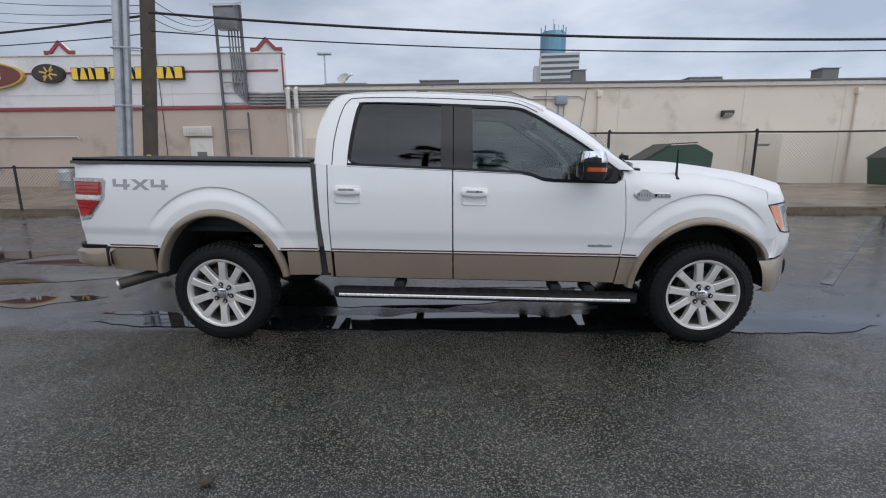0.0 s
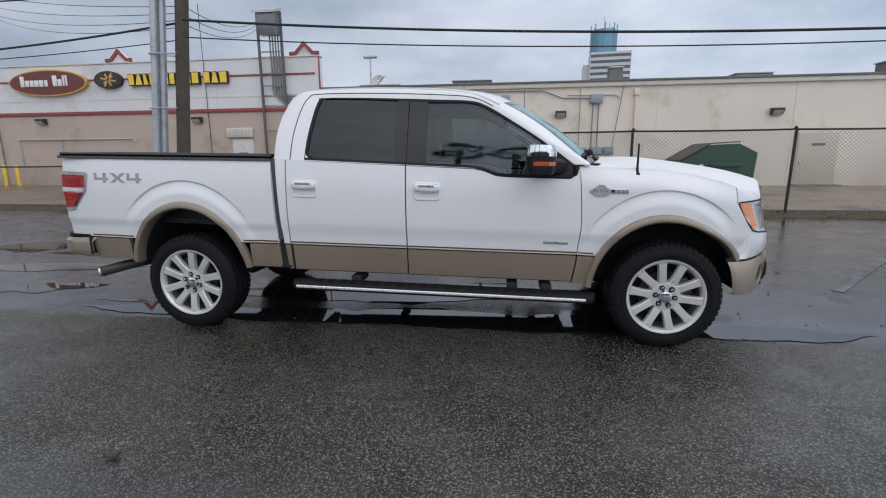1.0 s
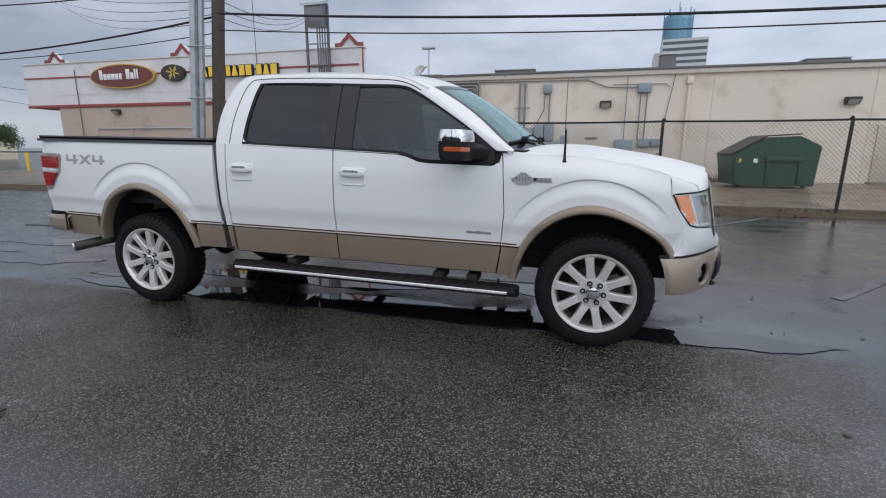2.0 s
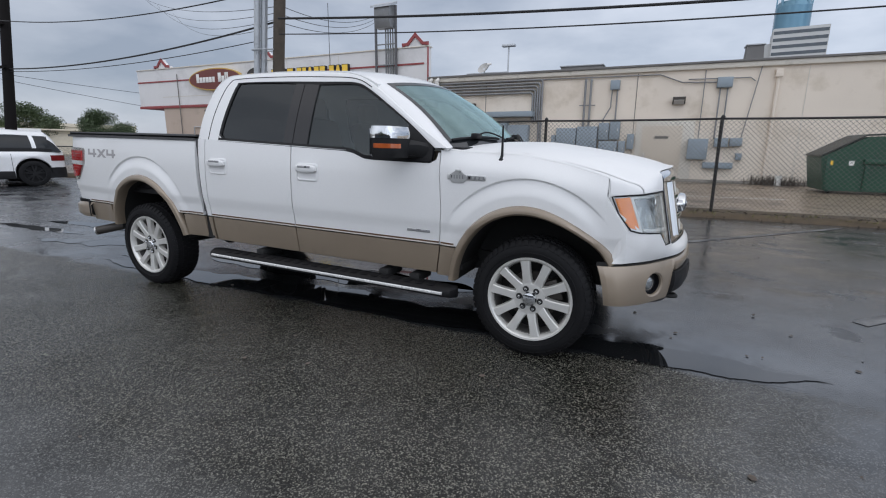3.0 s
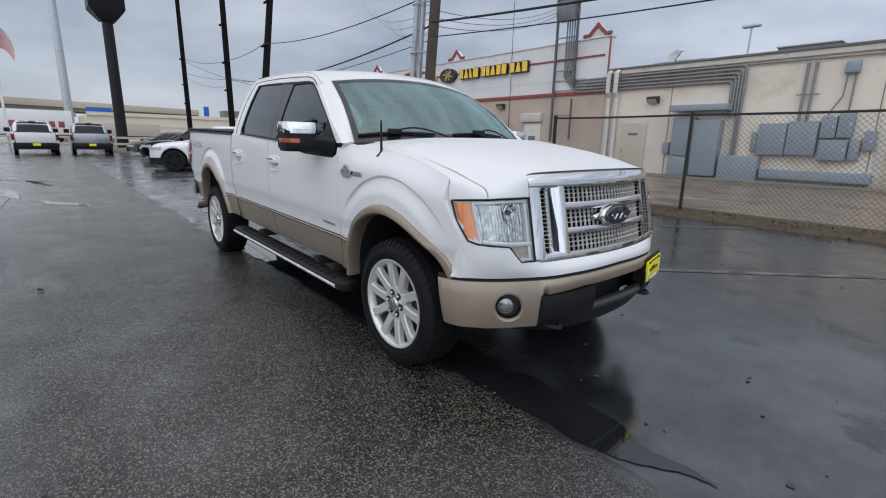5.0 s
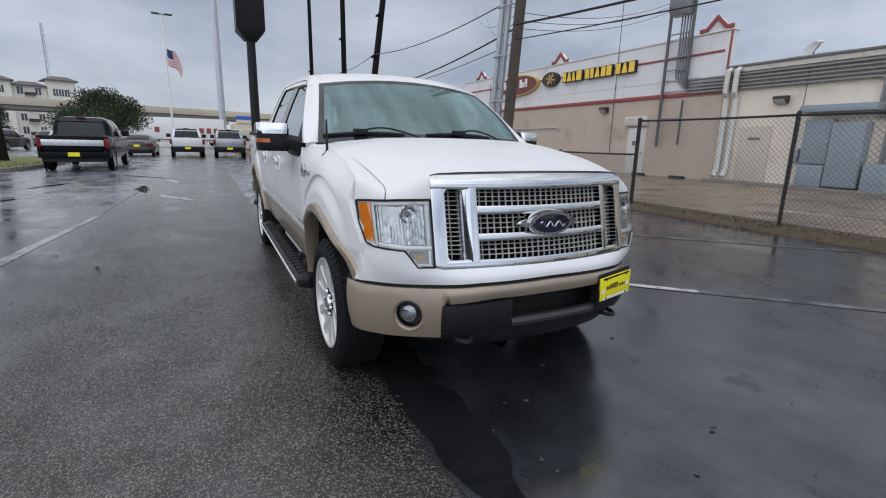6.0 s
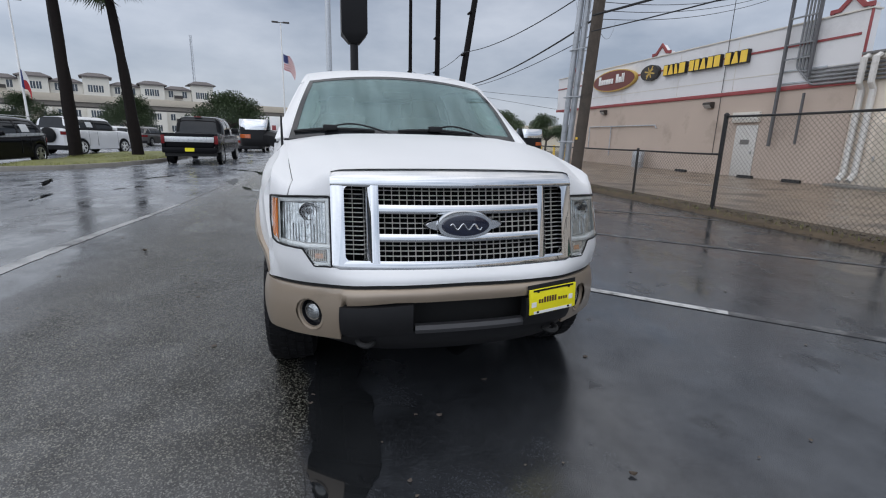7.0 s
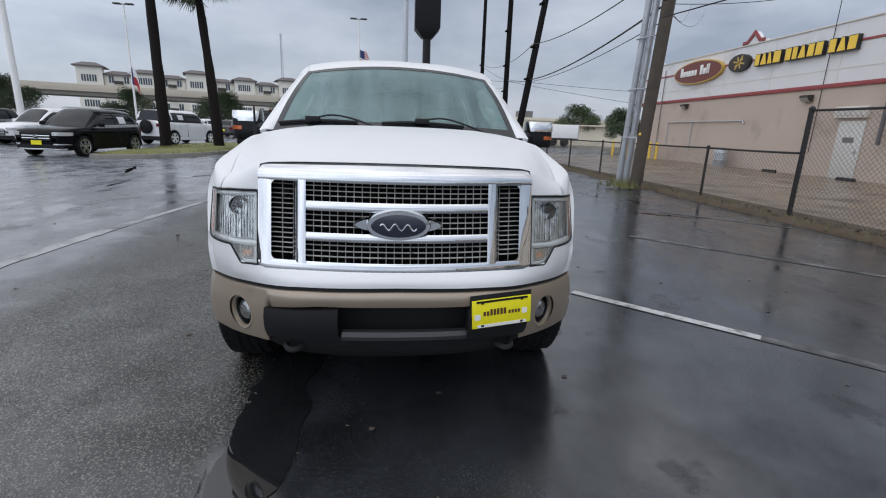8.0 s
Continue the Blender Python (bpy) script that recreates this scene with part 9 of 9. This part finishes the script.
    for s in (-1, 1):
        part("pillar", cabin_patch(at, x2 - 0.05, x3 - 0.02, 36, 52, s, 0.010), color, body)
        part("pillar", cabin_patch(at, x0 + 0.02, x1 + 0.10, 0, 52, s, 0.010, 8, 8), color, body)
        for xm in ((x0 + x3) / 2 - 0.12, x1 + 0.05):
            part("pillar", cabin_patch(at, xm - 0.06, xm + 0.06, 0, 44, s, 0.008, 2, 8), color, body)
    part("brake_lamp", boxb(x1 - 0.07, x1 - 0.02, -0.15, 0.15, H - 0.06, H - 0.02, 0.01), CARRED, body)
    return c


SUV_DECK = [(-2.33, 0.99), (-2.2, 1.09), (-1.0, 1.06), (0.0, 1.03), (0.95, 1.02), (1.5, 1.00), (2.0, 0.935), (2.22, 0.86), (2.33, 0.72)]
DEF_DECK = [(-2.3, 1.28), (-2.2, 1.31), (1.0, 1.27), (1.3, 1.25), (2.2, 1.20), (2.36, 1.08)]
LUX_DECK = [(-2.31, 0.98), (-2.22, 1.06), (-1.0, 1.08), (0.9, 1.06), (1.4, 1.04), (1.95, 0.98), (2.20, 0.90), (2.31, 0.74)]
SED_DECK = [(-2.4, 0.92), (-2.2, 1.00), (-1.6, 1.02), (-1.0, 0.98), (0.9, 0.93), (1.9, 0.82), (2.4, 0.64)]
car("suv", "black mid-size SUV with a bright grille and yellow plate", "car", pose(-14.9, -11.75, 0, 0, 0, -4.0), 4.66, 1.92, 1.70, 0.37, P_BLACK, SUV_DECK, (-2.15, -1.75, 0.25, 1.0), 2.87, plate_front=True, sticker=True, rails=True)
car("boxy_suv", "white boxy off-road SUV with a spare wheel on its tail", "car", pose(-26.3, -13.2, 0, 0, 0, 162), 4.76, 2.0, 1.97, 0.39, P_WHITE, DEF_DECK, (-2.25, -2.15, 0.70, 1.15), 3.02, spare=True, rimmat=SIGNW, sticker=True)
car("suv", "white family SUV parked in a row", "car", pose(-21.5, -17.5, 0, 0, 0, -15), 4.8, 1.92, 1.75, 0.36, P_WHITE, SUV_DECK, (-2.2, -1.9, 0.3, 1.05), 2.9, sticker=True)
car("suv", "black SUV parked at the end of the row", "car", pose(-20.6, -20.6, 0, 0, 0, -15), 4.8, 1.92, 1.72, 0.36, P_BLACK, SUV_DECK, (-2.2, -1.9, 0.3, 1.05), 2.9)
pickup("dark_pickup", "black heavy-duty pickup with a bright tailgate band", pose(-19.7, -5.75, 0, 0, 0, 181), P_BLACK, L=6.2, W=2.08, H=2.02, R=0.43, wb=4.05, band=SATIN)
pickup("white_pickup", "white pickup truck seen in the car park", pose(-34.0, -2.6, 0, 0, 0, 182), P_WHITE)
pickup("silver_pickup", "silver pickup truck seen in the car park", pose(-34.2, 0.15, 0, 0, 0, 178), P_SILVER)
car("sedan", "dark grey saloon car with a yellow plate", "car", pose(-34.0, -5.4, 0, 0, 0, 180), 4.85, 1.85, 1.45, 0.34, P_GREY, SED_DECK, (-1.75, -0.95, 0.35, 1.25), 2.85)
car("luxury_suv", "white SUV with black lower body and dark wheels", "car", pose(-16.2, 3.04, 0, 0, 0, -107), 4.62, 1.95, 1.70, 0.39, P_WHITE, LUX_DECK, (-2.25, -1.95, 0.15, 1.0), 3.0, rimmat=BLACKP, lower=BLACKP, sticker=8)
for k, (x, lab, col) in enumerate(((-22.8, "black SUV parked in a row", P_BLACK), (-18.95, "black SUV parked in a row", P_BLACK), (-26.4, "black saloon car parked in a row", P_BLACK), (-31.5, "dark grey saloon car parked in a row", P_GREY))):
    if k < 2:
        car("suv", lab, "car", pose(x, 3.75 + 0.3 * k, 0, 0, 0, -104), 4.7, 1.9, 1.66, 0.36, col, SUV_DECK, (-2.15, -1.75, 0.25, 1.0), 2.87, rimmat=LAMPB)
    else:
        car("sedan", lab, "car", pose(x, 4.25, 0, 0, 0, -104), 4.85, 1.85, 1.5, 0.34, col, SED_DECK, (-1.75, -0.95, 0.35, 1.25), 2.85)
for k, (x, y, col, lab) in enumerate(((-44, -15.5, P_GREY, "grey SUV far off in the car park"), (-46, -18.6, P_WHITE, "white SUV far off in the car park"), (-45, -22, P_BLACK, "black SUV far off in the car park"), (-45.5, -9.0, P_BLACK, "black SUV far off in the car park"), (-60, 2.6, P_WHITE, "white SUV far off on the road"), (-46, -11.8, P_SILVER, "silver SUV far off in the car park"))):
    car("suv", lab, "car", pose(x, y, 0, 0, 0, 170 - 6 * k), 4.7, 1.9, 1.66, 0.36, col, SUV_DECK, (-2.15, -1.75, 0.25, 1.0), 2.87)


def trailer(m, L, H, label, letters, tone=SIGNW):
    t = thing("trailer", label, "trailer", at=m)
    part("box", boxb(-L / 2, L / 2, -1.25, 1.25, 1.0, H, 0.03), tone, t)
    part("chassis", boxb(-L / 2, L / 2, -0.5, 0.5, 0.75, 1.0), DARK, t)
    for x in (-L / 2 + 1.0, -L / 2 + 2.2, L / 2 - 1.6):
        for s in (-1, 1):
            part("wheel", turned(bmesh.new(), [(-0.15, 0), (-0.15, 0.46), (0.15, 0.46), (0.15, 0)], "y", (x, s * 1.05, 0.48), 18), RUBBER, t)
    for k, (x, w) in enumerate(letters):
        part("lettering", boxb(x, x + w, -1.275, -1.252, H - 2.1, H - 1.35, 0.01), REDT, t)


trailer(pose(-76, -5.5, 0, 0, 0, 92), 13.6, 4.0, "white semi-trailer with red lettering", [(0.6 + k * 0.95, 0.6) for k in range(6)] + [(-2.2, 0.6)])
trailer(pose(-53.5, 20.0, 0, 0, 0, 66), 5.2, 2.6, "white box trailer with small red signs", [(-1.9, 0.5), (-1.0, 0.4)])
trailer(pose(-71, 7.0, 0, 0, 0, 92), 6.6, 2.6, "pale box trailer parked beside the road", [], STONE)


def guard_rail():
    g = thing("guard_rail", "low pale timber rail fence along the far edge of the lot", "fence")
    for k in range(10):
        part("post", boxb(-40.08, -39.92, -10.0 + k * 2.0, -9.86 + k * 2.0, 0, 1.1, 0.01), STONE, g)
    for z in (0.45, 0.92):
        part("rail", boxb(-39.92, -39.86, -10.2, 8.3, z, z + 0.16, 0.01), STONE, g)


guard_rail()


# ---- far buildings ----
def apartments():
    a = thing("apartment_building", "cream four-storey apartment block with dark hipped roofs", "building", at=pose(-141, -56, 0, 0, 0, 110.8))
    W = 56
    part("wall", boxb(-W / 2, W / 2, 1.5, 16, 0, 13.0), APT, a)
    rnd = random.Random(2)
    nb = 9
    bw = W / nb
    for k in range(nb):
        x0 = -W / 2 + k * bw
        proj = k % 2 == 0
        top = 14.3 if proj and k % 4 == 0 else (13.4 if proj else 12.6)
        if proj:
            bay = part("bay", boxb(x0 + 0.3, x0 + bw - 0.3, 0.0, 3.0, 0, top), APT, a)
        else:
            bay = part("bay", boxb(x0 - 0.2, x0 + bw + 0.2, 1.2, 3.0, 0, top), APT, a)
        bm = bmesh.new()
        y0 = -0.7 if proj else 0.5
        loft(bm, [[(x0 - 0.4, y0, top), (x0 + bw + 0.4, y0, top), (x0 + bw + 0.4, 7, top), (x0 - 0.4, 7, top)], [(x0 - 0.4, y0, top + 0.25), (x0 + bw + 0.4, y0, top + 0.25), (x0 + bw + 0.4, 7, top + 0.25), (x0 - 0.4, 7, top + 0.25)], [(x0 + 1.6, y0 + 2.2, top + 1.2), (x0 + bw - 1.6, y0 + 2.2, top + 1.2), (x0 + bw - 1.6, 5, top + 1.2), (x0 + 1.6, 5, top + 1.2)]], close_u=True, caps=True)
        part("roof", bm, ROOFT, a)
        yf = 0.0 if proj else 1.2
        for fl in range(4):
            z = 1.2 + fl * 3.15
            if proj:
                spots = [(x0 + 1.3 + j * 1.15, 0.95) for j in range(3)]
            else:
                spots = [(x0 + 0.8, 1.1), (x0 + bw - 2.0, 1.1)]
            for xw, ww in spots:
                w = part("window", boxb(xw, xw + ww, yf - 0.05, yf - 0.005, z, z + 1.7), FARWIN, bay)
                part("window_frame", boxb(xw + ww / 2 - 0.05, xw + ww / 2 + 0.05, yf - 0.09, yf - 0.052, z, z + 1.7), SIGNW, w)
            if not proj:
                b = part("balcony", boxb(x0 + 2.0, x0 + bw - 2.1, yf - 1.0, yf - 0.003, z - 0.5, z - 0.35), STONE, bay)
                part("balcony_rail", boxb(x0 + 2.0, x0 + bw - 2.1, yf - 1.0, yf - 0.94, z - 0.35, z + 0.5), LAMPB, b)


apartments()


def overpass():
    o = thing("overpass", "concrete road overpass on pillars", "bridge", at=pose(4.6 - 103 * math.cos(radians(23)), -103 * math.sin(radians(23)), 0, 0, 0, 113))
    part("deck", boxb(-95, 70, -4, 4, 4.9, 5.7), mat("deck_shadow_side", (0.20, 0.18, 0.155), 0.85, var=0.12, scale=0.2), o)
    for s in (-1, 1):
        part("parapet", boxb(-95, 70, min(s * 4.0, s * 4.3), max(s * 4.0, s * 4.3), 5.55, 6.7, 0.03), STONE, o)
    for x in (-80, -55, -30, -5, 20, 45, 66):
        p = part("pillar", boxb(x - 0.8, x + 0.8, -0.8, 0.8, 0, 4.9), STONE, o)
        part("pillar_cap", boxb(x - 0.9, x + 0.9, -3.6, 3.6, 4.0, 4.9), STONE, p)


overpass()


def retail():
    r = thing("retail_building", "long low beige shop building far behind the car park", "building", at=pose(-92, 18, 0, 0, 0, 92))
    part("wall", boxb(-14, 40, 0, 12, 0, 4.1), TANW, r)
    part("parapet", boxb(-14, 40, -0.25, 0.2, 4.1, 4.65), TANW, r)
    part("ledge", boxb(-14, 40, -0.12, -0.003, 2.5, 2.7), TANW, r)
    part("sign", boxb(3.4, 4.3, -0.3, -0.26, 4.7, 6.4), SIGNB, r)
    part("sign", boxb(-14.0, -10.6, -0.3, -0.26, 4.7, 5.3), SIGNB, r)
    part("roof_box", boxb(7.8, 10.6, 2, 5, 4.65, 6.0), ROOFM, r)
    q = thing("retail_building", "low cream shop with a red sign", "building", at=pose(-62, 27, 0, 0, 0, 64))
    part("wall", boxb(-8, 9, 0, 8, 0, 2.85), TANW, q)
    part("sign", boxb(-4.5, -1.0, -0.12, -0.003, 1.9, 2.8), FLAGR, q)
    part("awning", boxb(-8, 9, -0.8, -0.003, 2.7, 2.85), TANW, q)


retail()


def tower():
    t = thing("office_tower", "grey concrete office tower with a blue glass crown", "building", at=pose(57, 292, 0, 0, 0, -6))
    part("block", boxb(-9.5, 12.5, -8, 12, 0, 59), TOWERC, t)
    for k in range(13):
        part("window_band", boxb(-9.2, 12.2, -8.06, -8.005, 59 - 3.2 * (k + 1) + 0.4, 59 - 3.2 * (k + 1) + 1.9), FARWIN, t)
    part("wing", boxb(-13.0, -9.5, -4, 12, 0, 53), TOWERC, t)
    bm = bmesh.new()
    n = 16
    for z0, z1, r0, r1 in ((55, 70, 7.6, 7.6), (70, 72.5, 7.6, 6.8)):
        loft(bm, [[(-2 + r0 * math.cos(2 * math.pi * k / n), 3 + r0 * math.sin(2 * math.pi * k / n), z0) for k in range(n)], [(-2 + r1 * math.cos(2 * math.pi * k / n), 3 + r1 * math.sin(2 * math.pi * k / n), z1) for k in range(n)]], close_u=True, caps=True)
    crown = part("crown", bm, TOWERG, t)
    for k in range(8):
        a = 2 * math.pi * k / 8
        part("fin", boxb(-0.3, 0.3, -0.3, 0.3, 66, 75.5, m=Matrix.Translation((-2 + 7.2 * math.cos(a), 3 + 7.2 * math.sin(a), 0))), TOWERG, crown)
    part("aerial", tubeb([(-2, 3, 72), (-2, 3, 80)], 0.25, 6), GALV, t)
    part("aerial", tubeb([(1, 3, 72), (1, 3, 77)], 0.2, 6), GALV, t)


tower()


def behind():
    """An unseen building added to face the lot, there only for dark reflections."""
    d = thing("dealership_building", "unseen dark glass-fronted building added for reflections", "building")
    part("wall", boxb(-34, 34, -56, -41, 0, 4.4), STUCT, d)
    part("fascia", boxb(-34.2, 34.2, -56, -40.6, 4.0, 4.8), ROOFM, d)
    for k in range(16):
        w = part("window", boxb(-33 + k * 4.15, -29.3 + k * 4.15, -40.98, -40.9, 0.3, 3.6), FARWIN, d)
        part("mullion", boxb(-29.3 + k * 4.15, -28.9 + k * 4.15, -41.0, -40.8, 0.0, 4.0), ROOFM, d)


behind()
# two unseen oaks, added beside it for the reflections
for k, (x, y) in enumerate(((-16, -37), (14, -36))):
    oak(pose(x, y, 0), 6.8, 4.2, 50 + k, 5000)


# ---- yard clutter ----
def bollard(x, y):
    b = thing("bollard", "yellow painted steel bollard by the wall", "bollard", "bollards")
    bm = turned(bmesh.new(), [(0.05, 0.0), (0.05, 0.085), (1.05, 0.085), (1.11, 0.06), (1.13, 0.0)], "z", (x, y, 0), 14)
    part("post", bm, SIGNY, b)


for x, y in ((-26.2, 14.6), (-25.4, 15.2), (-24.6, 15.6), (-24.0, 16.0), (-23.4, 16.1)):
    bollard(x, y)


def bin_and_stops():
    b = thing("barrel", "grey metal rubbish barrel against the wall", "barrel")
    part("drum", turned(bmesh.new(), [(0.10, 0.0), (0.10, 0.30), (0.4, 0.31), (0.42, 0.325), (0.44, 0.31), (0.75, 0.31), (0.77, 0.325), (0.79, 0.31), (1.02, 0.30), (1.04, 0.32), (1.04, 0.0)], "z", (-17.9, 16.4, 0), 20), GALV, b)
    for x in (-11.2, -9.2, -14.8):
        s = thing("wheel_stop", "dark rubber wheel stop on the concrete", "wheel stop", "wheel stops")
        bm = bmesh.new()
        prism(bm, [(x, 16.2, 0.10), (x, 16.35, 0.10), (x, 16.31, 0.22), (x, 16.24, 0.22)], (0.7, 0, 0))
        part("block", bm, BLACKP, s)
    s = thing("utility_stub", "white pipe stub in a patch of dead weeds", "pipe")
    part("stub", tubeb([(6.35, 16.2, 0.1), (6.35, 16.2, 0.45)], 0.10, 12), SIGNW, s)
    bm = bmesh.new()
    rnd = random.Random(12)
    for i in range(420):
        q = Vector((6.3 + rnd.gauss(0, 0.45), 16.4 + rnd.gauss(0, 0.15), 0.1))
        d = Vector((rnd.uniform(-0.1, 0.1), rnd.uniform(-0.1, 0.1), rnd.uniform(0.1, 0.42)))
        w = Vector((rnd.uniform(-1, 1), rnd.uniform(-1, 1), 0)).normalized() * 0.02
        bm.faces.new([bm.verts.new(q - w), bm.verts.new(q + w), bm.verts.new(q + d)])
    tagged(part("dead_weeds", bm, BARK), "patch of brown dead weeds by the wall", "weeds", kind="stuff")
    rnd = random.Random(31)
    bm = bmesh.new()
    for i in range(420):
        x, y = rnd.uniform(-10, 8), rnd.uniform(-6, 6.6)
        r = rnd.uniform(0.006, 0.022)
        a0 = rnd.uniform(0, 6.28)
        ring = [bm.verts.new((x + r * rnd.uniform(0.5, 1.2) * math.cos(a0 + k * 1.256), y + r * rnd.uniform(0.5, 1.2) * math.sin(a0 + k * 1.256), 0.003 + rnd.uniform(0, 0.006))) for k in range(5)]
        bm.faces.new(ring)
    tagged(part("leaf_litter", bm, BARK), "scattered dead leaves and grit on the asphalt", "leaf litter", kind="stuff")


bin_and_stops()
